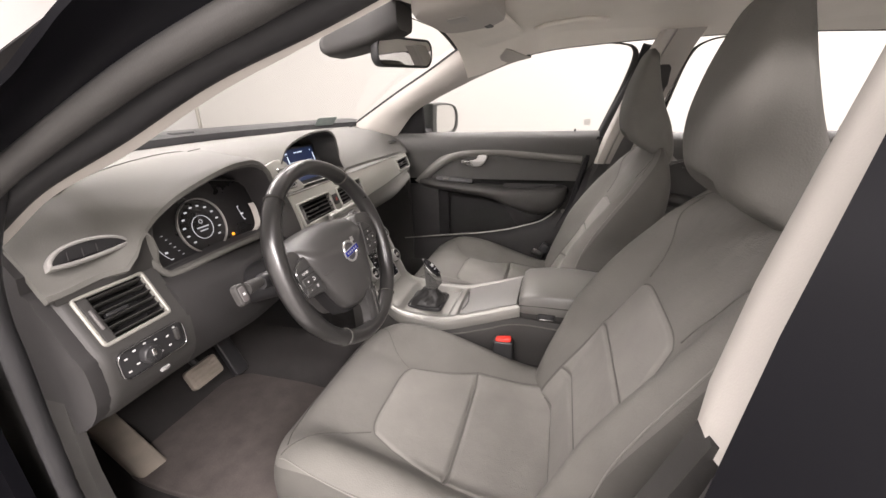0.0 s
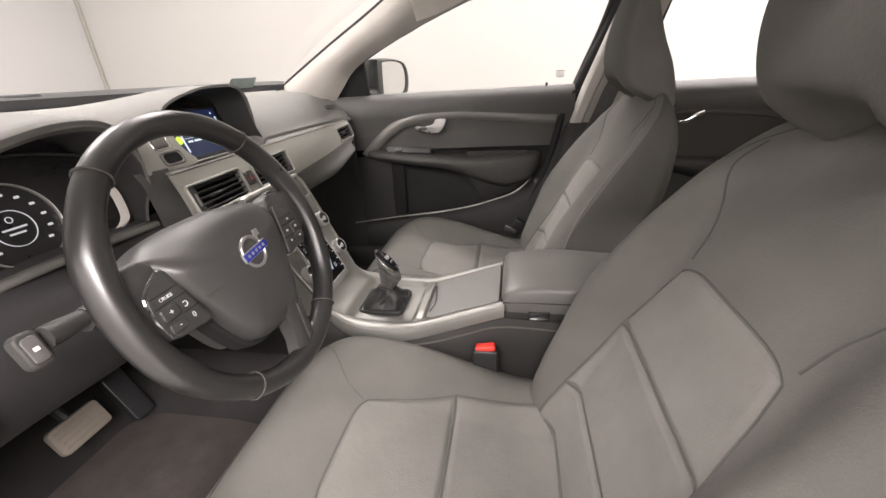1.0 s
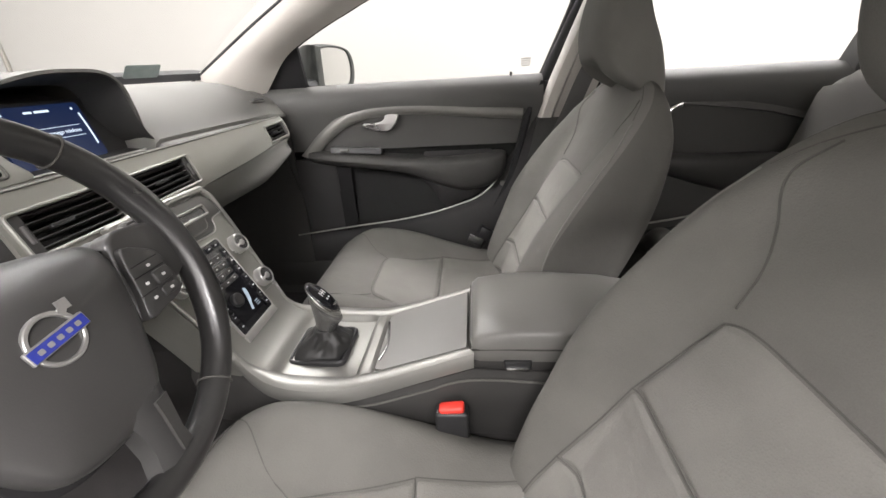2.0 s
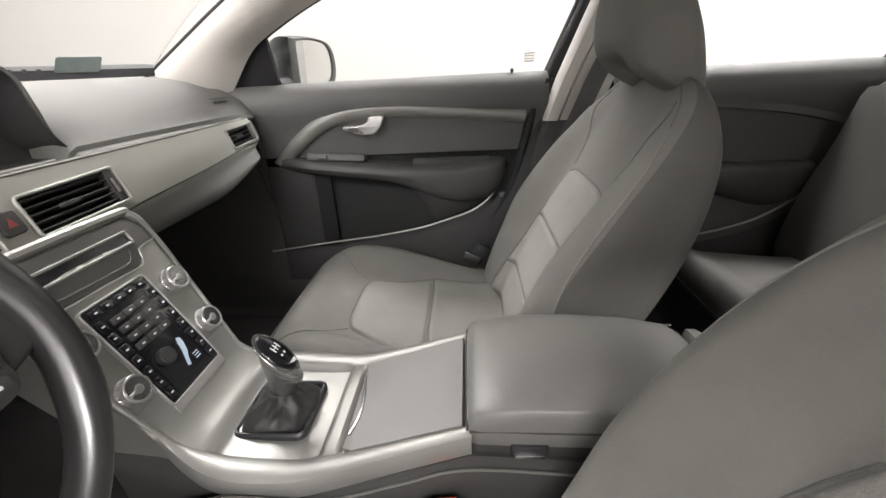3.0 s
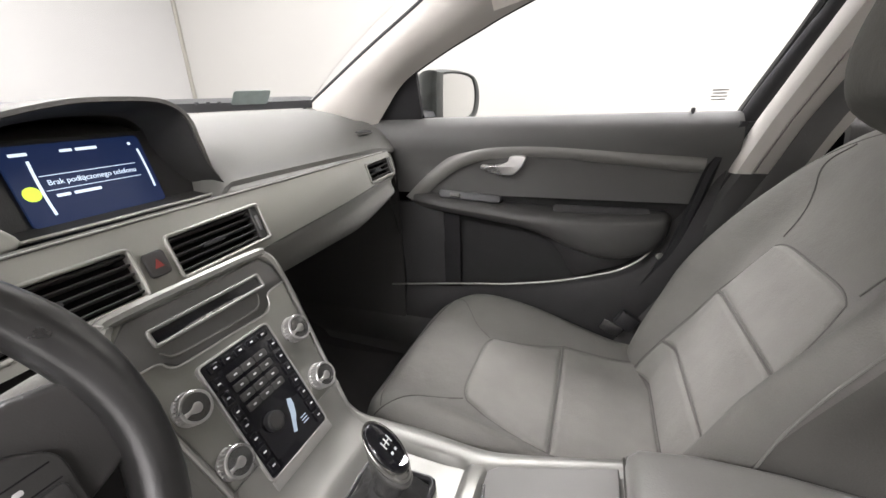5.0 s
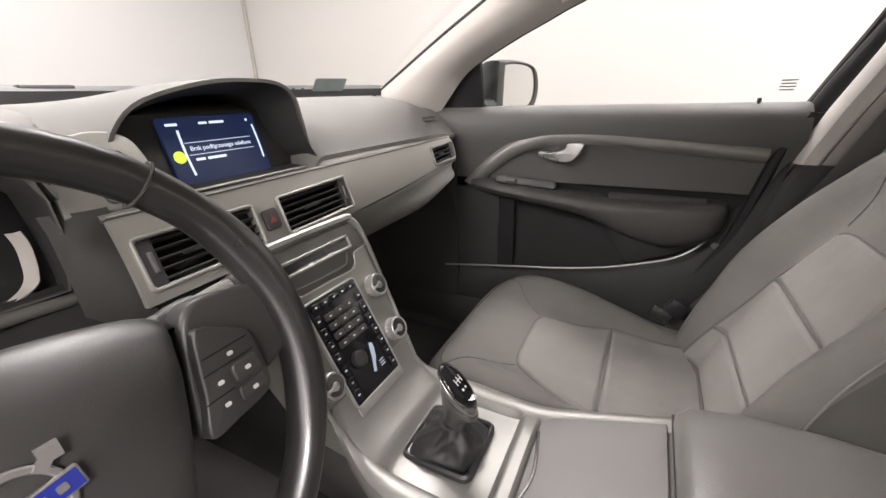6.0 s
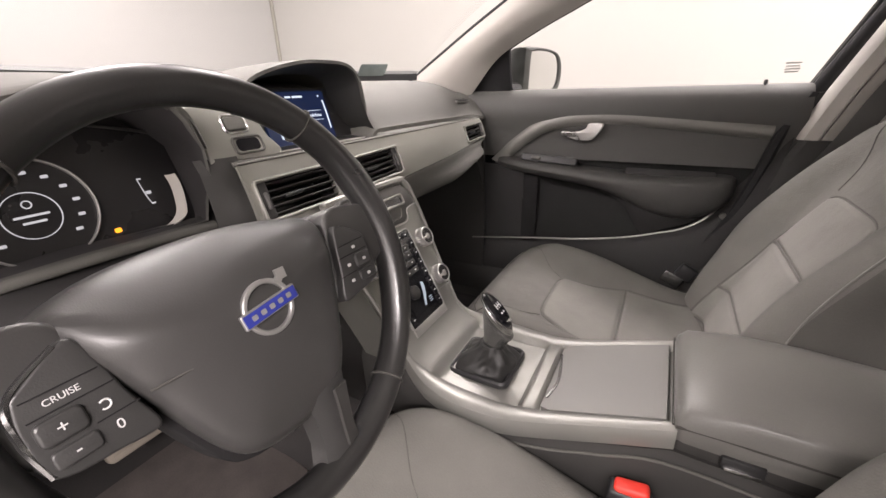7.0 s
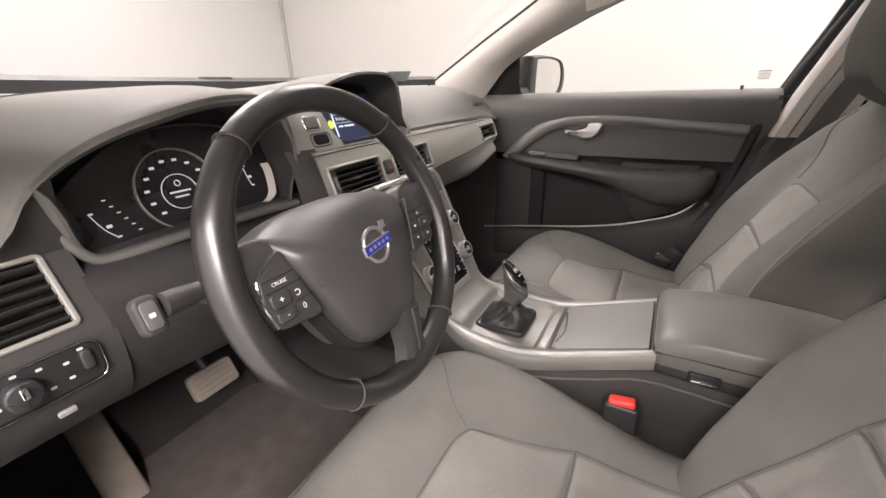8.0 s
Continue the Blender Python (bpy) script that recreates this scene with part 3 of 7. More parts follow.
# pale arc strip
up = cat([(0.628, 0.783), (0.694, 0.846), (0.763, 0.896), (0.827, 0.921), (0.888, 0.932), (0.989, 0.934), (1.10, 0.925), (1.345, 0.899)], 44)
dn = cat([(0.660, 0.783), (0.722, 0.839), (0.784, 0.880), (0.841, 0.899), (0.90, 0.907), (0.99, 0.909), (1.10, 0.903), (1.342, 0.882)], 44)
bm = B()
P = [[(a[0] * (1 - f) + b[0] * f, 0.722 - 0.005 * min(1, 4 * f, 4 * (1 - f)) - 0.001 * math.sin(math.pi * f), a[1] * (1 - f) + b[1] * f) for f in np.linspace(0, 1, 7)] for a, b in zip(up, dn)]
sheet(bm, P, 0.012)
part("trim_arc", bm, DOOR_STRIP, door, "satin grey curved trim strip")
# armrest
bm = B()
rings = []
for x, zt, zb, d in ((0.632, 0.802, 0.770, 0.012), (0.66, 0.800, 0.764, 0.035), (0.74, 0.792, 0.752, 0.055), (0.85, 0.782, 0.738, 0.062), (0.96, 0.772, 0.722, 0.068), (1.02, 0.768, 0.702, 0.070), (1.08, 0.766, 0.675, 0.072), (1.16, 0.768, 0.655, 0.072), (1.24, 0.772, 0.668, 0.066), (1.28, 0.772, 0.70, 0.050), (1.295, 0.765, 0.73, 0.020)):
    y0 = 0.732
    h = zt - zb
    ring = [(y0 + 0.01, zt + 0.006), (y0 - d * 0.55, zt + 0.004), (y0 - d * 0.9, zt - 0.004), (y0 - d, zt - 0.016), (y0 - d * 0.97, zt - 0.5 * h), (y0 - d * 0.75, zb + 0.15 * h), (y0 - d * 0.3, zb), (y0 + 0.01, zb - 0.004)]
    rings.append([(x, y, z) for y, z in cat(ring, 20)])
loft(bm, [r for r in cat([np.array(r).ravel() for r in rings], 60).reshape(60, 20, 3)])
part("armrest", bm, DOOR_ARM, door, "dark grey padded door armrest")
# pull cup and switch pod on the armrest
bm = B()
F = plane_at((0.812, 0.700, 0.800), (1, 0, -0.06), (0, 0.35, 1))
prism(bm, rrect(0.17, 0.022, 0.008), F, -0.02, 0.004, 0.003)
pod = part("switch_pod", bm, BLACK, door, "black window switch pod")
bm = B()
prism(bm, rrect(0.028, 0.010, 0.003), plane_at((0.775, 0.696, 0.803), (1, 0, -0.06), (0, 0.35, 1)), 0.0, 0.008, 0.002)
part("window_switch", bm, DASH, pod)
bm = B()
prism(bm, rrect(0.22, 0.020, 0.008), plane_at((1.14, 0.705, 0.778), (1, 0, 0.0), (0, 0.4, 1)), -0.02, 0.003, 0.003)
part("pull_cup", bm, DOOR_DARK, door)
# lower panel with its pocket and bright line
bm = B()
line = cat([(0.56, 0.512), (0.70, 0.531), (0.82, 0.546), (0.92, 0.558), (1.04, 0.580), (1.13, 0.606), (1.20, 0.632), (1.25, 0.672), (1.285, 0.73)], 50)
tube(bm, [(x, 0.700, z) for x, z in line], 0.0026, 6)
part("bright_line", bm, BAND, door, "thin bright line round the door pocket")
bm = B()
P = []
for x in np.linspace(0.50, 1.40, 34):
    top = table([(0.50, 0.505), (0.70, 0.531), (0.92, 0.558), (1.04, 0.580), (1.13, 0.606), (1.20, 0.632), (1.25, 0.672), (1.285, 0.73), (1.33, 0.80), (1.40, 0.96)], x)
    P.append([(x - 0.10 * smooth(1.2, 1.4, x) * (1 - f), 0.742 - 0.040 * math.sin(math.pi * min(1, f * 1.02)) ** 0.5, 0.32 + (top - 0.32) * f) for f in np.linspace(0, 1, 12)])
sheet(bm, P, 0.02)
part("lower_panel", bm, DOOR_DARK, door, "dark plastic lower door panel")
# pocket cover: raised moulding under the armrest
bm = B()
P = []
for x in np.linspace(0.60, 0.735, 10):
    P.append([(x, 0.705 + 0.02 * (1 - f), 0.515 + (0.775 - 0.515) * f) for f in np.linspace(0, 1, 8)])
sheet(bm, P, 0.012)
part("pocket_side", bm, DOOR_DARK, door)
# black sheet laid on the panel for the shade in the pocket's slot
bm = B()
sheet(bm, [[(x, 0.7135, 0.53 + 0.222 * f) for f in (0, 0.5, 1)] for x in (0.732, 0.756, 0.780)], 0.003)
part("pocket_shade", bm, VOID, door, "black sheet standing for the shaded slot beside the door pocket")
bm = B()
P = []
for x in np.linspace(0.86, 1.27, 22):
    lo = table([(0.86, 0.74), (0.97, 0.712), (1.04, 0.675), (1.09, 0.60), (1.15, 0.618), (1.22, 0.65), (1.27, 0.70)], x)
    P.append([(x, 0.706 - 0.014 * math.sin(math.pi * f) + 0.01 * (1 - f), lo + (0.765 - lo) * f) for f in np.linspace(0, 1, 8)])
sheet(bm, P, 0.012)
part("pocket_cover", bm, DOOR_DARK, door, "dark moulded cover over the door pocket")
# inner handle
bm = B()
prism(bm, [(-0.064, -0.010), (-0.05, -0.024), (0.02, -0.034), (0.05, -0.026), (0.066, 0.02), (0.04, 0.030), (0.0, 0.022)], plane_at((0.905, 0.727, 0.880), (1, 0, 0), (0, 0, 1)), -0.002, 0.002)
cup = part("handle_cup", bm, BLACK, door)
bm = B()
lever_shape = [(-0.062, -0.005), (-0.040, -0.014), (-0.013, -0.021), (0.022, -0.021), (0.040, -0.006), (0.048, 0.006), (0.053, 0.026), (0.017, 0.026), (0.008, 0.013), (-0.008, 0.005), (-0.035, 0.002), (-0.058, 0.003)]
prism(bm, [tuple(p) for p in cat(lever_shape + lever_shape[:1], 56)[:-1]], plane_at((0.905, 0.712, 0.880), (1, 0, 0), (0, 0, 1)), -0.002, 0.013, 0.0028, 3)
part("handle_lever", bm, KNOB, cup, "satin chrome inner door handle")
# rear return of the door trim, with its screw cap
bm = B()
edge = cat([(1.396, 0.979), (1.380, 0.945), (1.353, 0.89), (1.331, 0.80), (1.306, 0.708), (1.275, 0.640), (1.240, 0.560), (1.220, 0.45)], 40)
sheet(bm, [[(x, 0.722, z), (x + 0.002, 0.712, z), (x + 0.010, 0.713, z), (x + 0.024, 0.730, z), (x + 0.060, 0.738, z)] for x, z in edge], -0.004)
part("rear_return", bm, RUBBER, door, "black rear edge of the door trim")
bm = B()
prism(bm, rrect(0.018, 0.018, 0.0089), plane_at((1.284, 0.716, 0.672), (1, 0, 0), (0, 0, 1)), -0.002, 0.006, 0.002)
part("screw_cap", bm, DASH, door, "small round screw cap")
# lock pin
bm = B()
tube(bm, [(1.309, 0.742, 0.970), (1.309, 0.742, 0.998), (1.309, 0.742, 0.999), (1.309, 0.742, 1.006), (1.309, 0.742, 1.008)], [0.0028, 0.0028, 0.0045, 0.0045, 0.003], 10)
part("lock_pin", bm, BLACK, door)
# window frame of the door: rear upright and sail
bm = B()
tube(bm, cat([(1.400, 0.778, 0.975), (1.432, 0.745, 1.06), (1.468, 0.70, 1.16), (1.488, 0.652, 1.245), (1.482, 0.634, 1.276), (1.455, 0.624, 1.292), (1.40, 0.616, 1.300)], 30), [0.011 - 0.008 * smooth(14, 26, k) for k in range(30)], 8)
part("window_frame", bm, DASH_DARK, door, "black door window frame")
bm = B()
tube(bm, [(0.60, 0.775, 0.979), (0.9, 0.777, 0.979), (1.405, 0.778, 0.976)], 0.006, 6)
part("belt_seal", bm, RUBBER, door, "black window belt seal")
bm = B()
F = plane_at((0.0, 0.752, 0.985), (1, 0, 0), (0, -0.45, 1))
prism(bm, [(0.535, 0.0), (0.665, 0.0), (0.672, 0.03), (0.680, 0.145), (0.672, 0.150), (0.62, 0.11), (0.575, 0.06)], F, -0.012, 0.004, 0.003)
part("mirror_sail", bm, VOID, door, "black triangular mirror cover")
bm = B()
prism(bm, rrect(0.055, 0.05, 0.02), plane_at((0.628, 0.742, 1.02), (1, 0, 0), (0, -0.45, 1)), -0.002, 0.006, 0.004)
part("tweeter_grille", bm, DASH_DARK, door)
bm = B()
P = []
for f in np.linspace(0, 1, 8):
    z = 0.985 + 0.315 * f
    x0 = table([(0.985, 0.655), (1.10, 0.668), (1.16, 0.77), (1.218, 0.917), (1.262, 1.05), (1.285, 1.20), (1.30, 1.38)], z)
    x1 = table([(0.985, 1.405), (1.10, 1.445), (1.20, 1.48), (1.255, 1.492), (1.285, 1.478), (1.30, 1.44)], z)
    P.append([(x0 + (x1 - x0) * q, side_y(z) + 0.012, z) for q in np.linspace(0, 1, 10)])
sheet(bm, P, -0.004)
pane = part("pane", bm, GLASS, door, "clear front door window pane")
pane.visible_shadow = False
bm = B()
F = plane_at((1.352, 0.742, 1.035), (1, 0, 0), (0, -0.5, 1))
for k in range(4):
    prism(bm, rrect(0.030 - 0.004 * (k % 2), 0.003, 0.001), plane_at(F(0, 0.010 - 0.007 * k, 0.004), (1, 0, 0), (0, -0.5, 1)), 0, 0.0006)
part("etched_mark", bm, WALL_WARM, pane, "faint etched glass mark")
bm = B()
sheet(bm, [[(x, y, z) for y, z in ((0.80, 0.99), (0.845, 0.94), (0.87, 0.80), (0.86, 0.5), (0.83, 0.25))] for x in np.linspace(0.45, 1.42, 8)], 0.006)
part("outer_skin", bm, BODY_PAINT, door, "black painted outer door skin")

# exterior mirror
mirror = thing("side_mirror", (0.66, 0.80, 0.99), "black side mirror outside the passenger window", "mirror")
mirror_edge = [(-0.098, -0.062), (-0.086, -0.072), (-0.03, -0.075), (0.05, -0.070), (0.086, -0.055), (0.101, -0.022), (0.098, 0.024), (0.076, 0.058), (0.03, 0.072), (-0.04, 0.076), (-0.088, 0.072), (-0.099, 0.060)]
mirror_edge = [tuple(p) for p in cat(mirror_edge + mirror_edge[:1], 61)[:-1]]
bm = B()
rings = []
for k, (dx, s) in enumerate(((0.0, 1.0), (-0.012, 1.03), (-0.035, 1.0), (-0.06, 0.90), (-0.085, 0.68), (-0.098, 0.35))):
    F = plane_at((0.720 + dx, 0.890 - 0.3 * dx, 1.046), (0.40, 1, 0), (0.05, 0, 1))
    rings.append([F(a * s, b * s) for a, b in mirror_edge])
loft(bm, rings)
part("housing", bm, MIRROR_SHELL, mirror, "black mirror housing")
F = plane_at((0.722, 0.890, 1.046), (0.40, 1, 0), (0.05, 0, 1))
bm = B()
glass_edge = [(0.006 + 0.72 * a, 0.004 + 0.82 * b) for a, b in mirror_edge]
loft(bm, [[F(a * k, b * k, c) for a, b in mirror_edge] for k, c in ((1.0, -0.004), (0.995, 0.003), (0.97, 0.008))] + [[F(0.006 * q + a * (0.97 - 0.23 * q), 0.004 * q + b * (0.97 - 0.13 * q), c) for a, b in mirror_edge] for q, c in ((0.5, 0.010), (0.9, 0.008), (1.0, 0.003))], cap=False)
part("rim", bm, MIRROR_SHELL, mirror, "broad grey-black rim round the glass")
bm = B()
prism(bm, glass_edge, F, -0.002, 0.0045)
part("mirror_glass", bm, MIRROR, mirror, "mirror pane reflecting the pale room")
bm = B()
tube(bm, [(0.655, 0.76, 1.0), (0.67, 0.80, 1.0), (0.68, 0.84, 1.01)], 0.02, 8)
part("foot", bm, BLACK, mirror)

# rear door
rdoor = thing("rear_door", (1.95, 0.76, 0.30), "closed rear passenger door with dark grey trim", "car door")
bm = B()
P = []
for x in np.linspace(1.575, 2.30, 20):
    P.append([(x, y, z) for y, z in ((0.775, 0.963), (0.765, 0.970), (0.745, 0.968), (0.728, 0.952), (0.722, 0.93), (0.730, 0.90), (0.740, 0.87), (0.742, 0.7), (0.740, 0.34))])
sheet(bm, P, 0.02)
part("door_panel", bm, DOOR_PAD, rdoor, "grained dark grey rear door panel")
bm = B()
P = [[(x, 0.726, z), (x, 0.708, z + 0.006), (x, 0.712, z + 0.024)] for x, z in cat([(1.60, 0.80), (1.66, 0.86), (1.75, 0.886), (1.90, 0.878), (2.05, 0.858), (2.18, 0.826), (2.26, 0.80)], 30)]
sheet(bm, P, 0.01)
part("trim_strip", bm, DOOR_PAD, rdoor)
bm = B()
prism(bm, rrect(0.58, 0.15, 0.05), plane_at((1.93, 0.735, 0.815), (1, 0, -0.02), (0, 0, 1)), -0.004, 0.006, 0.004)
part("cloth_field", bm, DOOR_MID, rdoor)
bm = B()
rings = []
for x, zt, zb, d in ((1.60, 0.760, 0.730, 0.012), (1.66, 0.756, 0.715, 0.045), (1.78, 0.744, 0.685, 0.056), (1.92, 0.738, 0.640, 0.056), (2.03, 0.736, 0.615, 0.052), (2.11, 0.734, 0.64, 0.040), (2.14, 0.725, 0.69, 0.015)):
    ring = [(0.742, zt + 0.006), (0.732 - d * 0.55, zt + 0.004), (0.732 - d * 0.9, zt - 0.004), (0.732 - d, zt - 0.016), (0.732 - d * 0.97, (zt + zb) / 2), (0.732 - d * 0.7, zb + 0.15 * (zt - zb)), (0.732 - d * 0.3, zb), (0.742, zb - 0.004)]
    rings.append([(x, y, z) for y, z in cat(ring, 18)])
loft(bm, [r for r in cat([np.array(r).ravel() for r in rings], 40).reshape(40, 18, 3)])
part("armrest", bm, DOOR_ARM, rdoor, "grey padded rear door armrest")
bm = B()
tube(bm, [(x, 0.712, z) for x, z in cat([(1.60, 0.50), (1.75, 0.515), (1.90, 0.54), (2.02, 0.58), (2.12, 0.65), (2.17, 0.73)], 30)], 0.0035, 6)
part("bright_line", bm, BAND, rdoor)
bm = B()
P = []
for x in np.linspace(1.58, 2.22, 20):
    top = table([(1.58, 0.495), (1.75, 0.513), (1.90, 0.538), (2.02, 0.578), (2.12, 0.648), (2.22, 0.76)], x)
    P.append([(x, 0.740 - 0.030 * math.sin(math.pi * min(1, f * 1.02)) ** 0.5, 0.345 + (top - 0.345) * f) for f in np.linspace(0, 1, 10)])
sheet(bm, P, 0.02)
part("lower_panel", bm, DOOR_DARK, rdoor)
bm = B()
tube(bm, cat([(1.71, 0.712, 0.862), (1.74, 0.700, 0.865), (1.765, 0.698, 0.870), (1.785, 0.702, 0.885), (1.81, 0.712, 0.892)], 16), [0.004 + 0.006 * smooth(0, 10, i) for i in range(16)], 8, squash=0.7, up=(0, 1, 0))
part("handle_lever", bm, CHROME, rdoor, "satin chrome rear door handle")
bm = B()
tube(bm, cat([(1.60, 0.765, 0.985), (1.625, 0.73, 1.10), (1.655, 0.67, 1.24), (1.70, 0.632, 1.288), (1.80, 0.622, 1.302)], 24), [0.009 - 0.006 * smooth(10, 18, k) for k in range(24)], 8)
part("window_frame", bm, DASH_DARK, rdoor)
bm = B()
P = [[(x, side_y(z) + 0.012, z) for x in np.linspace(1.60 + 0.2 * max(0, z - 1.0), 2.25, 8)] for z in np.linspace(0.975, 1.30, 6)]
sheet(bm, P, -0.004)
pane = part("pane", bm, GLASS, rdoor, "clear rear door window pane")
pane.visible_shadow = False
bm = B()
sheet(bm, [[(x, y, z) for y, z in ((0.80, 0.98), (0.845, 0.93), (0.87, 0.80), (0.86, 0.5), (0.83, 0.25))] for x in np.linspace(1.43, 2.35, 8)], 0.006)
part("outer_skin", bm, BODY_PAINT, rdoor)
bm = B()
rings = []
for z, x0 in ((0.34, 2.28), (0.97, 2.24), (1.15, 2.25), (1.31, 2.32)):
    yi = 0.71 if z < 1 else 0.71 - 0.4 * (z - 0.97)
    rings.append([(x0, yi + 0.05, z), (x0 + 0.02, yi, z), (x0 + 0.16, yi, z), (x0 + 0.16, yi + 0.05, z)])
loft(bm, rings)
structure("pillar_c_trim", bm, DOOR_PAD, "grey trim of the rear pillar", "pillar")
# closed driver-side rear door and quarter, seen only from outside
bm = B()
P = [[(x, y, z) for y, z in ((-0.745, 0.985), (-0.79, 0.985), (-0.835, 0.93), (-0.85, 0.80), (-0.845, 0.5), (-0.81, 0.25))] for x in np.linspace(1.62, 3.2, 10)]
sheet(bm, P, 0.02)
structure("door_2", bm, BODY_PAINT, "black painted rear door on the driver's side", "car door")
# panels that close the body where no view reaches
for s in (-1, 1):
    bm = B()
    P = []
    for x in np.linspace(-0.95, 0.46, 16):
        top = 1.0 - 0.17 * max(0.0, (0.1 - x) / 1.05) ** 1.6
        P.append([(x, s * (0.80 - 0.05 * smooth(-0.4, -0.95, x)), top), (x, s * (0.835 - 0.06 * smooth(-0.4, -0.95, x)), top - 0.10), (x, s * (0.85 - 0.08 * smooth(-0.4, -0.95, x)), 0.6), (x, s * (0.82 - 0.08 * smooth(-0.4, -0.95, x)), 0.22)])
    sheet(bm, P, 0.01 * s)
    structure("front_wing", bm, BODY_PAINT, "black painted front wing of the car", "body")
bm = B()
sheet(bm, [[(-0.97 - 0.05 * (1 - (y / 0.8) ** 2), y * 0.96, z) for z in (0.84, 0.7, 0.45, 0.2)] for y in np.linspace(-0.8, 0.8, 13)], 0.02)
structure("nose_panel", bm, BODY_PAINT, "black painted nose of the car", "body")
bm = B()
sheet(bm, [[(3.20 - 0.25 * max(0.0, z - 0.95), y, z) for y in np.linspace(-0.78, 0.78, 9)] for z in (0.22, 0.5, 0.80, 0.95)], 0.02)
structure("tailgate", bm, BODY_PAINT, "black painted closed tailgate of the car", "body")
bm = B()
sheet(bm, [[(3.20 - 0.25 * (z - 0.95), y * (1 - 0.25 * (z - 0.95)), z) for y in np.linspace(-0.72, 0.72, 9)] for z in np.linspace(0.955, 1.30, 4)], 0.004)
rear_glass = structure("window_2", bm, GLASS, "clear rear window of the tailgate", "window")
rear_glass.visible_shadow = False
# tail of the cabin
bm = B()
sheet(bm, [[(2.75 + 0.35 * (z < 0.9), y, z) for y in np.linspace(-0.75, 0.75, 9)] for z in (0.34, 0.6, 0.85, 0.95)], 0.03)
structure("tailgate_trim", bm, DASH_DARK, "dark lower tailgate trim", "trim")

# rear bench
bench = thing("rear_bench", (1.95, 0.0, 0.30), "grey cloth rear bench across the cabin", "bench")
bm = B()
rings = []
for y in np.linspace(-0.66, 0.66, 40):
    e = (1 - smooth(0.58, 0.67, abs(y))) ** 0.5
    dip = 0.010 * math.cos(2 * math.pi * y / 0.66)
    sec = [(1.76, 0.44), (1.722, 0.490), (1.716, 0.525), (1.732, 0.556 - dip), (1.762, 0.560 - dip), (1.792, 0.546 - dip), (1.86, 0.540 - 1.5 * dip), (2.0, 0.525 - 1.5 * dip), (2.15, 0.50), (2.20, 0.43)]
    sec = [(x, 0.43 + (z - 0.43) * e) for x, z in sec]
    rings.append([(x, y, z) for x, z in cat(sec, 22)])
loft(bm, rings)
part("cushion", bm, DARKENED_CLOTH, bench)
bm = B()
box(bm, (1.735, -0.62, 0.318), (2.20, 0.62, 0.492), 0.012, 3)
part("base", bm, BLACK, bench, "black panel below the cushion")
bm = B()
rings = []
for y in np.linspace(-0.665, 0.665, 44):
    e = (1 - smooth(0.59, 0.67, abs(y))) ** 0.5
    sec = [(2.07, 0.46), (2.03 + 0.02 * math.cos(2 * math.pi * y / 0.66), 0.52), (2.075, 0.66), (2.12, 0.80), (2.15, 0.92), (2.19, 0.90 + 0.07 * e), (2.27, 0.91), (2.30, 0.6), (2.24, 0.44)]
    rings.append([(x, y, z) for x, z in cat(sec, 24)])
loft(bm, rings)
part("backrest", bm, SEAM, bench)
for y in (-0.22, 0.22):
    bm = B()
    tube(bm, cat([(1.717, y, 0.520), (1.732, y, 0.561), (1.762, y, 0.565), (1.792, y, 0.551), (1.86, y, 0.547), (2.0, y, 0.532), (2.14, y, 0.505)], 24), 0.002, 6)
    part("seam", bm, SEAM, bench)

bm = B()
tube(bm, [(1.7195, y, 0.497) for y in np.linspace(-0.56, 0.56, 30)], 0.0022, 6)
part("piping", bm, PIPING, bench, "pale piping along the front edge")

# ---------------------------------------------------------------- dashboard
dash = thing("dashboard", (0.45, 0.0, 0.60), "grey soft-grained dashboard with satin trim band", "dashboard")

ARCH = [(-0.600, 0.905), (-0.578, 0.942), (-0.545, 0.970), (-0.500, 0.992), (-0.452, 1.007), (-0.393, 1.021), (-0.345, 1.028), (-0.290, 1.026), (-0.262, 1.014), (-0.238, 0.988), (-0.215, 0.955)]


def pad_top(y, f):
    """Point of the dash top, f from the windscreen to the rear edge."""
    x0 = base_x(y) + 0.005
    x1 = 0.583 + 0.012 * smooth(0.2, 0.6, y)
    hood = smooth(-0.645, -0.585, y) * (1 - smooth(-0.245, -0.20, y)) if y < 0 else 0
    z1 = 0.940 - 0.030 * smooth(-0.54, -0.62, y)
    x1 += 0.008 * smooth(-0.54, -0.62, y)
    if hood > 0:
        za = table(ARCH, min(max(y, -0.60), -0.215))
        z1 = z1 * (1 - hood) + za * hood
        x1 = x1 + (0.612 - x1) * hood
    k = 4.0 - 1.6 * hood
    x = x0 + (x1 - x0) * f
    z = 1.034 + (z1 - 1.034) * f ** k
    z += 0.010 * hood * math.sin(math.pi * f) * smooth(0.2, 0.7, f)
    z -= 0.050 * smooth(0.58, 0.70, abs(y)) * (1 - 0.8 * f) * smooth(0.0, 0.4, f)
    well = smooth(-0.175, -0.15, y) * (1 - smooth(0.125, 0.155, y)) * smooth(0.66, 0.76, f)
    z -= well * max(0.0, z - 0.914)
    return (x, y, z)


ys = sorted(set(list(np.linspace(-0.71, 0.70, 95)) + [-0.238, -0.215]))
bm = B()
P = []
for y in ys:
    row = [pad_top(y, f) for f in np.linspace(0, 1, 26)]
    x1, _, z1 = row[-1]
    row += [(x1 + 0.006, y, z1 - 0.004), (x1 + 0.007, y, z1 - 0.012), (x1 - 0.002, y, z1 - 0.018)]
    P.append(row)
sheet(bm, P, -0.012)
part("top_pad", bm, DASH, dash, "light-catching soft grey dash top")
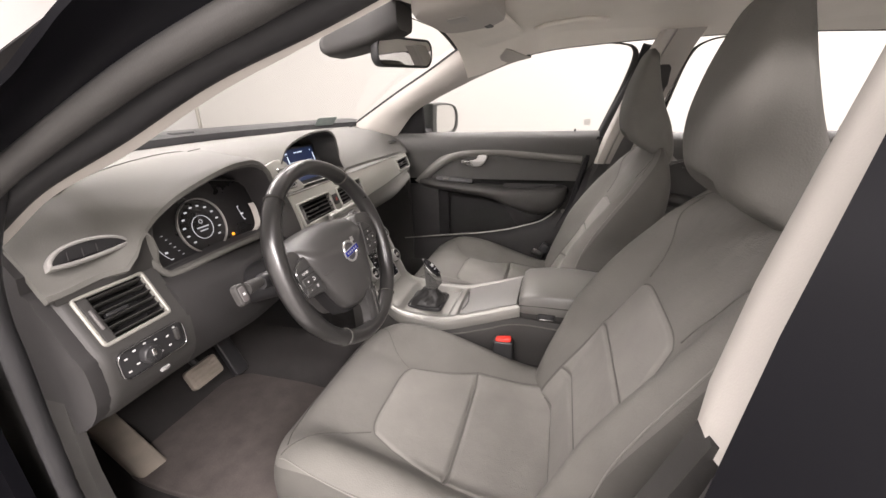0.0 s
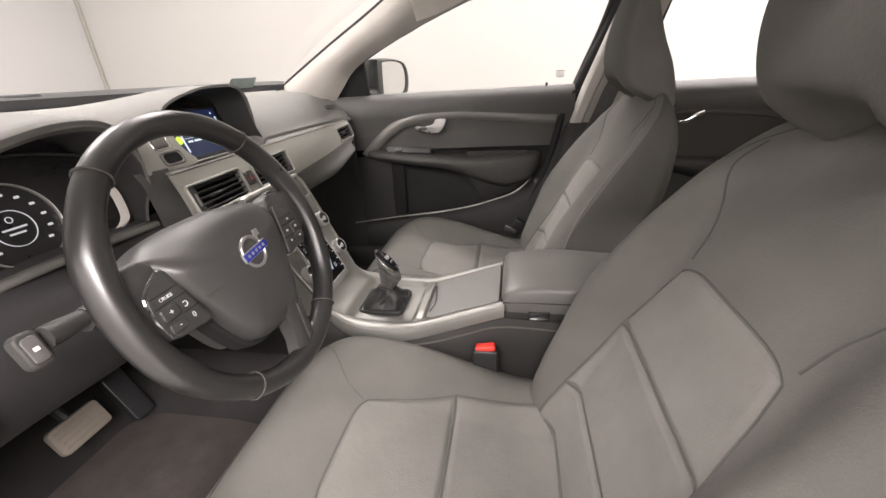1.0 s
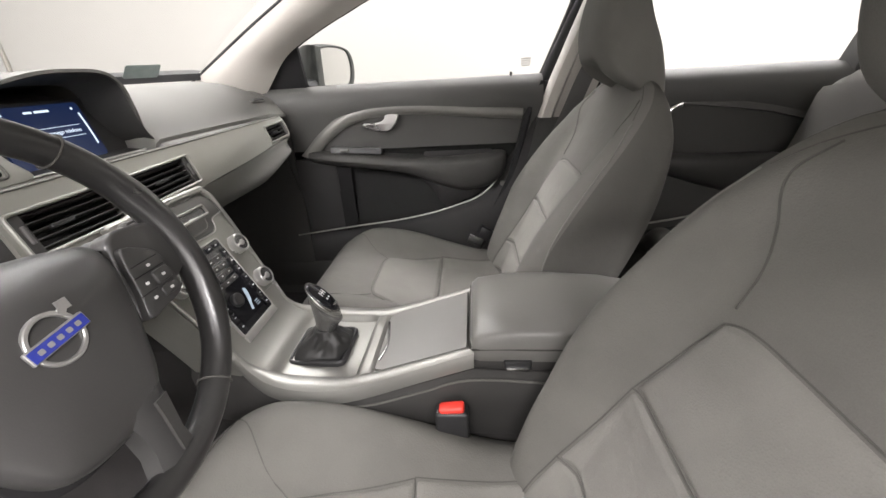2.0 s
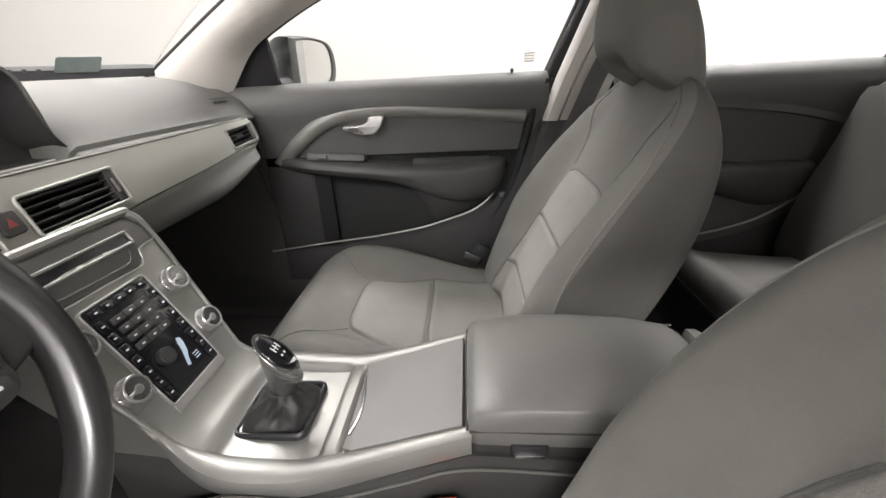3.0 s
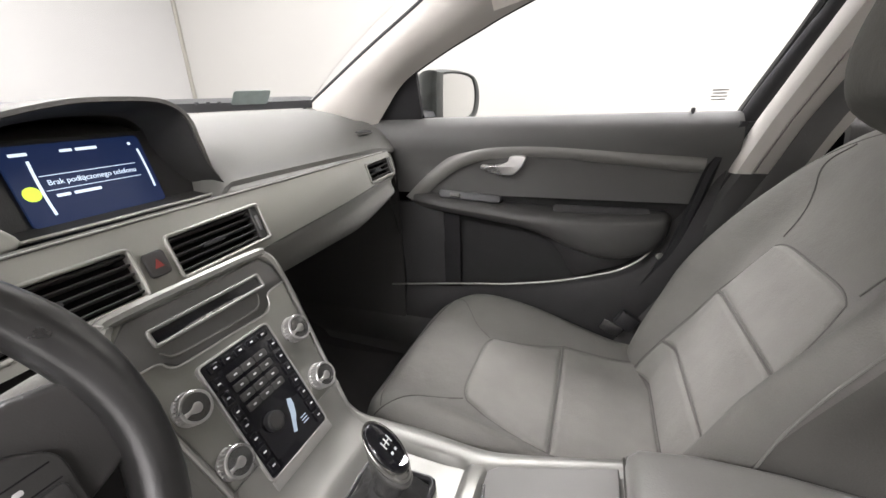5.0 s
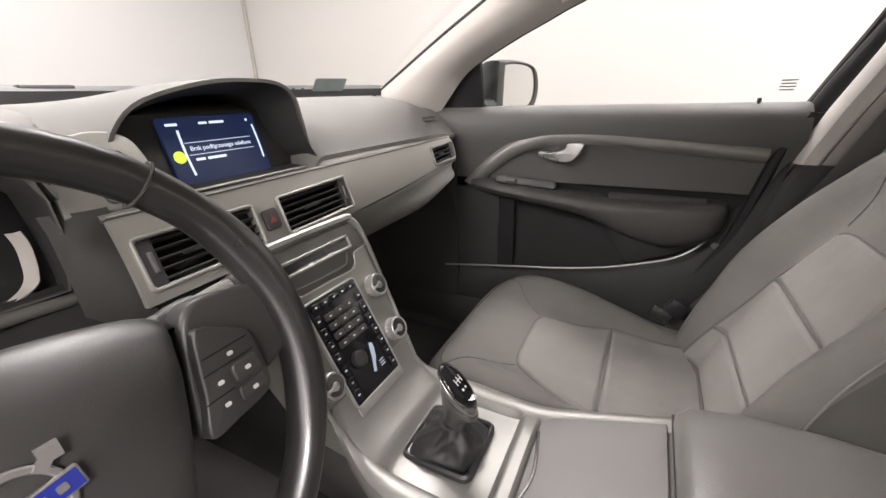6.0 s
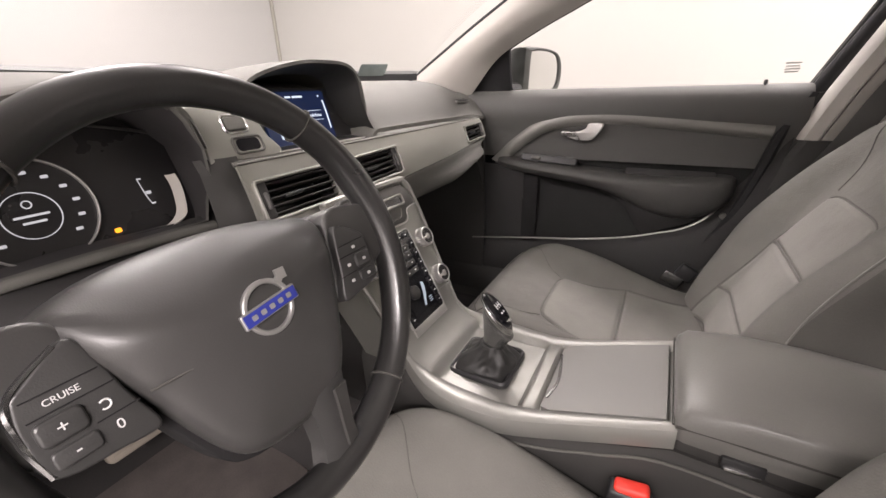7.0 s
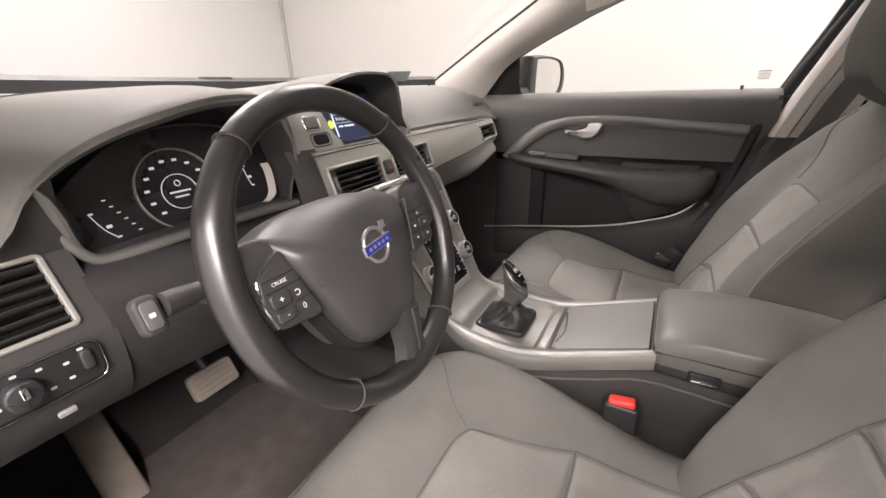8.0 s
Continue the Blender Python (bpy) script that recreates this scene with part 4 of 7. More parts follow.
# thin joint line across the driver's side of the top
bm = B()
tube(bm, [np.array(pad_top(y, 0.62 - 0.44 * (y + 0.66))) + np.array((0, 0, 0.0006)) for y in np.linspace(-0.655, -0.16, 60)], 0.0011, 5)
part("top_joint", bm, SEAM, dash)


# satin band across the centre and the passenger side
def band_pt(y, s, out=0.0):
    xt = 0.606 + 0.012 * (1 - smooth(0.2, 0.64, y)) + 0.006 * smooth(0.1, -0.2, y)
    zt = 0.924
    low = table([(-0.25, 0.830), (0.0, 0.832), (0.13, 0.838), (0.22, 0.843), (0.338, 0.848), (0.45, 0.854), (0.553, 0.861), (0.69, 0.867)], y)
    xb = xt + 0.040 * (zt - low) / 0.11
    x = xt + (xb - xt) * s + 0.004 * math.sin(math.pi * s)
    z = zt + (low - zt) * s
    end = smooth(0.62, 0.69, y)
    return (x - 0.020 * end * end + out * 0.95, y, z + out * 0.3)


VENTS = [(-0.192, -0.042, 0.28, 0.83), (0.006, 0.158, 0.28, 0.83), (0.512, 0.636, 0.25, 0.88)]
by = sorted(set(list(np.linspace(-0.203, 0.69, 80)) + [v for a, b, _, _ in VENTS for v in (a, b)]))
bs = sorted(set(list(np.linspace(0, 1, 9)) + [0.28, 0.83, 0.25, 0.88]))
bm = B()


def in_vent(i, j):
    y, s = (by[i] + by[i + 1]) / 2, (bs[j] + bs[j + 1]) / 2
    return any(a < y < b and c < s < d for a, b, c, d in VENTS)


sheet(bm, [[band_pt(y, s) for s in bs] for y in by], -0.010, skip=in_vent)
part("trim_band", bm, BAND, dash, "satin grey-green metal-look trim band")
# ledge over the band
bm = B()
P = []
for y in np.linspace(-0.205, 0.686, 70):
    x, _, z = band_pt(y, 0)
    e = pad_top(y, 1)
    xe, ze = (e[0] - 0.004, min(e[2], 0.940) - 0.012)
    P.append([(xe - 0.008, y, ze - 0.01), (xe + 0.003, y, ze + 0.001), ((xe + x) / 2, y, ze - 0.001), (x - 0.002, y, z + 0.003), (x + 0.002, y, z - 0.001)])
sheet(bm, P, -0.004)
part("ledge", bm, DASH, dash)
# black tube that paints the shadow groove under the pad's rear edge
bm = B()
tube(bm, [(pad_top(y, 1)[0] + 0.004, y, min(pad_top(y, 1)[2], 0.940) - 0.015) for y in np.linspace(-0.12, 0.655, 60)], 0.0046, 6)
part("shadow_gap", bm, BLACK, dash)
bm = B()
tube(bm, [np.array(band_pt(y, 0.0)) + np.array((0.001, 0, 0.0005)) for y in np.linspace(-0.20, 0.62, 50)], 0.0012, 6)
part("band_edge", bm, SILVER, dash)


def vent(F, w, h, slats, parent, wheel=1, rim_mat=BAND, depth=0.05, edge=0.0038):
    """An air vent: frame, dark box, slats, a sliding tab and a thumb wheel."""
    bm = B()
    rim(bm, rrect(w + 2 * edge, h + 2 * edge, 0.008), F, edge + 0.001, -0.006, 0.004)
    v = part("air_vent", bm, rim_mat, parent, "air vent with dark slats")
    bm = B()
    box_pts = [[F(a, b, -depth) for a, b in rrect(w, h, 0.003)], [F(a, b, 0.0) for a, b in rrect(w + 0.002, h + 0.002, 0.003)]]
    loft(bm, box_pts, cap=False)
    prism(bm, rrect(w, h, 0.003), F, -depth - 0.003, -depth)
    part("vent_box", bm, VOID, v)
    mesh = None
    for k in range(slats):
        b0 = -h / 2 + h * (k + 0.5) / slats
        if mesh is None:
            bm = B()
            rings = []
            for a in (-w / 2, w / 2):
                rings.append([F(a, b0 + c2 * 0.12 + dz, -0.012 + c2) for c2, dz in ((-0.011, 0.0012), (0.009, 0.0016), (0.011, 0.0), (0.009, -0.0016), (-0.011, -0.0012))])
            loft(bm, rings)
            first = part("slat", bm, DASH_DARK, v)
            mesh = first.data
            base0 = b0
        else:
            o = new("slat", mesh)
            o.parent = v
            o.location = Vector(F(0, b0)) - Vector(F(0, base0))
    bm = B()
    box_c = F(-0.1 * w, 0, 0.0)
    prism(bm, rrect(0.034, 0.006, 0.002), plane_at(box_c, Vector(F(1, 0)) - Vector(F(0, 0)), Vector(F(0, 1)) - Vector(F(0, 0))), -0.008, 0.001, 0.001)
    part("tab", bm, BLACK, v)
    if wheel:
        o = F(wheel * (w / 2 - 0.010), 0, -0.001)
        G = plane_at(o, Vector(F(1, 0)) - Vector(F(0, 0)), Vector(F(0, 1)) - Vector(F(0, 0)))
        bm = B()
        prism(bm, rrect(0.015, h * 0.98, 0.003), G, -0.01, 0.002, 0.0015)
        pl = part("wheel_plate", bm, DASH_DARK, v)
        bm = B()
        prism(bm, rrect(0.006, h * 0.45, 0.002), G, 0, 0.005, 0.002)
        part("thumb_wheel", bm, SEAL_GREY, pl)
    return v


def band_frame(a, b, c, d):
    o = Vector(band_pt((a + b) / 2, (c + d) / 2))
    u = Vector(band_pt(b, (c + d) / 2)) - Vector(band_pt(a, (c + d) / 2))
    v = Vector(band_pt((a + b) / 2, c)) - Vector(band_pt((a + b) / 2, d))
    return plane_at(o, u, v), b - a, v.length


for k, (a, b, c, d) in enumerate(VENTS):
    F, w, h = band_frame(a, b, c, d)
    vent(F, w, h, 5 if k < 2 else 4, dash, wheel=(-1, 1, 1)[k])
# hazard switch
F, w, h = band_frame(-0.034, -0.002, 0.36, 0.72)
bm = B()
prism(bm, rrect(0.026, 0.030, 0.005), F, -0.003, 0.004, 0.002)
hz = part("hazard_switch", bm, DASH_DARK, dash, "dark hazard switch with red triangle")
bm = B()
prism(bm, [(-0.006, -0.005), (0.006, -0.005), (0.0, 0.006)], F, 0.004, 0.0048)
part("triangle", bm, DULL_RED, hz)

# glovebox and lower dash on the passenger side
bm = B()
P = []
for y in np.linspace(0.10, 0.69, 44):
    x, _, z = band_pt(y, 1)
    end = smooth(0.60, 0.69, y)
    base = 0.762 + 0.052 * smooth(0.42, 0.70, y)
    d = z - base
    P.append([(x - 0.012, y, z - 0.001), (x - 0.001, y, z - 0.004), (x - 0.002 - 0.02 * end, y, z - 0.30 * d), (0.641 - 0.06 * end, y, z - 0.62 * d), (0.624 - 0.07 * end, y, z - 0.88 * d), (0.596 - 0.07 * end, y, base), (0.545 - 0.05 * end, y, base - 0.006), (0.47, y, base - 0.020), (0.30, y, base - 0.050)])
P = [cat(r, 28) for r in P]
sheet(bm, P, -0.01)
part("glovebox", bm, DASH, dash, "grey glovebox lid below the trim band")
bm = B()
prism(bm, rrect(0.035, 0.012, 0.004), plane_at((0.575, 0.36, 0.757), (0, 1, 0), (1, 0, 0.15)), -0.004, 0.006, 0.002)
part("glovebox_latch", bm, BLACK, dash)

# side end of the dash on the passenger side
bm = B()
P = []
for f in np.linspace(0, 1, 12):
    P.append([(0.20 + 0.40 * f * (1 - 0.15 * g), 0.690 + 0.012 * math.sin(math.pi * f), 0.62 + 0.06 + (0.955 - 0.10 * (1 - f) * 0 - 0.68) * g) for g in np.linspace(0, 1, 10)])
sheet(bm, P, 0.01)
part("end_cap", bm, DASH_DARK, dash)
# small round demister outlet near the door
for sy in (0.600,):
    o = Vector(pad_top(sy, 0.90)) + Vector((0.001, 0, 0.0035))
    F = plane_at(o, (0.15, 1, 0.02), (-1, 0.15, 0.25))
    bm = B()
    rim(bm, rrect(0.062, 0.022, 0.010), F, 0.003, -0.003, 0.0014)
    dv = part("demister", bm, DASH, dash, "small demister outlet on the dash top")
    for k in range(4):
        bm = B()
        prism(bm, rrect(0.002, 0.014, 0.0008), plane_at(F(-0.018 + 0.012 * k, 0, 0.001), (0.15, 1, 0.02), (-1, 0.15, 0.25)), -0.001, 0.002)
        part("slat", bm, DASH_DARK, dv)
    # flat black plate in place of the outlet's shaded opening
    bm = B()
    prism(bm, rrect(0.056, 0.017, 0.008), F, -0.004, 0.0018)
    part("shade_plate", bm, VOID, dv)

# ---- driver's lower dash
bm = B()
P = []
for y in np.linspace(-0.552, -0.10, 50):
    out = smooth(-0.56, -0.70, y)
    hump = math.exp(-((y + 0.362) / 0.10) ** 2)
    rows = [(0.570, 0.856), (0.585, 0.852), (0.612, 0.842), (0.636 - 0.02 * out, 0.815), (0.640 - 0.02 * out, 0.76), (0.625 - 0.03 * out, 0.715), (0.59 - 0.03 * out, 0.67), (0.52, 0.635), (0.38, 0.61), (0.22, 0.60)]
    P.append(cat([(x, y, z - 0.012 * hump * (0.57 < x < 0.63)) for x, z in rows], 30))
sheet(bm, P, -0.01)
part("knee_panel", bm, DOOR_DARK, dash, "dark grey lower dash around the column")

# face of the outboard end with vent and light switches
sec = [(0.572, 0.900), (0.586, 0.893), (0.588, 0.884), (0.591, 0.874), (0.600, 0.8585), (0.610, 0.841), (0.620, 0.8235), (0.630, 0.806), (0.636, 0.798), (0.641, 0.785), (0.642, 0.760), (0.640, 0.735), (0.630, 0.710), (0.605, 0.680), (0.56, 0.655), (0.48, 0.635)]
oy = [-0.708, -0.702, -0.694, -0.686, -0.680, -0.66, -0.64, -0.62, -0.60, -0.576, -0.566, -0.556, -0.548]
bm = B()
P = [[(x - 0.022 * (1 - math.sqrt(max(0.0, 1 - ((-0.686 - y) / 0.022) ** 2))) * (y < -0.686), y, z) for x, z in sec] for y in oy]
sheet(bm, P, -0.010, skip=lambda i, j: -0.680 < (oy[i] + oy[i + 1]) / 2 < -0.576 and 3 <= j < 7)
part("outboard_face", bm, DASH_DARK, dash, "grey dash face round the outer vent")
bm = B()
cap_shape = [(0.20, 0.62), (0.40, 0.61)] + [(x - 0.006, z) for x, z in cat(sec[::-1], 30)] + [(0.572, 0.925), (0.548, 0.958), (0.48, 0.98), (0.20, 0.99)]
prism(bm, [(-a, b) for a, b in cap_shape], plane_at((0, -0.700, 0), (-1, 0, 0), (0, 0, 1)), -0.02, 0.012, 0.010)
part("end_cap", bm, DOOR_DARK, dash, "dark plastic end cap of the dash")
OUT = plane_at((0.6105, -0.628, 0.840), (0, 1, 0), (-0.497, 0, 0.868))
vent(OUT, 0.104, 0.076, 6, dash, wheel=-1, rim_mat=BAND, edge=0.005)

F = plane_at((0.641, -0.626, 0.766), (0, 1, 0), (-0.05, 0, 1))
bm = B()
prism(bm, rrect(0.112, 0.046, 0.012), F, -0.012, 0.004, 0.003)
lights = part("light_switch_panel", bm, BLACK, dash, "black light switch panel with white symbols")
bm = B()
rim(bm, rrect(0.114, 0.048, 0.013), F, 0.0012, 0, 0.0055, 0.0005)
part("bright_rim", bm, DARK_CHROME, lights)
bm = B()
prism(bm, rrect(0.030, 0.030, 0.0149), plane_at(F(-0.012, 0, 0.004), (0, 1, 0), (-0.05, 0, 1)), 0, 0.014, 0.003)
part("rotary_knob", bm, BLACK, lights)
bm = B()
prism(bm, rrect(0.006, 0.012, 0.002), plane_at(F(-0.012, 0.004, 0.018), (0, 1, 0), (-0.05, 0, 1)), 0, 0.003, 0.001)
part("pointer", bm, CHROME, lights)
bm = B()
prism(bm, rrect(0.010, 0.022, 0.004), plane_at(F(0.042, 0.004, 0.004), (0, 1, 0), (-0.05, 0, 1)), 0, 0.005, 0.002)
part("thumb_wheel", bm, DASH_DARK, lights)
bm = B()
for a, b in ((-0.045, 0.012), (-0.045, -0.014), (-0.030, 0.019), (-0.012, 0.0215), (0.006, 0.017), (0.010, -0.012), (0.026, 0.010), (0.026, -0.010), (0.040, 0.020), (-0.030, -0.008)):
    prism(bm, rrect(0.005, 0.0028, 0.001), plane_at(F(a, b * 0.85, 0.004), (0, 1, 0), (-0.05, 0, 1)), 0, 0.0006)
part("symbols", bm, WHITE_MARK, lights)
bm = B()
prism(bm, rrect(0.016, 0.007, 0.002), plane_at((0.634, -0.612, 0.718), (0, 1, 0), (0.3, 0, 1)), -0.002, 0.003, 0.001)
part("boot_release", bm, MARK_GREY, dash)

# cheek between the pad's edge and the faces below it, dark for the shadow there
bm = B()
P = []
for y in np.linspace(-0.700, -0.548, 24):
    x, _, z = pad_top(y, 1)
    a, c = Vector((x + 0.004, y, z - 0.010)), Vector((0.592, y, 0.876))
    P.append([tuple(a.lerp(c, f)) for f in np.linspace(0, 1, 6)])
sheet(bm, P, -0.006)
part("pad_cheek", bm, DASH_DARK, dash, "cheek under the dash pad, darkened for the shadow there")
# side window demister on the outboard top
o = Vector((0.596, -0.640, 0.943))
F = plane_at(o, (0.0, 1, 0.0), (-0.42, 0, 0.91))
bm = B()
shape = [(-0.058, -0.014), (-0.02, -0.017), (0.04, -0.015), (0.060, -0.010), (0.045, 0.006), (0.01, 0.015), (-0.03, 0.013), (-0.052, 0.0)]
shape = [tuple(p) for p in cat(shape + shape[:1], 33)[:-1]]
rim(bm, shape, F, 0.006, -0.010, 0.003, 0.002)
dm = part("side_demister", bm, PILLAR_GREY, dash, "leaf-shaped side window demister")
# black plate that paints the shade inside the leaf-shaped opening
bm = B()
prism(bm, [tuple(p) for p in inset(shape, 0.0050)], F, -0.006, 0.0018)
part("shade_plate", bm, VOID, dm)
for k in range(3):
    bm = B()
    prism(bm, rrect(0.0008, 0.014, 0.0003), plane_at(F(-0.03 + 0.02 * k, -0.004, 0.0015), (0.35, 1, 0), (-0.42, 0.3, 0.91)), 0, 0.0022)
    part("slat", bm, DASH_DARK, dm)

# ---- instrument cluster
cluster = thing("instrument_cluster", (0.53, -0.38, 0.85), "dark instrument cluster with one large round gauge", "instrument panel")
arch = [(y, table(ARCH, y)) for y in np.linspace(-0.572, -0.256, 48)]
low = [(y, 0.852) for y in np.linspace(-0.235, -0.515, 24)]
ring_out = arch + [(-0.243, 0.985), (-0.236, 0.95), (-0.233, 0.915), (-0.232, 0.88), (-0.233, 0.862)] + low + [(-0.535, 0.859), (-0.549, 0.885), (-0.556, 0.910), (-0.564, 0.935)]


def inward(p, d):
    """p moved by d towards the middle of the dials; the lower lip hardly moves."""
    c = Vector((-0.385, 0.905))
    v = c - Vector(p)
    k = 0.25 + 0.75 * smooth(0.862, 0.885, p[1])
    k *= 1 - 0.98 * smooth(-0.275, -0.240, p[0]) * (1 - smooth(0.96, 1.0, p[1]))
    m = Vector(p) + v.normalized() * d * k
    return m.x, m.y


def lining(steps):
    bm = B()
    rings = []
    for d, x in steps:
        rings.append([(x - 0.030 * (1 - smooth(0.86, 0.93, z)) * smooth(0.57, 0.61, x), *inward((y, z), d)) for y, z in ring_out])
    return loft(bm, rings, cap=False)


part("hood_lip", lining([(-0.003, 0.596), (-0.0005, 0.608), (0.001, 0.615), (0.004, 0.619), (0.008, 0.619), (0.012, 0.612)]), DASH, cluster, "rounded grey lip of the instrument hood")
deep = lining([(0.0115, 0.613), (0.020, 0.600), (0.026, 0.570), (0.026, 0.530), (0.026, 0.505)])
deep.verts.ensure_lookup_table()
deep.faces.new(deep.verts[-len(ring_out):])
part("tunnel", deep, HOOD_LINING, cluster, "black hood lining round the dials")
DIAL = plane_at((0.545, -0.385, 0.905), (0, 1, 0), (-0.28, 0, 1))
bm = B()
face = [(-0.166, -0.005), (-0.152, -0.046), (-0.13, -0.064), (0.0, -0.068), (0.13, -0.066), (0.158, -0.052), (0.168, -0.02), (0.168, 0.03), (0.155, 0.058), (0.09, 0.078), (0.03, 0.086), (-0.03, 0.080), (-0.08, 0.060), (-0.13, 0.028)]
face = [tuple(p) for p in cat(face + face[:1], 66)[:-1]]
prism(bm, face, DIAL, -0.01, 0.0)
part("face", bm, DIAL_FACE, cluster)
bm = B()
rim(bm, face, DIAL, 0.003, -0.002, 0.005, 0.0012)
part("face_rim", bm, DASH_DARK, cluster)
RX = plane_at(DIAL(-0.008, -0.004, 0.001), (0, 1, 0), (-0.28, 0, 1))
bm = B()
circ = [(0.058 * math.cos(a), 0.058 * math.sin(a)) for a in np.linspace(0, 2 * math.pi, 56, endpoint=False)]
rim(bm, circ, RX, 0.002, 0, 0.006, 0.0008)
gauge = part("gauge_ring", bm, SILVER, cluster, "bright ring of the round gauge")
bm = B()
inner = [(0.025 * math.cos(a), 0.025 * math.sin(a) - 0.003) for a in np.linspace(0, 2 * math.pi, 40, endpoint=False)]
rim(bm, inner, RX, 0.0009, 0, 0.0015, 0.0003)
part("inner_ring", bm, GAUGE_TEXT, gauge)
bm = B()
for k in range(12):
    a = radians(220 - 23.6 * k)
    c, s = math.cos(a), math.sin(a)
    prism(bm, rrect(0.0066, 0.0034, 0.001), plane_at(RX(0.042 * c, 0.042 * s, 0), (0, 1, 0), (-0.28, 0, 1)), 0.0005, 0.001)
part("numerals", bm, GAUGE_TEXT, gauge)
bm = B()
for a, b, w in ((0.0, -0.003, 0.030), (0.0, -0.010, 0.020)):
    prism(bm, rrect(w, 0.0024, 0.0008), plane_at(RX(a, b, 0), (0, 1, 0), (-0.28, 0, 1)), 0.0005, 0.001)
rim(bm, [(0.0045 * math.cos(a), 0.009 + 0.0045 * math.sin(a)) for a in np.linspace(0, 2 * math.pi, 20, endpoint=False)], RX, 0.0012, 0.0004, 0.001, 0.0002)
part("message_bars", bm, GAUGE_TEXT, gauge)


def scale(a0, b0, flip, size=1.0):
    bm = B()
    pts = cat([(a0, b0 + 0.020 * size), (a0 + 0.005 * flip, b0 + 0.006 * size), (a0 + 0.012 * flip, b0 - 0.008 * size), (a0 + 0.022 * flip, b0 - 0.020 * size)], 12)
    tube(bm, [DIAL(a, b, 0.001) for a, b in pts], 0.0006, 5)
    for a, b in (pts[0], pts[-1]):
        prism(bm, rrect(0.005, 0.002, 0.0005), plane_at(DIAL(a + 0.002, b, 0), (0, 1, 0), (-0.28, 0, 1)), 0.0005, 0.0014)
    prism(bm, rrect(0.006, 0.004, 0.0008), plane_at(DIAL(a0 + 0.014 * flip + 0.003, b0 - 0.002, 0), (0, 1, 0), (-0.28, 0, 1)), 0.0005, 0.0016)
    return bm


part("fuel_scale", scale(-0.121, -0.028, 0.85, 0.85), GAUGE_TEXT, cluster)
part("heat_scale", scale(0.100, -0.006, 0.25, 0.8), GAUGE_TEXT, cluster)
bm = B()
for k in range(6):
    prism(bm, rrect(0.0045, 0.0014, 0.0004), plane_at(DIAL(-0.100 + 0.005 * k, 0.002 - 0.009 * k, 0), (0, 1, 0), (-0.28, 0, 1)), 0.0005, 0.001)
part("tick_row", bm, GAUGE_TEXT, cluster)
bm = B()
prism(bm, rrect(0.007, 0.0055, 0.002), plane_at(DIAL(0.058, -0.044, 0), (0, 1, 0), (-0.28, 0, 1)), 0.0005, 0.0015)
part("warning_lamp", bm, AMBER, cluster, "lit amber warning lamp")
bm = B()
pts = cat([(-0.070, -0.063), (0.010, -0.063), (0.090, -0.061), (0.116, -0.054), (0.130, -0.041), (0.135, -0.020), (0.136, -0.004), (0.134, 0.008)], 40)
wide = [0.002 + 0.0055 * smooth(0.105, 0.132, a) for a, _ in pts]
P = [[DIAL(a - 0.002, b + 0.001, 0.004), DIAL(a + 0.3 * w, b, 0.008), DIAL(a + w, b - 0.3 * w * (b < -0.04), 0.012)] for (a, b), w in zip(pts, wide)]
sheet(bm, P, 0.002)
part("bright_end", bm, PILLAR, cluster, "pale curved edge at the end of the dials")
# lower lip of the opening
bm = B()
tube(bm, cat([(0.590, -0.560, 0.930), (0.590, -0.554, 0.904), (0.590, -0.549, 0.886), (0.592, -0.534, 0.858), (0.594, -0.510, 0.848), (0.594, -0.44, 0.849), (0.596, -0.36, 0.850), (0.600, -0.28, 0.849), (0.604, -0.237, 0.848)], 60), 0.0065, 10)
part("lower_lip", bm, DASH, cluster, "grey rounded lip under the dials")
# panel between cluster and centre vents
bm = B()
P = []
for z in np.linspace(0.934, 0.800, 20):
    s = min(max((0.926 - z) / 0.100, 0.0), 1.0)
    far = band_pt(-0.198, s)[0] - 0.005 - 0.25 * max(0.0, z - 0.926)
    near = 0.606 + 0.016 * smooth(0.95, 0.83, z) - 0.008 * smooth(0.915, 0.934, z)
    P.append([(near + (far - near) * f + 0.006 * math.sin(math.pi * f), -0.243 + 0.050 * f, z) for f in np.linspace(0, 1, 9)])
sheet(bm, P, 0.006)
part("side_wall", bm, DASH_DARK, cluster, "dark grey panel beside the dials")

# ---- start-button plate between the hoods
plate = thing("start_panel", (0.60, -0.17, 0.93), "satin grey plate with start button and key slot", "switch panel")
SP = plane_at((0.598, -0.168, 0.957), (0, 1, 0), (-0.42, 0, 1))
bm = B()
shape = [(-0.060, -0.032), (0.050, -0.034), (0.040, 0.0), (0.030, 0.04), (0.0, 0.052), (-0.040, 0.046), (-0.092, 0.036), (-0.062, 0.008)]
shape = [tuple(p) for p in cat(shape + shape[:1], 40)[:-1]]
prism(bm, shape, SP, -0.02, 0.004, 0.003)
part("plate", bm, BAND, plate)
bm = B()
rim(bm, rrect(0.040, 0.027, 0.008), plane_at(SP(-0.004, 0.016, 0.004), (0, 1, 0), (-0.42, 0, 1)), 0.004, -0.002, 0.003)
part("button_rim", bm, CHROME, plate)
bm = B()
prism(bm, rrect(0.031, 0.018, 0.005), plane_at(SP(-0.004, 0.016, 0.004), (0, 1, 0), (-0.42, 0, 1)), -0.001, 0.003, 0.002)
part("start_button", bm, DASH, plate)
bm = B()
prism(bm, rrect(0.036, 0.017, 0.006), plane_at(SP(0.004, -0.014, 0.004), (0, 1, 0), (-0.42, 0, 1)), -0.002, 0.0008)
part("key_slot", bm, GLOSS_BLACK, plate)
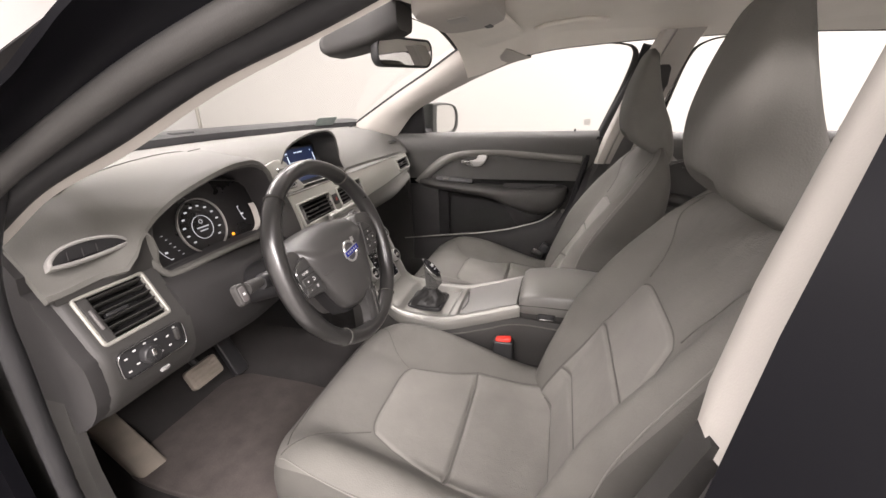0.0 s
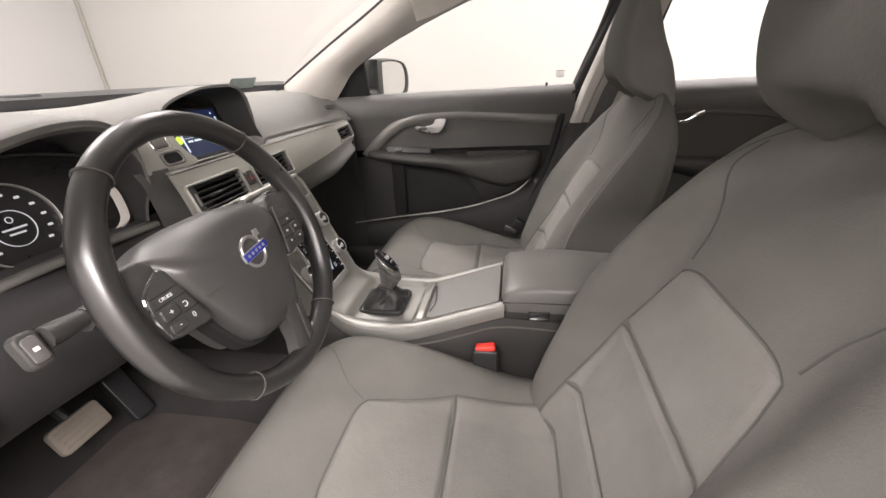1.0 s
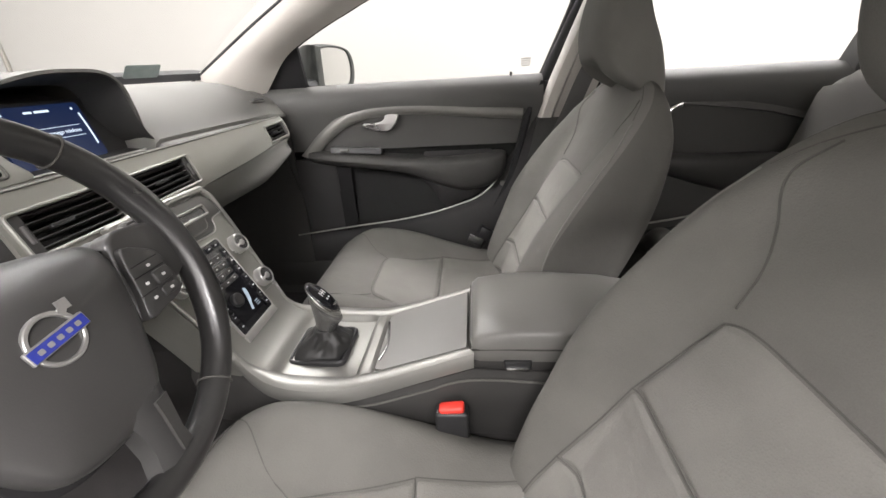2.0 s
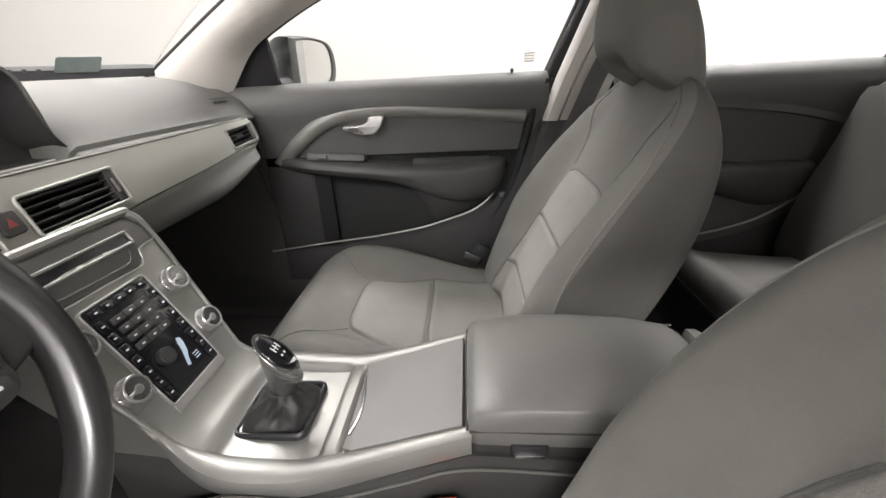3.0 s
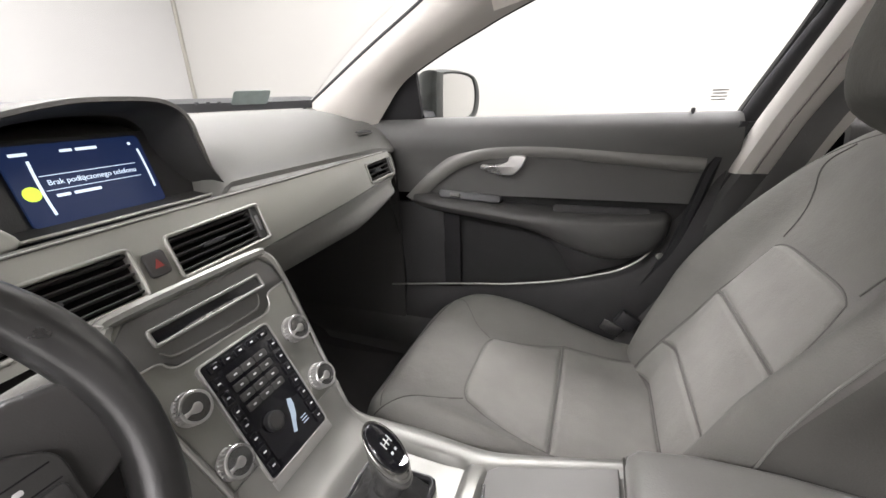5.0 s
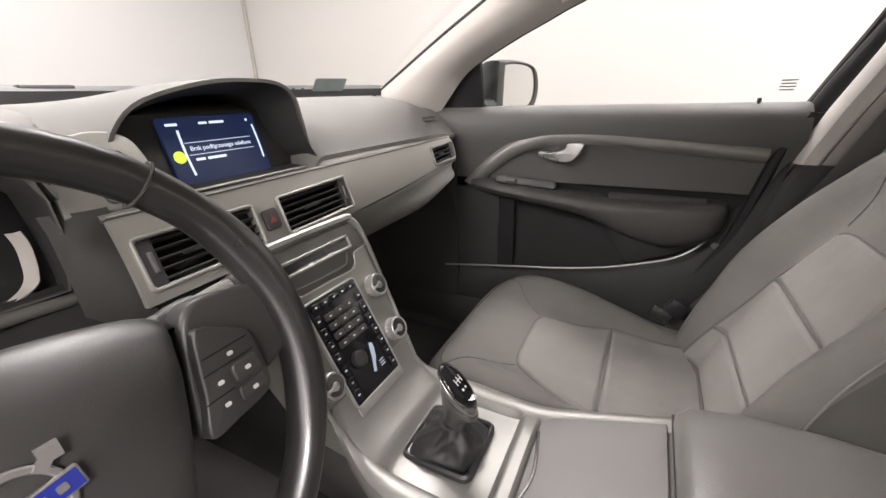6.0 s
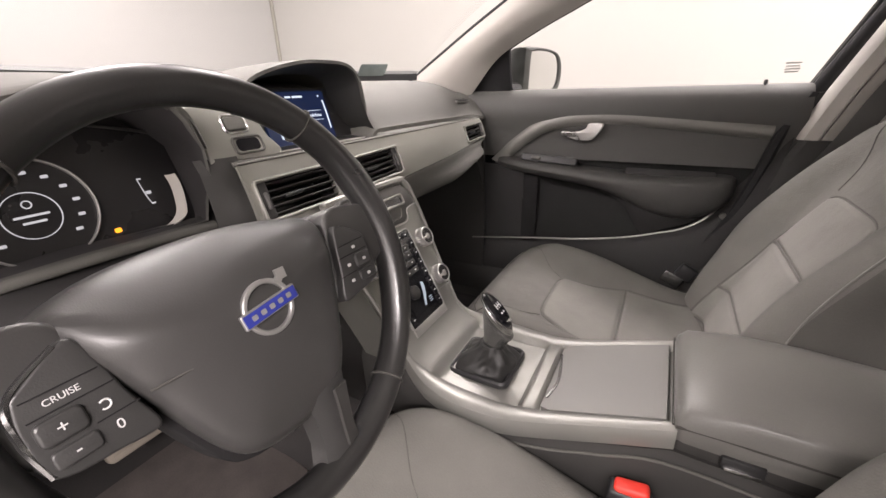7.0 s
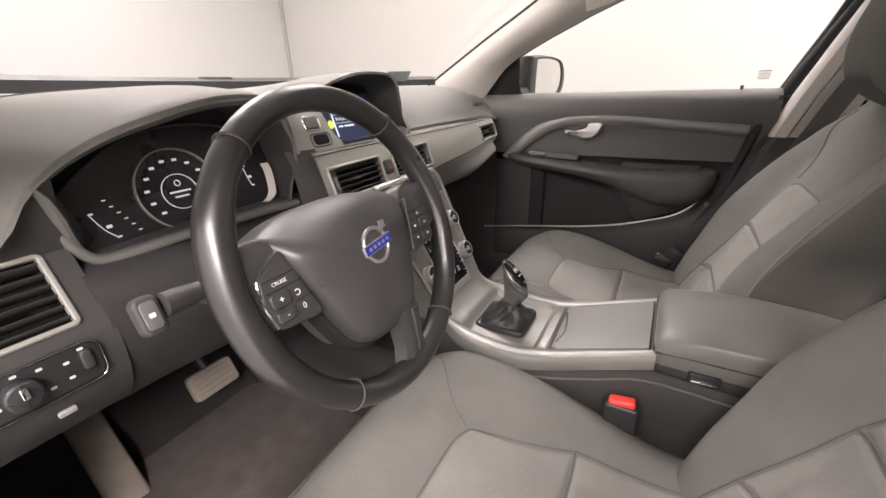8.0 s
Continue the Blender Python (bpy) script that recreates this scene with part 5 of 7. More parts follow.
bm = B()
rim(bm, rrect(0.050, 0.026, 0.008), plane_at(SP(0.004, -0.014, 0.004), (0, 1, 0), (-0.42, 0, 1)), 0.004, -0.002, 0.0022)
part("slot_rim", bm, DASH, plate)

# ---- centre display under its hood
display = thing("centre_display", (0.55, 0.0, 0.92), "blue colour display under an arched hood", "display")
HOOD = [(-0.175, 0.930), (-0.160, 0.975), (-0.150, 1.003), (-0.115, 1.032), (-0.035, 1.052), (0.03, 1.056), (0.085, 1.052), (0.113, 1.032), (0.123, 0.995), (0.140, 0.955), (0.166, 0.922)]
prof = cat(HOOD, 44)
bm = B()
P = []
for f in np.linspace(0, 1, 14):
    row = []
    for y, z in prof:
        x = 0.575 - 0.30 * f + 0.012 * (z > 0.94) * smooth(0.94, 1.0, z) * (1 - f)
        back = pad_top(min(max(y * (1 + 0.5 * f), -0.69), 0.69), max(0.0, 1 - f * 0.95))
        zz = z * (1 - smooth(0.25, 1.0, f)) + (back[2] - 0.004) * smooth(0.25, 1.0, f)
        row.append((x, y * (1 + 0.25 * f), zz))
    P.append(row)
sheet(bm, P, 0.005)
part("hood", bm, DASH, display, "grey arched hood over the display")
bm = B()
rings = []
for f, x in ((0.015, 0.584), (0.06, 0.56), (0.14, 0.53), (0.17, 0.517)):
    ring = []
    for y, z in list(prof) + [(yy, 0.921) for yy in np.linspace(0.16, -0.17, 16)]:
        ring.append((x - (0.0 if z > 0.93 else 0.012 * (1 - f * 4)), y * (1 - f) + 0.0 * f, z * (1 - f) + 0.968 * f))
    rings.append(ring)
loft(bm, rings, cap=False)
part("recess", bm, DASH_DARK, display)
bm = B()
SF = plane_at((0.528, 0.008, 0.968), (0, 1, 0), (-0.30, 0, 1))
prism(bm, rrect(0.29, 0.105, 0.02), SF, -0.02, -0.002)
part("back_panel", bm, DASH_DARK, display)
bm = B()
prism(bm, rrect(0.154, 0.092, 0.006), SF, -0.002, 0.002)
lit = part("screen", bm, SCREEN, display, "lit dark blue screen")


def on_screen(a, b, w, h, mat, name):
    bm = B()
    prism(bm, rrect(w, h, min(w, h) * (0.3 if w > 2 * h else 0.5)), plane_at(SF(a, b, 0.002), (0, 1, 0), (-0.30, 0, 1)), 0.0002, 0.0008)
    return part(name, bm, mat, lit)


for a, b, w, h in ((-0.058, 0.036, 0.017, 0.0035), (-0.012, 0.036, 0.013, 0.0032), (0.010, 0.036, 0.024, 0.0035), (0.062, 0.036, 0.004, 0.004), (-0.036, -0.014, 0.014, 0.0036), (-0.010, -0.014, 0.030, 0.0036)):
    on_screen(a, b, w, h, SCREEN_TEXT, "text_bar")
for b in (0.010, -0.007):
    on_screen(0.004, b, 0.108, 0.0007, SCREEN_TEXT, "rule")
on_screen(-0.064, -0.008, 0.0170, 0.0168, SCREEN_DOT, "green_dot")
lettering("message", "Brak pod\u0142\u0105czonego telefonu", 0.0088, plane_at(SF(0.005, 0.0015, 0.0024), (0, 1, 0), (-0.30, 0, 1)), SCREEN_TEXT, lit)
bm = B()
tube(bm, [SF(-0.050 - 0.004 * math.cos(b * 25), b, 0.003) for b in np.linspace(-0.035, 0.028, 14)], 0.0016, 5)
part("curve", bm, SCREEN_TEXT, lit)
bm = B()
tube(bm, [SF(0.066 + 0.004 * math.cos(b * 25), b, 0.003) for b in np.linspace(-0.025, 0.028, 14)], 0.0013, 5)
part("curve", bm, SCREEN_TEXT, lit)
bm = B()
tube(bm, [(0.572, y, 0.921) for y in np.linspace(-0.165, 0.158, 20)], 0.0025, 6)
tube(bm, cat([(0.572, 0.158, 0.921), (0.560, 0.138, 0.955), (0.555, 0.126, 0.985)], 10), 0.002, 6)
part("sill_line", bm, SILVER, display)

# ---------------------------------------------------------------- steering wheel
WC, WT = Vector((0.846, -0.362, 0.856)), 0.3425
WN = Vector((math.cos(WT), 0, math.sin(WT)))
WV = Vector((-math.sin(WT), 0, math.cos(WT)))


def WF(a, b, c=0.0):
    return WC + Vector((0, 1, 0)) * a + WV * b + WN * c


wheel = thing("steering_wheel", (0.75, -0.362, 0.78), "black leather three-spoke steering wheel with grey airbag cover", "steering wheel")
bm = B()
ring = []
for a in np.linspace(0, 2 * math.pi, 96, endpoint=False):
    c, s = math.cos(a), math.sin(a)
    grip = 0.0025 * (math.exp(-((abs(c) - 0.93) / 0.08) ** 2) if s < 0.6 else 0)
    row = []
    for w in np.linspace(0, 2 * math.pi, 16, endpoint=False):
        rr = 0.173 + (0.0147 + grip) * math.cos(w)
        row.append(WF(rr * c, rr * s, 0.0175 * math.sin(w)))
    ring.append(row)
ring.append(ring[0])
loft(bm, ring, cap=False)
bmesh.ops.remove_doubles(bm, verts=bm.verts, dist=1e-6)
rimob = part("rim", bm, LEATHER, wheel, "worn black leather rim")
for deg in (50, 130, 236, 304):
    a = radians(deg)
    bm = B()
    pts = [WF((0.173 + 0.0162 * math.cos(w)) * math.cos(a), (0.173 + 0.0162 * math.cos(w)) * math.sin(a), 0.0182 * math.sin(w)) for w in np.linspace(0, 2 * math.pi, 20, endpoint=False)]
    tube(bm, pts, 0.0013, 5, closed=True)
    part("stitch_seam", bm, SEAM, rimob)
# airbag cover
pad_shape = [(-0.126, 0.044), (-0.08, 0.059), (-0.018, 0.064), (0.04, 0.060), (0.088, 0.046), (0.082, 0.018), (0.074, -0.014), (0.062, -0.050), (0.048, -0.084), (0.028, -0.106), (-0.012, -0.111), (-0.050, -0.106), (-0.070, -0.088), (-0.096, -0.028), (-0.116, 0.020)]
pad_shape = [tuple(p) for p in cat(pad_shape + pad_shape[:1], 70)[:-1]]
bm = B()
rings = []
for s, c in ((1.0, -0.055), (1.0, 0.004), (0.985, 0.011), (0.94, 0.0165), (0.88, 0.0205), (0.80, 0.0240), (0.68, 0.0272), (0.54, 0.0293), (0.36, 0.0308), (0.18, 0.0315)):
    rings.append([WF(a * s - 0.018 * (1 - s), b * s - 0.01 * (1 - s), c - 0.042 * smooth(0.010, 0.078, b * s) * (c > 0)) for a, b in pad_shape])
loft(bm, rings)
# black plate added behind the cover so the gap round it looks shaded
core = B()
prism(core, [(a * 1.05, min(b * 1.05 - 0.001, 0.034)) for a, b in pad_shape], WF, -0.03, -0.006, 0.002)
part("gap_backing", core, VOID, wheel)
cover = part("airbag_cover", bm, PAD, wheel, "dark grey moulded airbag cover", sharp=60)
for a0, a1 in ((-0.098, -0.047), (0.020, 0.060)):
    bm = B()
    tube(bm, [WF(a, -0.018, 0.0312 - 0.0135 * (abs(a + 0.018) / 0.09) ** 2) for a in np.linspace(a0, a1, 10)], 0.0009, 5)
    part("crease", bm, SEAM, cover)
# emblem as plain shapes
EF = plane_at(WF(-0.013, -0.005, 0.0312), (0, 1, 0), WV)
EM = lambda a, b, c=0.0: EF(0.86 * a, 0.86 * b, c)
bm = B()
rim(bm, [(0.025 * math.cos(a), 0.025 * math.sin(a)) for a in np.linspace(0, 2 * math.pi, 44, endpoint=False)], EM, 0.0045, -0.001, 0.003, 0.001)
em = part("emblem", bm, KNOB, wheel, "chrome ring emblem with blue bar")
bm = B()
ED = plane_at(EM(0, 0, 0.0018), Vector((0, 1, 0)) + WV * 0.10, WV - Vector((0, 1, 0)) * 0.10)
prism(bm, rrect(0.050, 0.0118, 0.001), ED, 0, 0.003, 0.0008)
part("bar_edge", bm, KNOB, em)
bm = B()
prism(bm, rrect(0.0475, 0.0095, 0.0006), ED, 0.003, 0.0036)
part("blue_bar", bm, BLUE, em, "plain blue bar")
bm = B()
for k in range(5):
    prism(bm, rrect(0.0045, 0.004, 0.001), plane_at(ED(-0.016 + 0.008 * k, 0, 0.0036), Vector((0, 1, 0)) + WV * 0.10, WV - Vector((0, 1, 0)) * 0.10), 0, 0.0004)
part("pale_marks", bm, KNOB, em)
bm = B()
AR = plane_at(EM(0.018, 0.0185, 0.001), (0, 1, 0), WV)
prism(bm, [(-0.005, -0.001), (-0.001, -0.005), (0.003, -0.001), (0.0075, -0.001), (0.0075, 0.0075), (-0.001, 0.0075), (-0.001, 0.003)], AR, 0, 0.0025)
part("arrow", bm, KNOB, em)


def spoke(outline, c0, c1, name, label, mat=PAD):
    bm = B()
    prism(bm, [tuple(p) for p in outline], WF, c0, c1, 0.005)
    return part(name, bm, mat, wheel, label)


arm_shape = [(-0.172, 0.034), (-0.170, -0.010), (-0.150, -0.030), (-0.100, -0.044), (-0.098, -0.020), (-0.112, 0.030), (-0.126, 0.046), (-0.150, 0.046)]
left_pod = [(-0.150, 0.012), (-0.153, -0.010), (-0.149, -0.036), (-0.120, -0.042), (-0.097, -0.042), (-0.104, -0.015), (-0.114, 0.026), (-0.126, 0.028)]
for s in (1, -1):
    made = []
    for shape in (arm_shape, left_pod):
        pts = [(a * s - (0.020 if s < 0 and a > -0.155 else 0.0), b) for a, b in shape]
        if s < 0:
            pts = pts[::-1]
        made.append([tuple(p) for p in cat(pts + pts[:1], 48)[:-1]])
    arm_ob = spoke(made[0], -0.022, 0.003, "side_spoke", "grey side spoke of the wheel", PAD)
    bm = B()
    prism(bm, made[1], WF, -0.006, 0.011, 0.0025)
    pod = part("switch_pod", bm, POD, arm_ob, "dark switch pod with white symbols")
    G = lambda a, b, c=0.0, s=s: WF(s * a - (0.020 if s < 0 else 0.0), b, c)
    bm = B()
    if s > 0:
        tube(bm, [G(a, b, 0.0095) for a, b in cat([(-0.124, 0.029), (-0.149, 0.013), (-0.153, -0.010), (-0.149, -0.035)], 20)], 0.0019, 6)
        part("bright_edge", bm, DARK_CHROME, pod)
    bm = B()
    prism(bm, rrect(0.022, 0.015, 0.004), plane_at(G(-0.137, -0.012, 0.0095), (0, 1, 0), WV), 0, 0.0045, 0.002)
    part("rocker", bm, POD, pod)
    bm = B()
    prism(bm, rrect(0.022, 0.011, 0.003), plane_at(G(-0.136, -0.028, 0.0095), (0, 1, 0), WV), 0, 0.0035, 0.0015)
    part("rocker", bm, POD, pod)
    for a0, b0, a1, b1 in ((-0.147, 0.0085, -0.112, 0.0085), (-0.148, -0.0025, -0.108, -0.0025), (-0.124, -0.0205, -0.102, -0.0205)):
        bm = B()
        tube(bm, [G(a0 + (a1 - a0) * f, b0, 0.0111) for f in (0, 0.5, 1)], 0.0005, 5)
        part("gap_line", bm, VOID, pod)
    if s > 0:
        lettering("word", "CRUISE", 0.0052, plane_at(G(-0.131, 0.003, 0.0112), (0, 1, 0), WV), WHITE_MARK, pod)
        lettering("plus_sign", "+", 0.0095, plane_at(G(-0.137, -0.012, 0.0143), (0, 1, 0), WV), WHITE_MARK, pod)
        lettering("minus_sign", "-", 0.0095, plane_at(G(-0.136, -0.027, 0.0133), (0, 1, 0), WV), WHITE_MARK, pod)
        lettering("zero_sign", "0", 0.0085, plane_at(G(-0.115, -0.028, 0.0112), (0, 1, 0), WV), WHITE_MARK, pod)
        bm = B()
        tube(bm, [G(-0.117 + 0.0028 * math.cos(w), -0.013 + 0.0028 * math.sin(w), 0.0113) for w in np.linspace(-2.4, 2.4, 18)], 0.0006, 5)
        part("resume_sign", bm, WHITE_MARK, pod)
    else:
        for a, b in ((-0.131, 0.003), (-0.137, -0.012), (-0.136, -0.028), (-0.117, -0.012), (-0.115, -0.028)):
            bm = B()
            prism(bm, rrect(0.0045, 0.0030, 0.0012), plane_at(G(a, b, 0.0142 if a < -0.134 else 0.0112), (0, 1, 0), WV), -0.0002, 0.0003)
            part("switch_mark", bm, WHITE_MARK, pod)
bm = B()
rings = []
for b, w, c in ((-0.090, 0.026, 0.014), (-0.115, 0.020, 0.011), (-0.140, 0.018, 0.006), (-0.162, 0.022, 0.001), (-0.172, 0.028, -0.002)):
    rings.append([WF(0.012 + a, b, c + d) for a, d in ((-w, -0.014), (-w * 0.9, 0.004), (-w * 0.5, 0.009), (w * 0.5, 0.009), (w * 0.9, 0.004), (w, -0.014))])
loft(bm, rings)
low_spoke = part("lower_spoke", bm, POD, wheel, "dark lower spoke")
bm = B()
sheet(bm, [[WF(0.012 + w * f, b, c + 0.0115 - 0.004 * (f - 0.3)) for f in (0.15, 0.5, 0.85)] for b, w, c in ((-0.100, 0.023, 0.0125), (-0.115, 0.020, 0.011), (-0.140, 0.018, 0.006), (-0.158, 0.021, 0.002))], 0.003)
part("spoke_blade", bm, DASH_DARK, low_spoke, "dark grey blade on the lower spoke")
bm = B()
rings = []
for t in np.linspace(0, 1, 8):
    o = WF(0, -0.01, 0.0) - WN * (0.02 + 0.24 * t)
    rr = 0.052 - 0.004 * t
    rings.append([o + Vector((0, 1, 0)) * rr * 1.0 * math.copysign(abs(math.cos(w)) ** 0.6, math.cos(w)) + WV * rr * 0.85 * math.copysign(abs(math.sin(w)) ** 0.6, math.sin(w)) for w in np.linspace(0, 2 * math.pi, 28, endpoint=False)])
loft(bm, rings)
part("column_shroud", bm, BLACK, wheel, "dark plastic column shroud")
# stalks
for s, name in ((-1, "indicator_stalk"), (1, "wiper_stalk")):
    st = thing(name, (0.77, -0.362 + s * 0.05, 0.85), "grey control stalk with a flat end pad", "stalk", "column stalks")
    root = WF(s * 0.045, 0.004 if s < 0 else 0.024, -0.075)
    tip = Vector((0.792, -0.563, 0.859)) if s < 0 else Vector((0.788, -0.194, 0.874))
    bm = B()
    tube(bm, cat([root, root.lerp(tip, 0.5) + Vector((0, 0, 0.004)), tip], 14), [0.011, 0.011, 0.0105, 0.010, 0.010, 0.0095, 0.0095, 0.009, 0.009, 0.009, 0.009, 0.010, 0.011, 0.011], 10)
    # wiper arm takes the paler plastic to paint the light falling on it
    part("arm", bm, DASH_DARK if s < 0 else DASH, st)
    bm = B()
    F = plane_at(tip + Vector((0.0, s * 0.012, -0.004)), (0, 1, 0), WV)
    prism(bm, rrect(0.020, 0.035, 0.007), F, -0.006, 0.006, 0.003)
    e = part("end_pad", bm, DASH_DARK, st)
    bm = B()
    prism(bm, rrect(0.013, 0.025, 0.004), F, 0.006, 0.0075, 0.001)
    f2 = part("pad_face", bm, SEAL_GREY, e)
    bm = B()
    prism(bm, rrect(0.005, 0.004, 0.001), F, 0.0075, 0.0079)
    part("symbol", bm, WHITE_MARK, f2)
    bm = B()
    tube(bm, [root.lerp(tip, f) for f in (0.52, 0.60, 0.68, 0.76)], [0.0125, 0.0145, 0.0145, 0.0125], 14)
    part("ring_switch", bm, BLACK, st)

# ---------------------------------------------------------------- centre console
console = thing("centre_console", (1.0, 0.0, 0.30), "centre console with satin silver surround and grey face", "console")
PT, PB = Vector((0.674, 0, 0.845)), Vector((0.812, 0, 0.585))
PV = (PT - PB).normalized()
PN = Vector((0, 1, 0)).cross(PV).normalized()
PL = (PT - PB).length
PM = (PT + PB) / 2


def CF(a, b, c=0.0):
    """Frame of the sloping face: a across, b from its middle upwards, c out of it."""
    return PM + Vector((0, 1, 0)) * a + PV * b + PN * c


half = PL / 2
outline = [(-0.086, -half), (0.086, -half), (0.098, -0.06), (0.108, 0.02), (0.116, 0.085), (0.116, half - 0.024), (0.106, half - 0.006), (0.088, half), (-0.088, half), (-0.106, half - 0.006), (-0.116, half - 0.024), (-0.116, 0.085), (-0.108, 0.02), (-0.098, -0.06)]
bm = B()
prism(bm, outline, CF, -0.05, 0.0, 0.004)
face = part("stack_face", bm, STACK, console, "grey-green satin console face")
# dark upper field with wavy lower edge
bm = B()
prism(bm, [(-0.109, 0.090), (-0.085, 0.088), (-0.070, 0.075), (0.056, 0.071), (0.070, 0.078), (0.079, 0.093), (0.110, 0.097), (0.110, half - 0.022), (0.09, half - 0.006), (-0.09, half - 0.006), (-0.110, half - 0.022)], CF, -0.002, 0.003, 0.002)
upper = part("upper_field", bm, FIELD, face, "dark grey field round the disc slot")
bm = B()
tube(bm, [CF(a, b, 0.0035) for a, b in cat([(-0.112, 0.089), (-0.085, 0.087), (-0.070, 0.074), (0.0, 0.072), (0.056, 0.070), (0.070, 0.077), (0.079, 0.092), (0.112, 0.096)], 60)], 0.0012, 5)
part("field_edge", bm, SILVER, face)
SLOT = plane_at(CF(0.0, 0.113, 0.003), (0, 1, 0), PV)
bm = B()
rim(bm, rrect(0.160, 0.022, 0.005), SLOT, 0.0042, -0.002, 0.004, 0.0012)
sl = part("slot_rim", bm, TRAY, upper, "chrome rim of the disc slot")
bm = B()
prism(bm, rrect(0.150, 0.012, 0.003), SLOT, -0.002, 0.0006)
part("disc_slot", bm, GLOSS_BLACK, sl)
bm = B()
prism(bm, [(-0.075, -0.009), (0.075, -0.009), (0.03, -0.0045), (-0.03, -0.0045)], SLOT, 0.001, 0.0025)
part("slot_lip", bm, KNOB, sl)
bm = B()
tube(bm, [CF(a, b, 0.003) for a, b in cat([(-0.078, 0.096), (-0.066, 0.086), (-0.03, 0.083), (0.04, 0.081), (0.056, 0.085), (0.064, 0.098)], 30)], 0.0016, 5)
part("finger_groove", bm, DASH, upper)
# bright border round the face
bm = B()
border = [CF(a, b, 0.001) for a, b in cat([(-0.090, -half), (-0.100, -0.06), (-0.110, 0.02), (-0.118, 0.085), (-0.118, half - 0.026), (-0.107, half - 0.005), (-0.088, half + 0.002), (0.088, half + 0.002), (0.107, half - 0.005), (0.118, half - 0.026), (0.118, 0.085), (0.110, 0.02), (0.100, -0.06), (0.090, -half)], 90)]
tube(bm, border, [0.0036 + 0.0034 * smooth(18, 32, k) * (1 - smooth(58, 66, k)) for k in range(90)], 8)
part("bright_border", bm, TRAY, console, "satin silver border round the face")
# side cheeks of the stack
for s in (-1, 1):
    bm = B()
    pts = [(-half, 0.092), (-0.06, 0.100), (0.02, 0.110), (0.085, 0.118), (half - 0.03, 0.117)]
    P = [[CF(s * (w - 0.012 * f), b, -0.004 - 0.09 * f) for f in np.linspace(0, 1, 5)] for b, w in cat(pts, 24)]
    sheet(bm, P, 0.004 * s)
    part("cheek", bm, STACK, console)
# keypad block
KB = plane_at(CF(-0.005, -0.020, 0.0), (0, 1, 0), PV)
bm = B()
prism(bm, rrect(0.106, 0.160, 0.006), KB, -0.002, 0.006, 0.002)
kb = part("keypad", bm, GLOSS_BLACK, console, "black keypad and climate display block")
bm = B()
rim(bm, rrect(0.109, 0.163, 0.007), KB, 0.0026, 0.0, 0.0075, 0.0006)
part("keypad_rim", bm, SILVER, kb)
bm = B()
prism(bm, [(-0.0535, -0.0940), (0.0535, -0.0940), (0.0535, -0.0812), (-0.0535, -0.0812)], KB, -0.002, 0.0070, 0.0015)
part("lower_bar", bm, SILVER, kb, "silver bar under the keypad")


def key(a, b, w, h, mat=DASH_DARK, mark=True):
    bm = B()
    prism(bm, rrect(w, h, 0.0018), plane_at(KB(a, b, 0.006), (0, 1, 0), PV), 0, 0.0028, 0.001)
    k = part("key", bm, mat, kb)
    if mark:
        bm = B()
        prism(bm, rrect(0.0045, 0.0020, 0.0006), plane_at(KB(a, b, 0.0088), (0, 1, 0), PV), 0, 0.0003)
        part("key_mark", bm, WHITE_MARK, k)


for r in range(4):
    for c in range(3):
        key(-0.0215 + 0.0205 * c, 0.050 - 0.0145 * r, 0.0190, 0.0095, DASH_DARK)
for r in range(7):
    for s in (-1, 1):
        key(s * 0.0435, 0.052 - 0.0195 * r, 0.012, 0.0160, GLOSS_BLACK)
for c in range(5):
    key(-0.037 + 0.0185 * c, 0.0705, 0.0155, 0.010, GLOSS_BLACK)
bm = B()
prism(bm, rrect(0.070, 0.044, 0.002), plane_at(KB(0, -0.044, 0.006), (0, 1, 0), PV), 0, 0.0012)
part("climate_display", bm, GLOSS_BLACK, kb)
bm = B()
prism(bm, [(0.001, -0.057), (0.006, -0.059), (0.012, -0.047), (0.017, -0.041), (0.022, -0.028), (0.0225, -0.020), (0.017, -0.017), (0.014, -0.024), (0.011, -0.035), (0.006, -0.046)], KB, 0.0072, 0.0076)
part("display_shape", bm, LCD_TEXT, kb, "pale slanted shape on the climate display")
bm = B()
for k in range(3):
    prism(bm, rrect(0.010, 0.0014, 0.0005), plane_at(KB(0.024, -0.050 - 0.004 * k, 0.0072), (0, 1, 0), PV), 0, 0.0004)
part("display_bars", bm, LCD_TEXT, kb)
bm = B()
DK = plane_at(KB(-0.014, -0.026, 0.006), (0, 1, 0), PV)
prism(bm, [(0.0125 * math.cos(a), 0.0125 * math.sin(a)) for a in np.linspace(0, 2 * math.pi, 28, endpoint=False)], DK, 0, 0.009, 0.002)
dk = part("selector_dial", bm, BLACK, kb)
bm = B()
prism(bm, [(0.009 * math.cos(a), 0.009 * math.sin(a)) for a in np.linspace(0, 2 * math.pi, 24, endpoint=False)], DK, 0.009, 0.0095)
part("dial_cap", bm, DASH_DARK, dk)


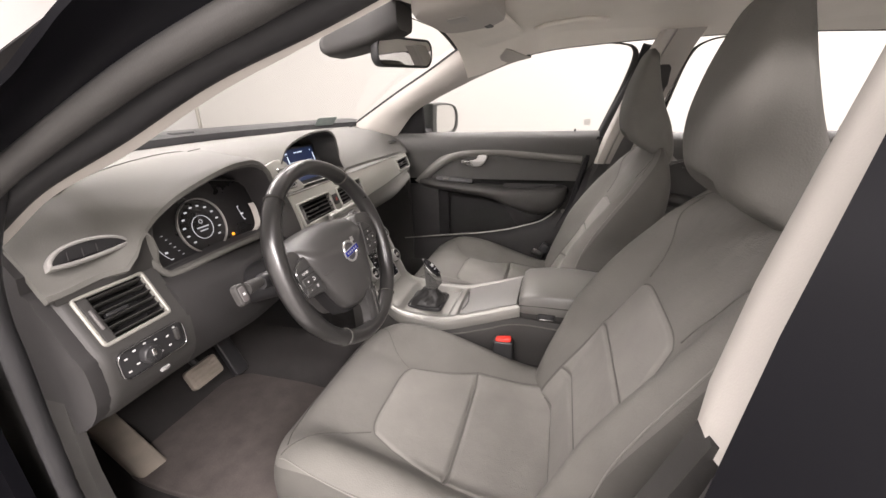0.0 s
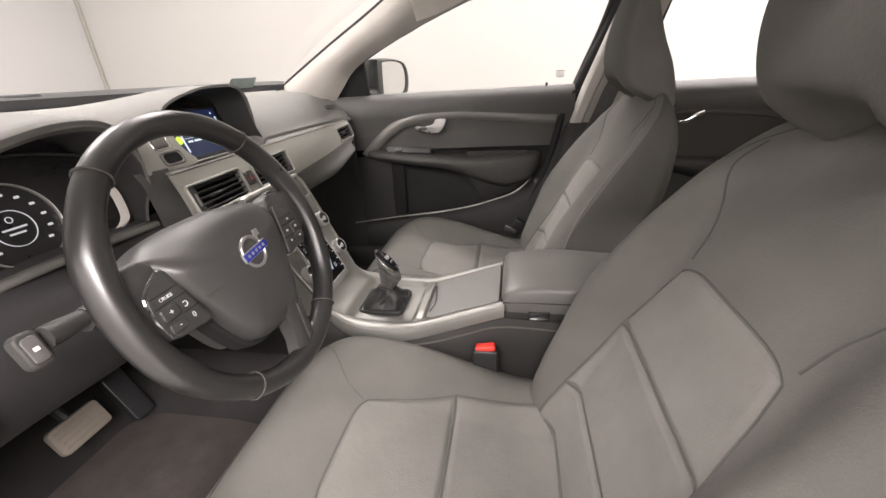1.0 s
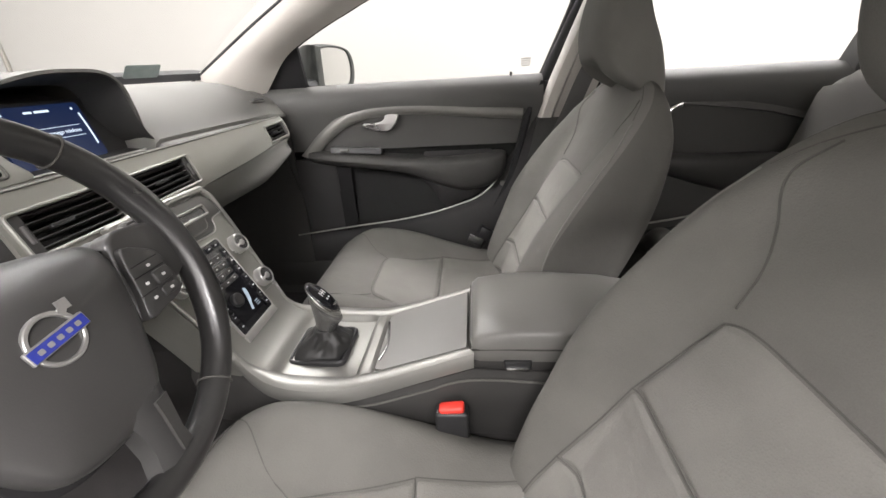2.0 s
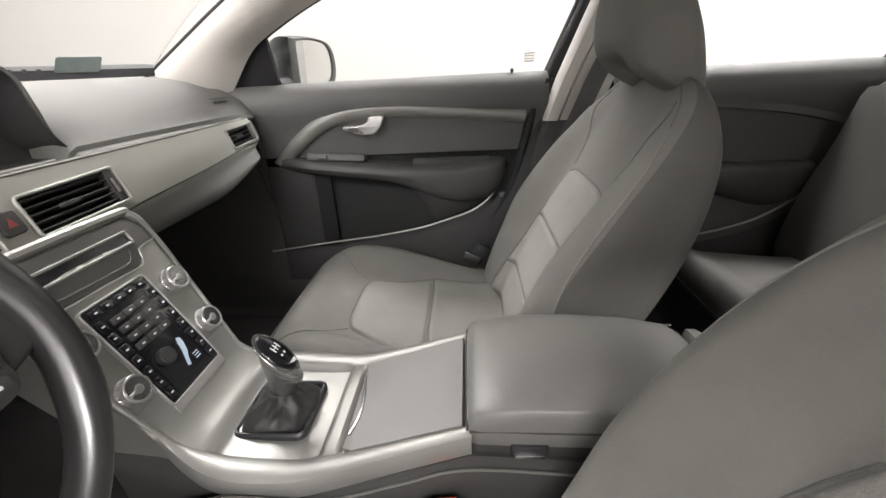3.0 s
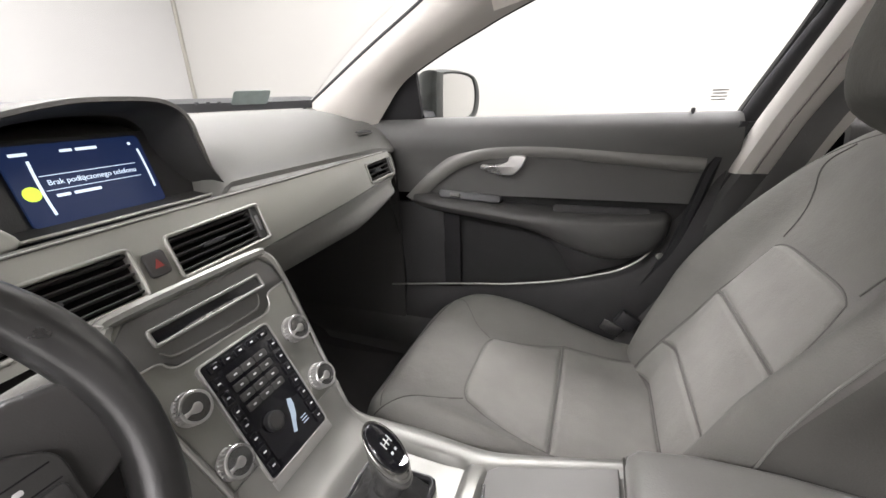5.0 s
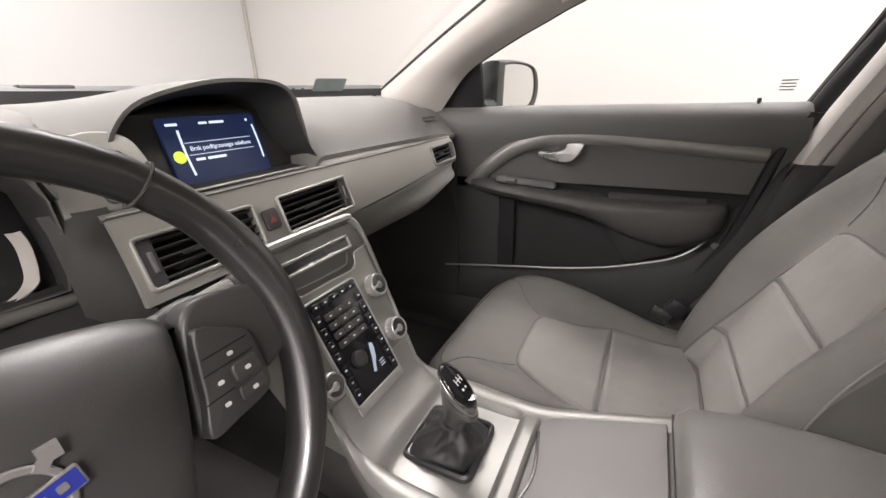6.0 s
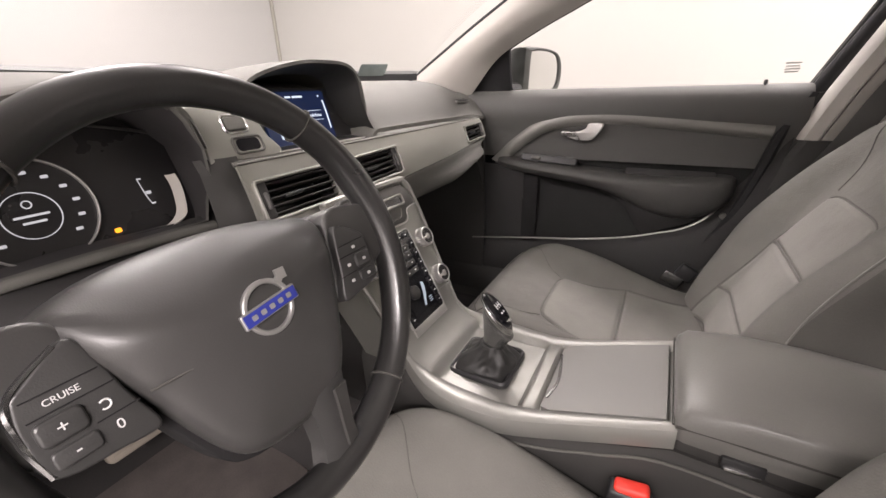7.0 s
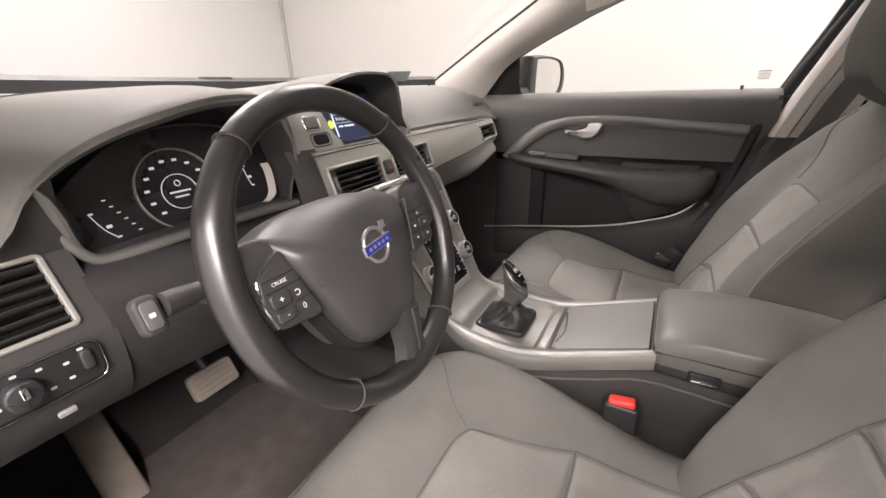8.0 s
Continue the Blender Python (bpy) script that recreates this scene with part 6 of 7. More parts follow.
def rotary(a, b):
    """Ribbed chrome knob with a dark cap and a pointer."""
    K = plane_at(CF(a, b, 0.0), (0, 1, 0), PV)
    bm = B()
    n = 112
    rings = []
    for rr, c in ((0.0190, 0.0), (0.0190, 0.003), (0.0186, 0.004), (0.0186, 0.0125), (0.0182, 0.0135), (0.0182, 0.0150), (0.0172, 0.0160), (0.0150, 0.0158), (0.0146, 0.0145)):
        rib = 0.0011 if 0.0035 < c < 0.013 else 0
        rings.append([K((rr - rib * (k % 4 > 1)) * math.cos(2 * math.pi * k / n), (rr - rib * (k % 4 > 1)) * math.sin(2 * math.pi * k / n), c) for k in range(n)])
    loft(bm, rings)
    kn = part("rotary_knob", bm, KNOB, console, "ribbed chrome rotary knob", sharp=25)
    bm = B()
    prism(bm, [(0.0150 * math.cos(w), 0.0150 * math.sin(w)) for w in np.linspace(0, 2 * math.pi, 36, endpoint=False)], K, 0.012, 0.0152)
    part("knob_cap", bm, DARK_CHROME, kn)
    bm = B()
    comma = cat([(-0.0145, -0.004), (-0.009, -0.0035), (-0.004, -0.006), (0.0, -0.007), (0.004, -0.005), (0.0055, -0.001), (0.004, 0.003), (0.0, 0.0045), (-0.004, 0.002), (-0.008, 0.0005), (-0.0145, 0.0008)], 40)
    prism(bm, [tuple(p) for p in comma], K, 0.0150, 0.0172, 0.0008)
    part("pointer", bm, KNOB, kn)
    return kn


for a in (-0.084, 0.084):
    rotary(a, 0.029)
    rotary(a * 0.94, -0.049)

# silver tray that carries the lever
RAIL = [(0.780, 0.651), (0.795, 0.624), (0.812, 0.603), (0.835, 0.590), (0.87, 0.580), (0.92, 0.575), (0.97, 0.574), (1.015, 0.580), (1.08, 0.599), (1.172, 0.628), (1.185, 0.632)]
WIDE = [(0.780, 0.095), (0.80, 0.099), (0.825, 0.108), (0.85, 0.117), (0.90, 0.124), (0.96, 0.121), (1.02, 0.112), (1.10, 0.106), (1.185, 0.102)]
bm = B()
P = []
for x in np.linspace(0.780, 1.186, 110):
    zr, w = table(RAIL, x), table(WIDE, x)
    dip = 0.013 * smooth(0.838, 0.858, x) * (1 - smooth(0.984, 0.996, x)) + 0.010 * smooth(1.01, 1.02, x)
    flare = smooth(0.975, 1.0, x)
    inner = 0.090 - 0.004 * flare
    sec = [(w + 0.002, -0.030), (w + 0.003, -0.014), (w, -0.004), (w - 0.006, 0.0), (inner + 0.004, 0.0), (inner, -0.003), (inner - 0.006, -dip), (inner * 0.5, -dip), (0, -dip)]
    row = [(x, -y, zr + z) for y, z in sec] + [(x, y, zr + z) for y, z in sec[-2::-1]]
    P.append(row)
sheet(bm, P, 0.006)
part("silver_tray", bm, TRAY, console, "satin silver surround of the gear lever")
# body under the tray
bm = B()
rings = []
for x, zt, w in ((0.70, 0.60, 0.085), (0.80, 0.585, 0.095), (0.83, 0.575, 0.104), (0.90, 0.555, 0.118), (1.02, 0.562, 0.112), (1.185, 0.612, 0.104), (1.30, 0.605, 0.104), (1.48, 0.595, 0.104), (1.50, 0.58, 0.100)):
    rings.append([(x, -w, 0.32), (x, -w - 0.004, zt - 0.09), (x, -w - 0.006, zt - 0.03), (x, -w - 0.002, zt - 0.022), (x, -w, zt - 0.012), (x, w, zt - 0.012), (x, w + 0.002, zt - 0.022), (x, w + 0.006, zt - 0.03), (x, w + 0.004, zt - 0.09), (x, w, 0.32)])
loft(bm, rings)
part("console_body", bm, DASH_DARK, console, "dark plastic console body")
for s in (-1, 1):
    bm = B()
    tube(bm, cat([(0.86, s * 0.121, 0.530), (1.0, s * 0.119, 0.535), (1.10, s * 0.113, 0.560), (1.185, s * 0.111, 0.584), (1.35, s * 0.111, 0.574), (1.48, s * 0.111, 0.567)], 30), 0.0020, 6)
    part("side_bead", bm, DASH, console)
# sliding lid
LID = plane_at((1.0965, 0, 0.6015), (0, 1, 0), (-0.945, 0, -0.305))
bm = B()
lid_shape = [(-0.0855, -0.083), (0.0855, -0.083), (0.0855, 0.066), (0.078, 0.081), (-0.078, 0.081), (-0.0855, 0.066)]
prism(bm, [(-a, b) for a, b in lid_shape][::-1], LID, -0.006, 0.002, 0.0015)
lid = part("sliding_lid", bm, TAMBOUR, console, "plain grey sliding lid")
bm = B()
tube(bm, [LID(a, b, 0.002) for a, b in cat([(0.055, 0.080), (0.0, 0.070), (-0.03, 0.069), (-0.06, 0.076)], 16)], 0.0026, 6)
part("finger_pull", bm, DARK_CHROME, lid)

# armrest
arm = thing("armrest", (1.33, 0.0, 0.60), "grey leather centre armrest with stitched edge", "armrest")
bm = B()
rings = []
for x, zt, w in ((1.181, 0.640, 0.090), (1.184, 0.652, 0.096), (1.195, 0.661, 0.099), (1.25, 0.668, 0.101), (1.33, 0.668, 0.102), (1.42, 0.660, 0.103), (1.48, 0.648, 0.103), (1.50, 0.635, 0.098), (1.505, 0.620, 0.090)):
    sec = [(-w, 0.612), (-w - 0.003, 0.630), (-w + 0.001, zt - 0.012), (-w + 0.012, zt - 0.002), (-w * 0.5, zt + 0.004), (0, zt + 0.006), (w * 0.5, zt + 0.004), (w - 0.012, zt - 0.002), (w - 0.001, zt - 0.012), (w + 0.003, 0.630), (w, 0.612)]
    rings.append([(x, y, z) for y, z in cat(sec, 40)])
loft(bm, rings)
part("cushion", bm, ARM_LEATHER, arm, "grey leather armrest cushion", sharp=50)
bm = B()
for s in (-1, 1):
    tube(bm, [(x, s * (0.1005 + 0.0035 * smooth(1.18, 1.3, x)), 0.634 + 0.002 * smooth(1.18, 1.25, x)) for x in np.linspace(1.184, 1.498, 30)], 0.0016, 6)
tube(bm, [(1.181, y, 0.6345) for y in np.linspace(-0.098, 0.098, 20)], 0.0016, 6)
part("stitched_edge", bm, SEAM, arm)
bm = B()
box(bm, (1.184, -0.099, 0.588), (1.500, 0.099, 0.618), 0.008, 3)
part("base", bm, DASH_DARK, arm)
bm = B()
box(bm, (1.232, -0.106, 0.600), (1.275, -0.096, 0.616), 0.003)
la = part("latch", bm, BLACK, arm)
bm = B()
box(bm, (1.236, -0.1085, 0.600), (1.271, -0.104, 0.6045), 0.001)
part("latch_edge", bm, CHROME, la)

bm = B()
rings = []
for x, zt, w in ((1.509, 0.622, 0.086), (1.511, 0.633, 0.094), (1.516, 0.639, 0.098), (1.530, 0.638, 0.099), (1.546, 0.628, 0.098), (1.554, 0.612, 0.092), (1.557, 0.595, 0.084)):
    sec = [(-w, 0.575), (-w - 0.002, 0.600), (-w + 0.001, zt - 0.012), (-w + 0.012, zt - 0.002), (0, zt + 0.004), (w - 0.012, zt - 0.002), (w - 0.001, zt - 0.012), (w + 0.002, 0.600), (w, 0.575)]
    rings.append([(x, y, z) for y, z in cat(sec, 32)])
loft(bm, rings)
part("rear_pad", bm, ARM_LEATHER, arm, "grey leather pad behind the armrest", sharp=50)
bm = B()
box(bm, (1.502, -0.104, 0.604), (1.516, -0.092, 0.622), 0.003)
part("hinge_clip", bm, CHROME, arm, "small chrome hinge clip")
bm = B()
box(bm, (1.49, -0.094, 0.40), (1.550, 0.094, 0.585), 0.010, 3)
part("rear_housing", bm, DASH_DARK, arm, "dark plastic rear end of the console")

# gear lever with its gaiter
lever = thing("gear_lever", (0.905, 0.0, 0.565), "gear lever with chrome and black knob in a leather gaiter", "gear lever")
bm = B()
rim(bm, rrect(0.110, 0.106, 0.014, 5), plane_at((0.905, 0, 0.566), (0, 1, 0), (-1, 0, 0)), 0.008, -0.004, 0.006, 0.003)
part("gaiter_rim", bm, BLACK, lever)
rings = []
for z, w, cx in ((0.562, 0.047, 0.905), (0.572, 0.047, 0.906), (0.582, 0.042, 0.908), (0.590, 0.037, 0.910), (0.596, 0.032, 0.912), (0.602, 0.027, 0.914), (0.608, 0.022, 0.915), (0.615, 0.0195, 0.916)):
    ring = []
    for k in range(64):
        a = 2 * math.pi * k / 64
        slack = smooth(0.564, 0.582, z) * (1 - smooth(0.606, 0.624, z))
        fold = 1 + slack * (0.09 * math.sin(3 * a + 90 * z) + 0.05 * math.sin(7 * a - 150 * z + 1.0) + 0.02 * math.sin(17 * a + 60 * z)) + 0.04 * math.sin(3 * a + 1.3)
        c, s = math.cos(a), math.sin(a)
        sq = (abs(c) ** 5 + abs(s) ** 5) ** -0.2
        sq = sq * (1 - smooth(0.575, 0.605, z)) + smooth(0.575, 0.605, z)
        ring.append((cx + w * fold * sq * c, w * fold * sq * s - 0.010 * smooth(0.575, 0.61, z), z))
    rings.append(ring)
bm = B()
loft(bm, [r for r in cat([np.array(r).ravel() for r in rings], 34).reshape(34, 64, 3)])
part("gaiter", bm, GAITER, lever, "creased black leather gaiter", sharp=70)
# the head: a tilted oval top on a body that narrows to the neck
KU, KV, KC = Vector((0, 1, 0)), Vector((-0.70, 0, 0.71)).normalized(), Vector((0.925, -0.014, 0.679))
TOPF = plane_at(KC, KU, KV)


def lever_ring(a, b, t, drop=0.0):
    """A ring of the lever's head, t from its oval top to the round neck."""
    v = KV.lerp(Vector((-1, 0, 0)), smooth(0.1, 0.9, t)).normalized()
    o = KC.lerp(Vector((0.917, -0.010, 0.604)), t) + Vector((0.006 * math.sin(math.pi * t), 0, -drop))
    return [o + KU * a * math.cos(w) + v * b * math.sin(w) for w in np.linspace(0, 2 * math.pi, 40, endpoint=False)]


bm = B()
loft(bm, [lever_ring(*r) for r in ((0.0200, 0.0350, 0.10), (0.0210, 0.0350, 0.20), (0.0206, 0.0325, 0.32), (0.0190, 0.0272, 0.48), (0.0174, 0.0222, 0.65), (0.0160, 0.0190, 0.82), (0.0156, 0.0180, 1.0))])
kn = part("knob", bm, DARK_CHROME, lever, "dark satin knob with chrome rim", sharp=70)
bm = B()
loft(bm, [lever_ring(*r) for r in ((0.0200, 0.0340, 0.20), (0.0218, 0.0360, 0.14), (0.0224, 0.0368, 0.06), (0.0220, 0.0364, 0.0), (0.0206, 0.0350, -0.03), (0.0194, 0.0338, -0.032), (0.0186, 0.0330, 0.0))], cap=False)
part("chrome_band", bm, BRIGHT_RIM, kn, "chrome band round the knob", sharp=70)
bm = B()
tube(bm, [(0.944, -0.014, 0.668), (0.944, -0.014, 0.655), (0.939, -0.013, 0.640), (0.934, -0.012, 0.622), (0.932, -0.012, 0.608)], [0.0070, 0.0074, 0.0066, 0.0055, 0.004], 10)
part("spine", bm, BRIGHT_RIM, kn, "bright rear spine of the knob")
bm = B()
oval = [(0.0190 * math.cos(w), 0.0335 * math.sin(w)) for w in np.linspace(0, 2 * math.pi, 40, endpoint=False)]
loft(bm, [[TOPF(a * q, b * q, c) for a, b in oval] for q, c in ((1.0, -0.004), (1.0, 0.0015), (0.92, 0.0035), (0.70, 0.0058), (0.4, 0.0072), (0.15, 0.0075))])
cap = part("knob_cap", bm, GLOSS_BLACK, kn, "glossy black knob cap with shift marks", sharp=70)
for a, b, w, h in ((-0.006, 0.006, 0.0012, 0.010), (0.0, 0.006, 0.0012, 0.010), (0.006, 0.006, 0.0012, 0.010), (0.0, 0.006, 0.013, 0.0012), (-0.004, -0.007, 0.003, 0.003), (0.003, -0.007, 0.003, 0.003)):
    bm = B()
    prism(bm, rrect(w, h, 0.0004), plane_at(TOPF(a, b, 0.0066), KU, KV), 0, 0.0014)
    part("shift_mark", bm, WHITE_MARK, cap)

# ---------------------------------------------------------------- front seats
SEAT_Y = 0.372
HALF = [(0.736, 0.085), (0.744, 0.138), (0.760, 0.190), (0.788, 0.230), (0.84, 0.252), (0.90, 0.260), (1.0, 0.264), (1.15, 0.264), (1.34, 0.255)]
CROWN = [(0.736, 0.452), (0.742, 0.482), (0.758, 0.514), (0.795, 0.536), (0.86, 0.537), (0.93, 0.519), (1.08, 0.476), (1.20, 0.452), (1.34, 0.445)]
RAISE = [(0.762, 0.0), (0.80, 0.012), (0.86, 0.036), (0.93, 0.052), (1.02, 0.058), (1.12, 0.050), (1.22, 0.040), (1.34, 0.05)]


def cushion_pt(x, q, out=0.0):
    """Top of the seat cushion at x, q = -1 to 1 across; out lifts it."""
    hw, z, r = table(HALF, x), table(CROWN, x), table(RAISE, x)
    aq = abs(q)
    z = z + r * smooth(0.46, 0.80, aq) - 0.006 * (1 - aq) * smooth(0.9, 1.1, x)
    if aq > 0.80:
        t = (aq - 0.80) / 0.20
        z -= (0.055 + 0.3 * r) * (1 - math.sqrt(max(0, 1 - t * t)))
    return np.array((x, SEAT_Y + hw * q, z + out))


FRONT = [(0.40, 1.262), (0.46, 1.268), (0.55, 1.305), (0.63, 1.342), (0.70, 1.372), (0.80, 1.425), (0.88, 1.468), (0.94, 1.500), (0.97, 1.518), (0.988, 1.532)]
BACK = [(0.40, 1.40), (0.50, 1.442), (0.605, 1.490), (0.706, 1.528), (0.80, 1.552), (0.88, 1.562), (0.94, 1.557), (0.97, 1.551), (0.988, 1.546)]
BACK_W = [(0.40, 0.226), (0.50, 0.243), (0.62, 0.256), (0.75, 0.262), (0.84, 0.254), (0.90, 0.238), (0.94, 0.214), (0.965, 0.184), (0.980, 0.150), (0.988, 0.10)]
BACK_R = [(0.40, 0.03), (0.50, 0.055), (0.62, 0.066), (0.72, 0.066), (0.82, 0.050), (0.90, 0.024), (0.95, 0.006), (0.988, 0.0)]


def back_pt(z, q, out=0.0):
    """Front of the backrest at height z, q = -1 to 1 across; out lifts it."""
    hw, f, b, r = table(BACK_W, z), table(FRONT, z), table(BACK, z), table(BACK_R, z)
    aq = abs(q)
    x = f - r * smooth(0.48, 0.82, aq)
    if aq > 0.80:
        t = (aq - 0.80) / 0.20
        x += (0.40 * (b - f) + 0.55 * r) * (1 - math.sqrt(max(0, 1 - t * t)))
    return np.array((x - out * 0.89, SEAT_Y + hw * q, z + out * 0.45))


qs = [math.sin(t) for t in np.linspace(-math.pi / 2, math.pi / 2, 53)]


def build_seat():
    seat = thing("front_seat", (1.10, SEAT_Y, 0.295), "grey cloth front passenger seat with stitched bolsters", "car seat", "front seats")
    # cushion
    bm = B()
    rings = []
    for x in [0.736, 0.738, 0.741, 0.745, 0.750, 0.757, 0.765, 0.775, 0.787, 0.80, 0.812, 0.826, 0.842, 0.86] + list(np.linspace(0.88, 1.34, 44)):
        top = [cushion_pt(x, q) for q in qs]
        lo = 0.385 + 0.03 * smooth(0.80, 0.736, x)
        hw = table(HALF, x)
        side1 = [np.array((x, SEAT_Y + hw * 1.0, top[-1][2] * (1 - f) + lo * f)) for f in (0.35, 0.7)]
        bot = [np.array((x, SEAT_Y + hw * q, lo)) for q in np.linspace(0.97, -0.97, 8)]
        side0 = [np.array((x, SEAT_Y - hw * 1.0, top[0][2] * (1 - f) + lo * f)) for f in (0.7, 0.35)]
        rings.append(top + side1 + bot + side0)
    loft(bm, rings)
    cushion = part("cushion", bm, BOLSTER, seat, "grey cloth seat cushion", sharp=70)

    def panel(name, pt, s0, s1, width, parent, n=44, m=64, swell=0.005, corner=0.0):
        """A cloth insert that swells out of the surface pt between s0 and s1."""
        bm = B()
        P = []
        for i in range(n):
            f = i / (n - 1)
            s = s0 + (s1 - s0) * f
            w = width(f)
            row = []
            for q in np.linspace(-1, 1, m):
                e = min((1 - abs(q)) * w / 0.010, min(f, 1 - f) * abs(s1 - s0) / 0.010, 1.0)
                lift = -0.004 + (swell + 0.004) * math.sin(e * math.pi / 2)
                sf = s
                if corner and f < 0.35:
                    sf = s + corner * (abs(q) ** 6) * (1 - f / 0.35)
                row.append((sf, q * w, lift))
            P.append(row)
        sheet(bm, [[pt(*r) for r in row] for row in P], 0.0)
        edge = P[0] + [r[-1] for r in P] + P[-1][::-1] + [r[0] for r in P][::-1]
        line = B()
        tube(line, [pt(a, b, 0.0003) for a, b, _ in edge], 0.0010, 6, closed=True)
        ins = part(name, bm, FABRIC, parent, "lighter grey cloth insert", sharp=70)
        part("stitching", line, FOLD, parent)
        return ins

    def ct(x, yoff, lift):
        return cushion_pt(x, yoff / table(HALF, x), lift)

    def bt(z, yoff, lift):
        return back_pt(z, yoff / table(BACK_W, z), lift)

    panel("front_insert", ct, 0.918, 1.086, lambda f: 0.108 + 0.052 * f, cushion, corner=0.016)
    panel("rear_insert", ct, 1.0865, 1.275, lambda f: 0.161 + 0.016 * f, cushion)

    # backrest
    bm = B()
    rings = []
    zs = list(np.linspace(0.40, 0.90, 42)) + [0.912, 0.924, 0.934, 0.944, 0.953, 0.961, 0.968, 0.974, 0.979, 0.983, 0.986, 0.988]
    for z in zs:
        fr = [back_pt(z, q) for q in qs]
        hw, f, b = table(BACK_W, z), table(FRONT, z), table(BACK, z)
        bk = []
        for q in [math.sin(t) for t in np.linspace(math.pi / 2 - 0.05, -math.pi / 2 + 0.05, 25)]:
            aq = abs(q)
            x = b - 0.012 * aq * aq
            if aq > 0.75:
                t = (aq - 0.75) / 0.25
                x -= 0.34 * (b - f) * (1 - math.sqrt(max(0, 1 - t * t)))
            bk.append(np.array((x, SEAT_Y + hw * q, z)))
        rings.append(fr + bk)
    loft(bm, rings)
    backrest = part("backrest", bm, BOLSTER, seat, "grey cloth backrest", sharp=70)
    panel("upper_insert", bt, 0.803, 0.6825, lambda f: 0.112 + 0.029 * f, backrest, corner=-0.012)
    panel("middle_insert", bt, 0.682, 0.5505, lambda f: 0.141 + 0.014 * f, backrest)
    panel("lower_insert", bt, 0.550, 0.46, lambda f: 0.155 + 0.007 * f, backrest)

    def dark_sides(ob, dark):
        """The flanks of a part, by the columns of its rings, in cloth darkened for shade."""
        ob.data.materials.append(DARKENED_CLOTH)
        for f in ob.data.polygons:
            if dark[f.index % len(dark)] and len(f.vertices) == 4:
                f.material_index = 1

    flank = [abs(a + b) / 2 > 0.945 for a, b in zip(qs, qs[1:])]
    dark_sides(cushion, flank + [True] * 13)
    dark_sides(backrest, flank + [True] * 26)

    # seams
    def seam(rows, fn, parent, mat=SEAM, r=0.0010, lift=0.0):
        bm = B()
        tube(bm, [fn(a, b, lift) for a, b in cat(rows, 40)], r, 6)
        part("seam", bm, mat, parent)

    for s in (-1, 1):
        seam([(0.925, s * 0.106), (0.885, s * 0.135), (0.84, s * 0.185), (0.80, s * 0.214)], ct, cushion, SEAM if s < 0 else FOLD, 0.0012 if s < 0 else 0.0008)
        # piping on the outer seams, kept pale to paint the ridge's highlight too
        seam([(0.80, s * 0.218), (0.88, s * 0.245), (1.0, s * 0.254), (1.15, s * 0.254), (1.30, s * 0.247)], ct, cushion, PIPING, 0.0016)
        seam([(0.806, s * 0.114), (0.84, s * 0.121), (0.88, s * 0.140), (0.925, s * 0.165), (0.955, s * 0.150)], bt, backrest, FOLD, 0.0012, 0.0006)
        seam([(0.984, s * 0.085), (0.970, s * 0.130), (0.950, s * 0.168), (0.925, s * 0.196)], bt, backrest, FOLD, 0.0010)
        seam([(0.92, s * 0.202), (0.86, s * 0.232), (0.75, s * 0.246), (0.60, s * 0.246), (0.48, s * 0.236)], bt, backrest, PIPING, 0.0016)
    seam([(0.806, -0.20), (0.783, -0.15), (0.768, -0.08), (0.764, 0.0), (0.768, 0.08), (0.783, 0.15), (0.806, 0.20)], ct, cushion, SEAM, 0.0011)

    # headrest
    bm = B()
    rings = []
    FR = [(0.940, 1.540), (0.965, 1.515), (0.985, 1.478), (1.01, 1.447), (1.05, 1.433), (1.10, 1.433), (1.16, 1.447), (1.21, 1.465), (1.235, 1.475), (1.250, 1.485)]
    BK = [(0.940, 1.572), (0.965, 1.576), (1.0, 1.574), (1.05, 1.560), (1.10, 1.538), (1.16, 1.520), (1.21, 1.510), (1.235, 1.507), (1.250, 1.498)]
    HW = [(0.940, 0.094), (0.965, 0.108), (1.0, 0.115), (1.05, 0.119), (1.10, 0.117), (1.16, 0.105), (1.21, 0.088), (1.235, 0.070), (1.250, 0.040)]
    for z in list(np.linspace(0.940, 1.21, 30)) + [1.22, 1.228, 1.235, 1.241, 1.246, 1.250]:
        f, b, w = table(FR, z), table(BK, z), table(HW, z)
        c, h = (f + b) / 2, (b - f) / 2
        ring = []
        for t in np.linspace(0, 2 * math.pi, 52, endpoint=False):
            cx, sy = math.cos(t), math.sin(t)
            notch = 0.060 * math.exp(-((sy * w) / 0.030) ** 4) * (1 - smooth(0.990, 1.030, z)) if cx < 0 else 0
            ring.append((c + h * math.copysign(abs(cx) ** 0.5, cx) + notch, SEAT_Y + w * math.copysign(abs(sy) ** 0.55, sy), z))
        rings.append(ring)
    loft(bm, rings)
    hr = part("headrest", bm, BOLSTER, seat, "tall grey cloth headrest", sharp=70)
    for s in (-1, 1):
        bm = B()
        tube(bm, [(1.543, SEAT_Y + s * 0.05, 0.93), (1.545, SEAT_Y + s * 0.05, 1.0)], 0.007, 10)
        part("post", bm, BLACK, hr)
    # plastic side covers, frame and rails
    for s in (-1, 1):
        bm = B()
        prism(bm, [(0.86, 0.335), (1.38, 0.335), (1.42, 0.38), (1.41, 0.44), (1.30, 0.465), (1.05, 0.435), (0.88, 0.42), (0.84, 0.38)], plane_at((0, SEAT_Y + s * 0.245, 0), (1, 0, 0), (0, 0, 1)), -0.008, 0.010, 0.006)
        part("side_cover", bm, DASH_DARK, seat)
        bm = B()
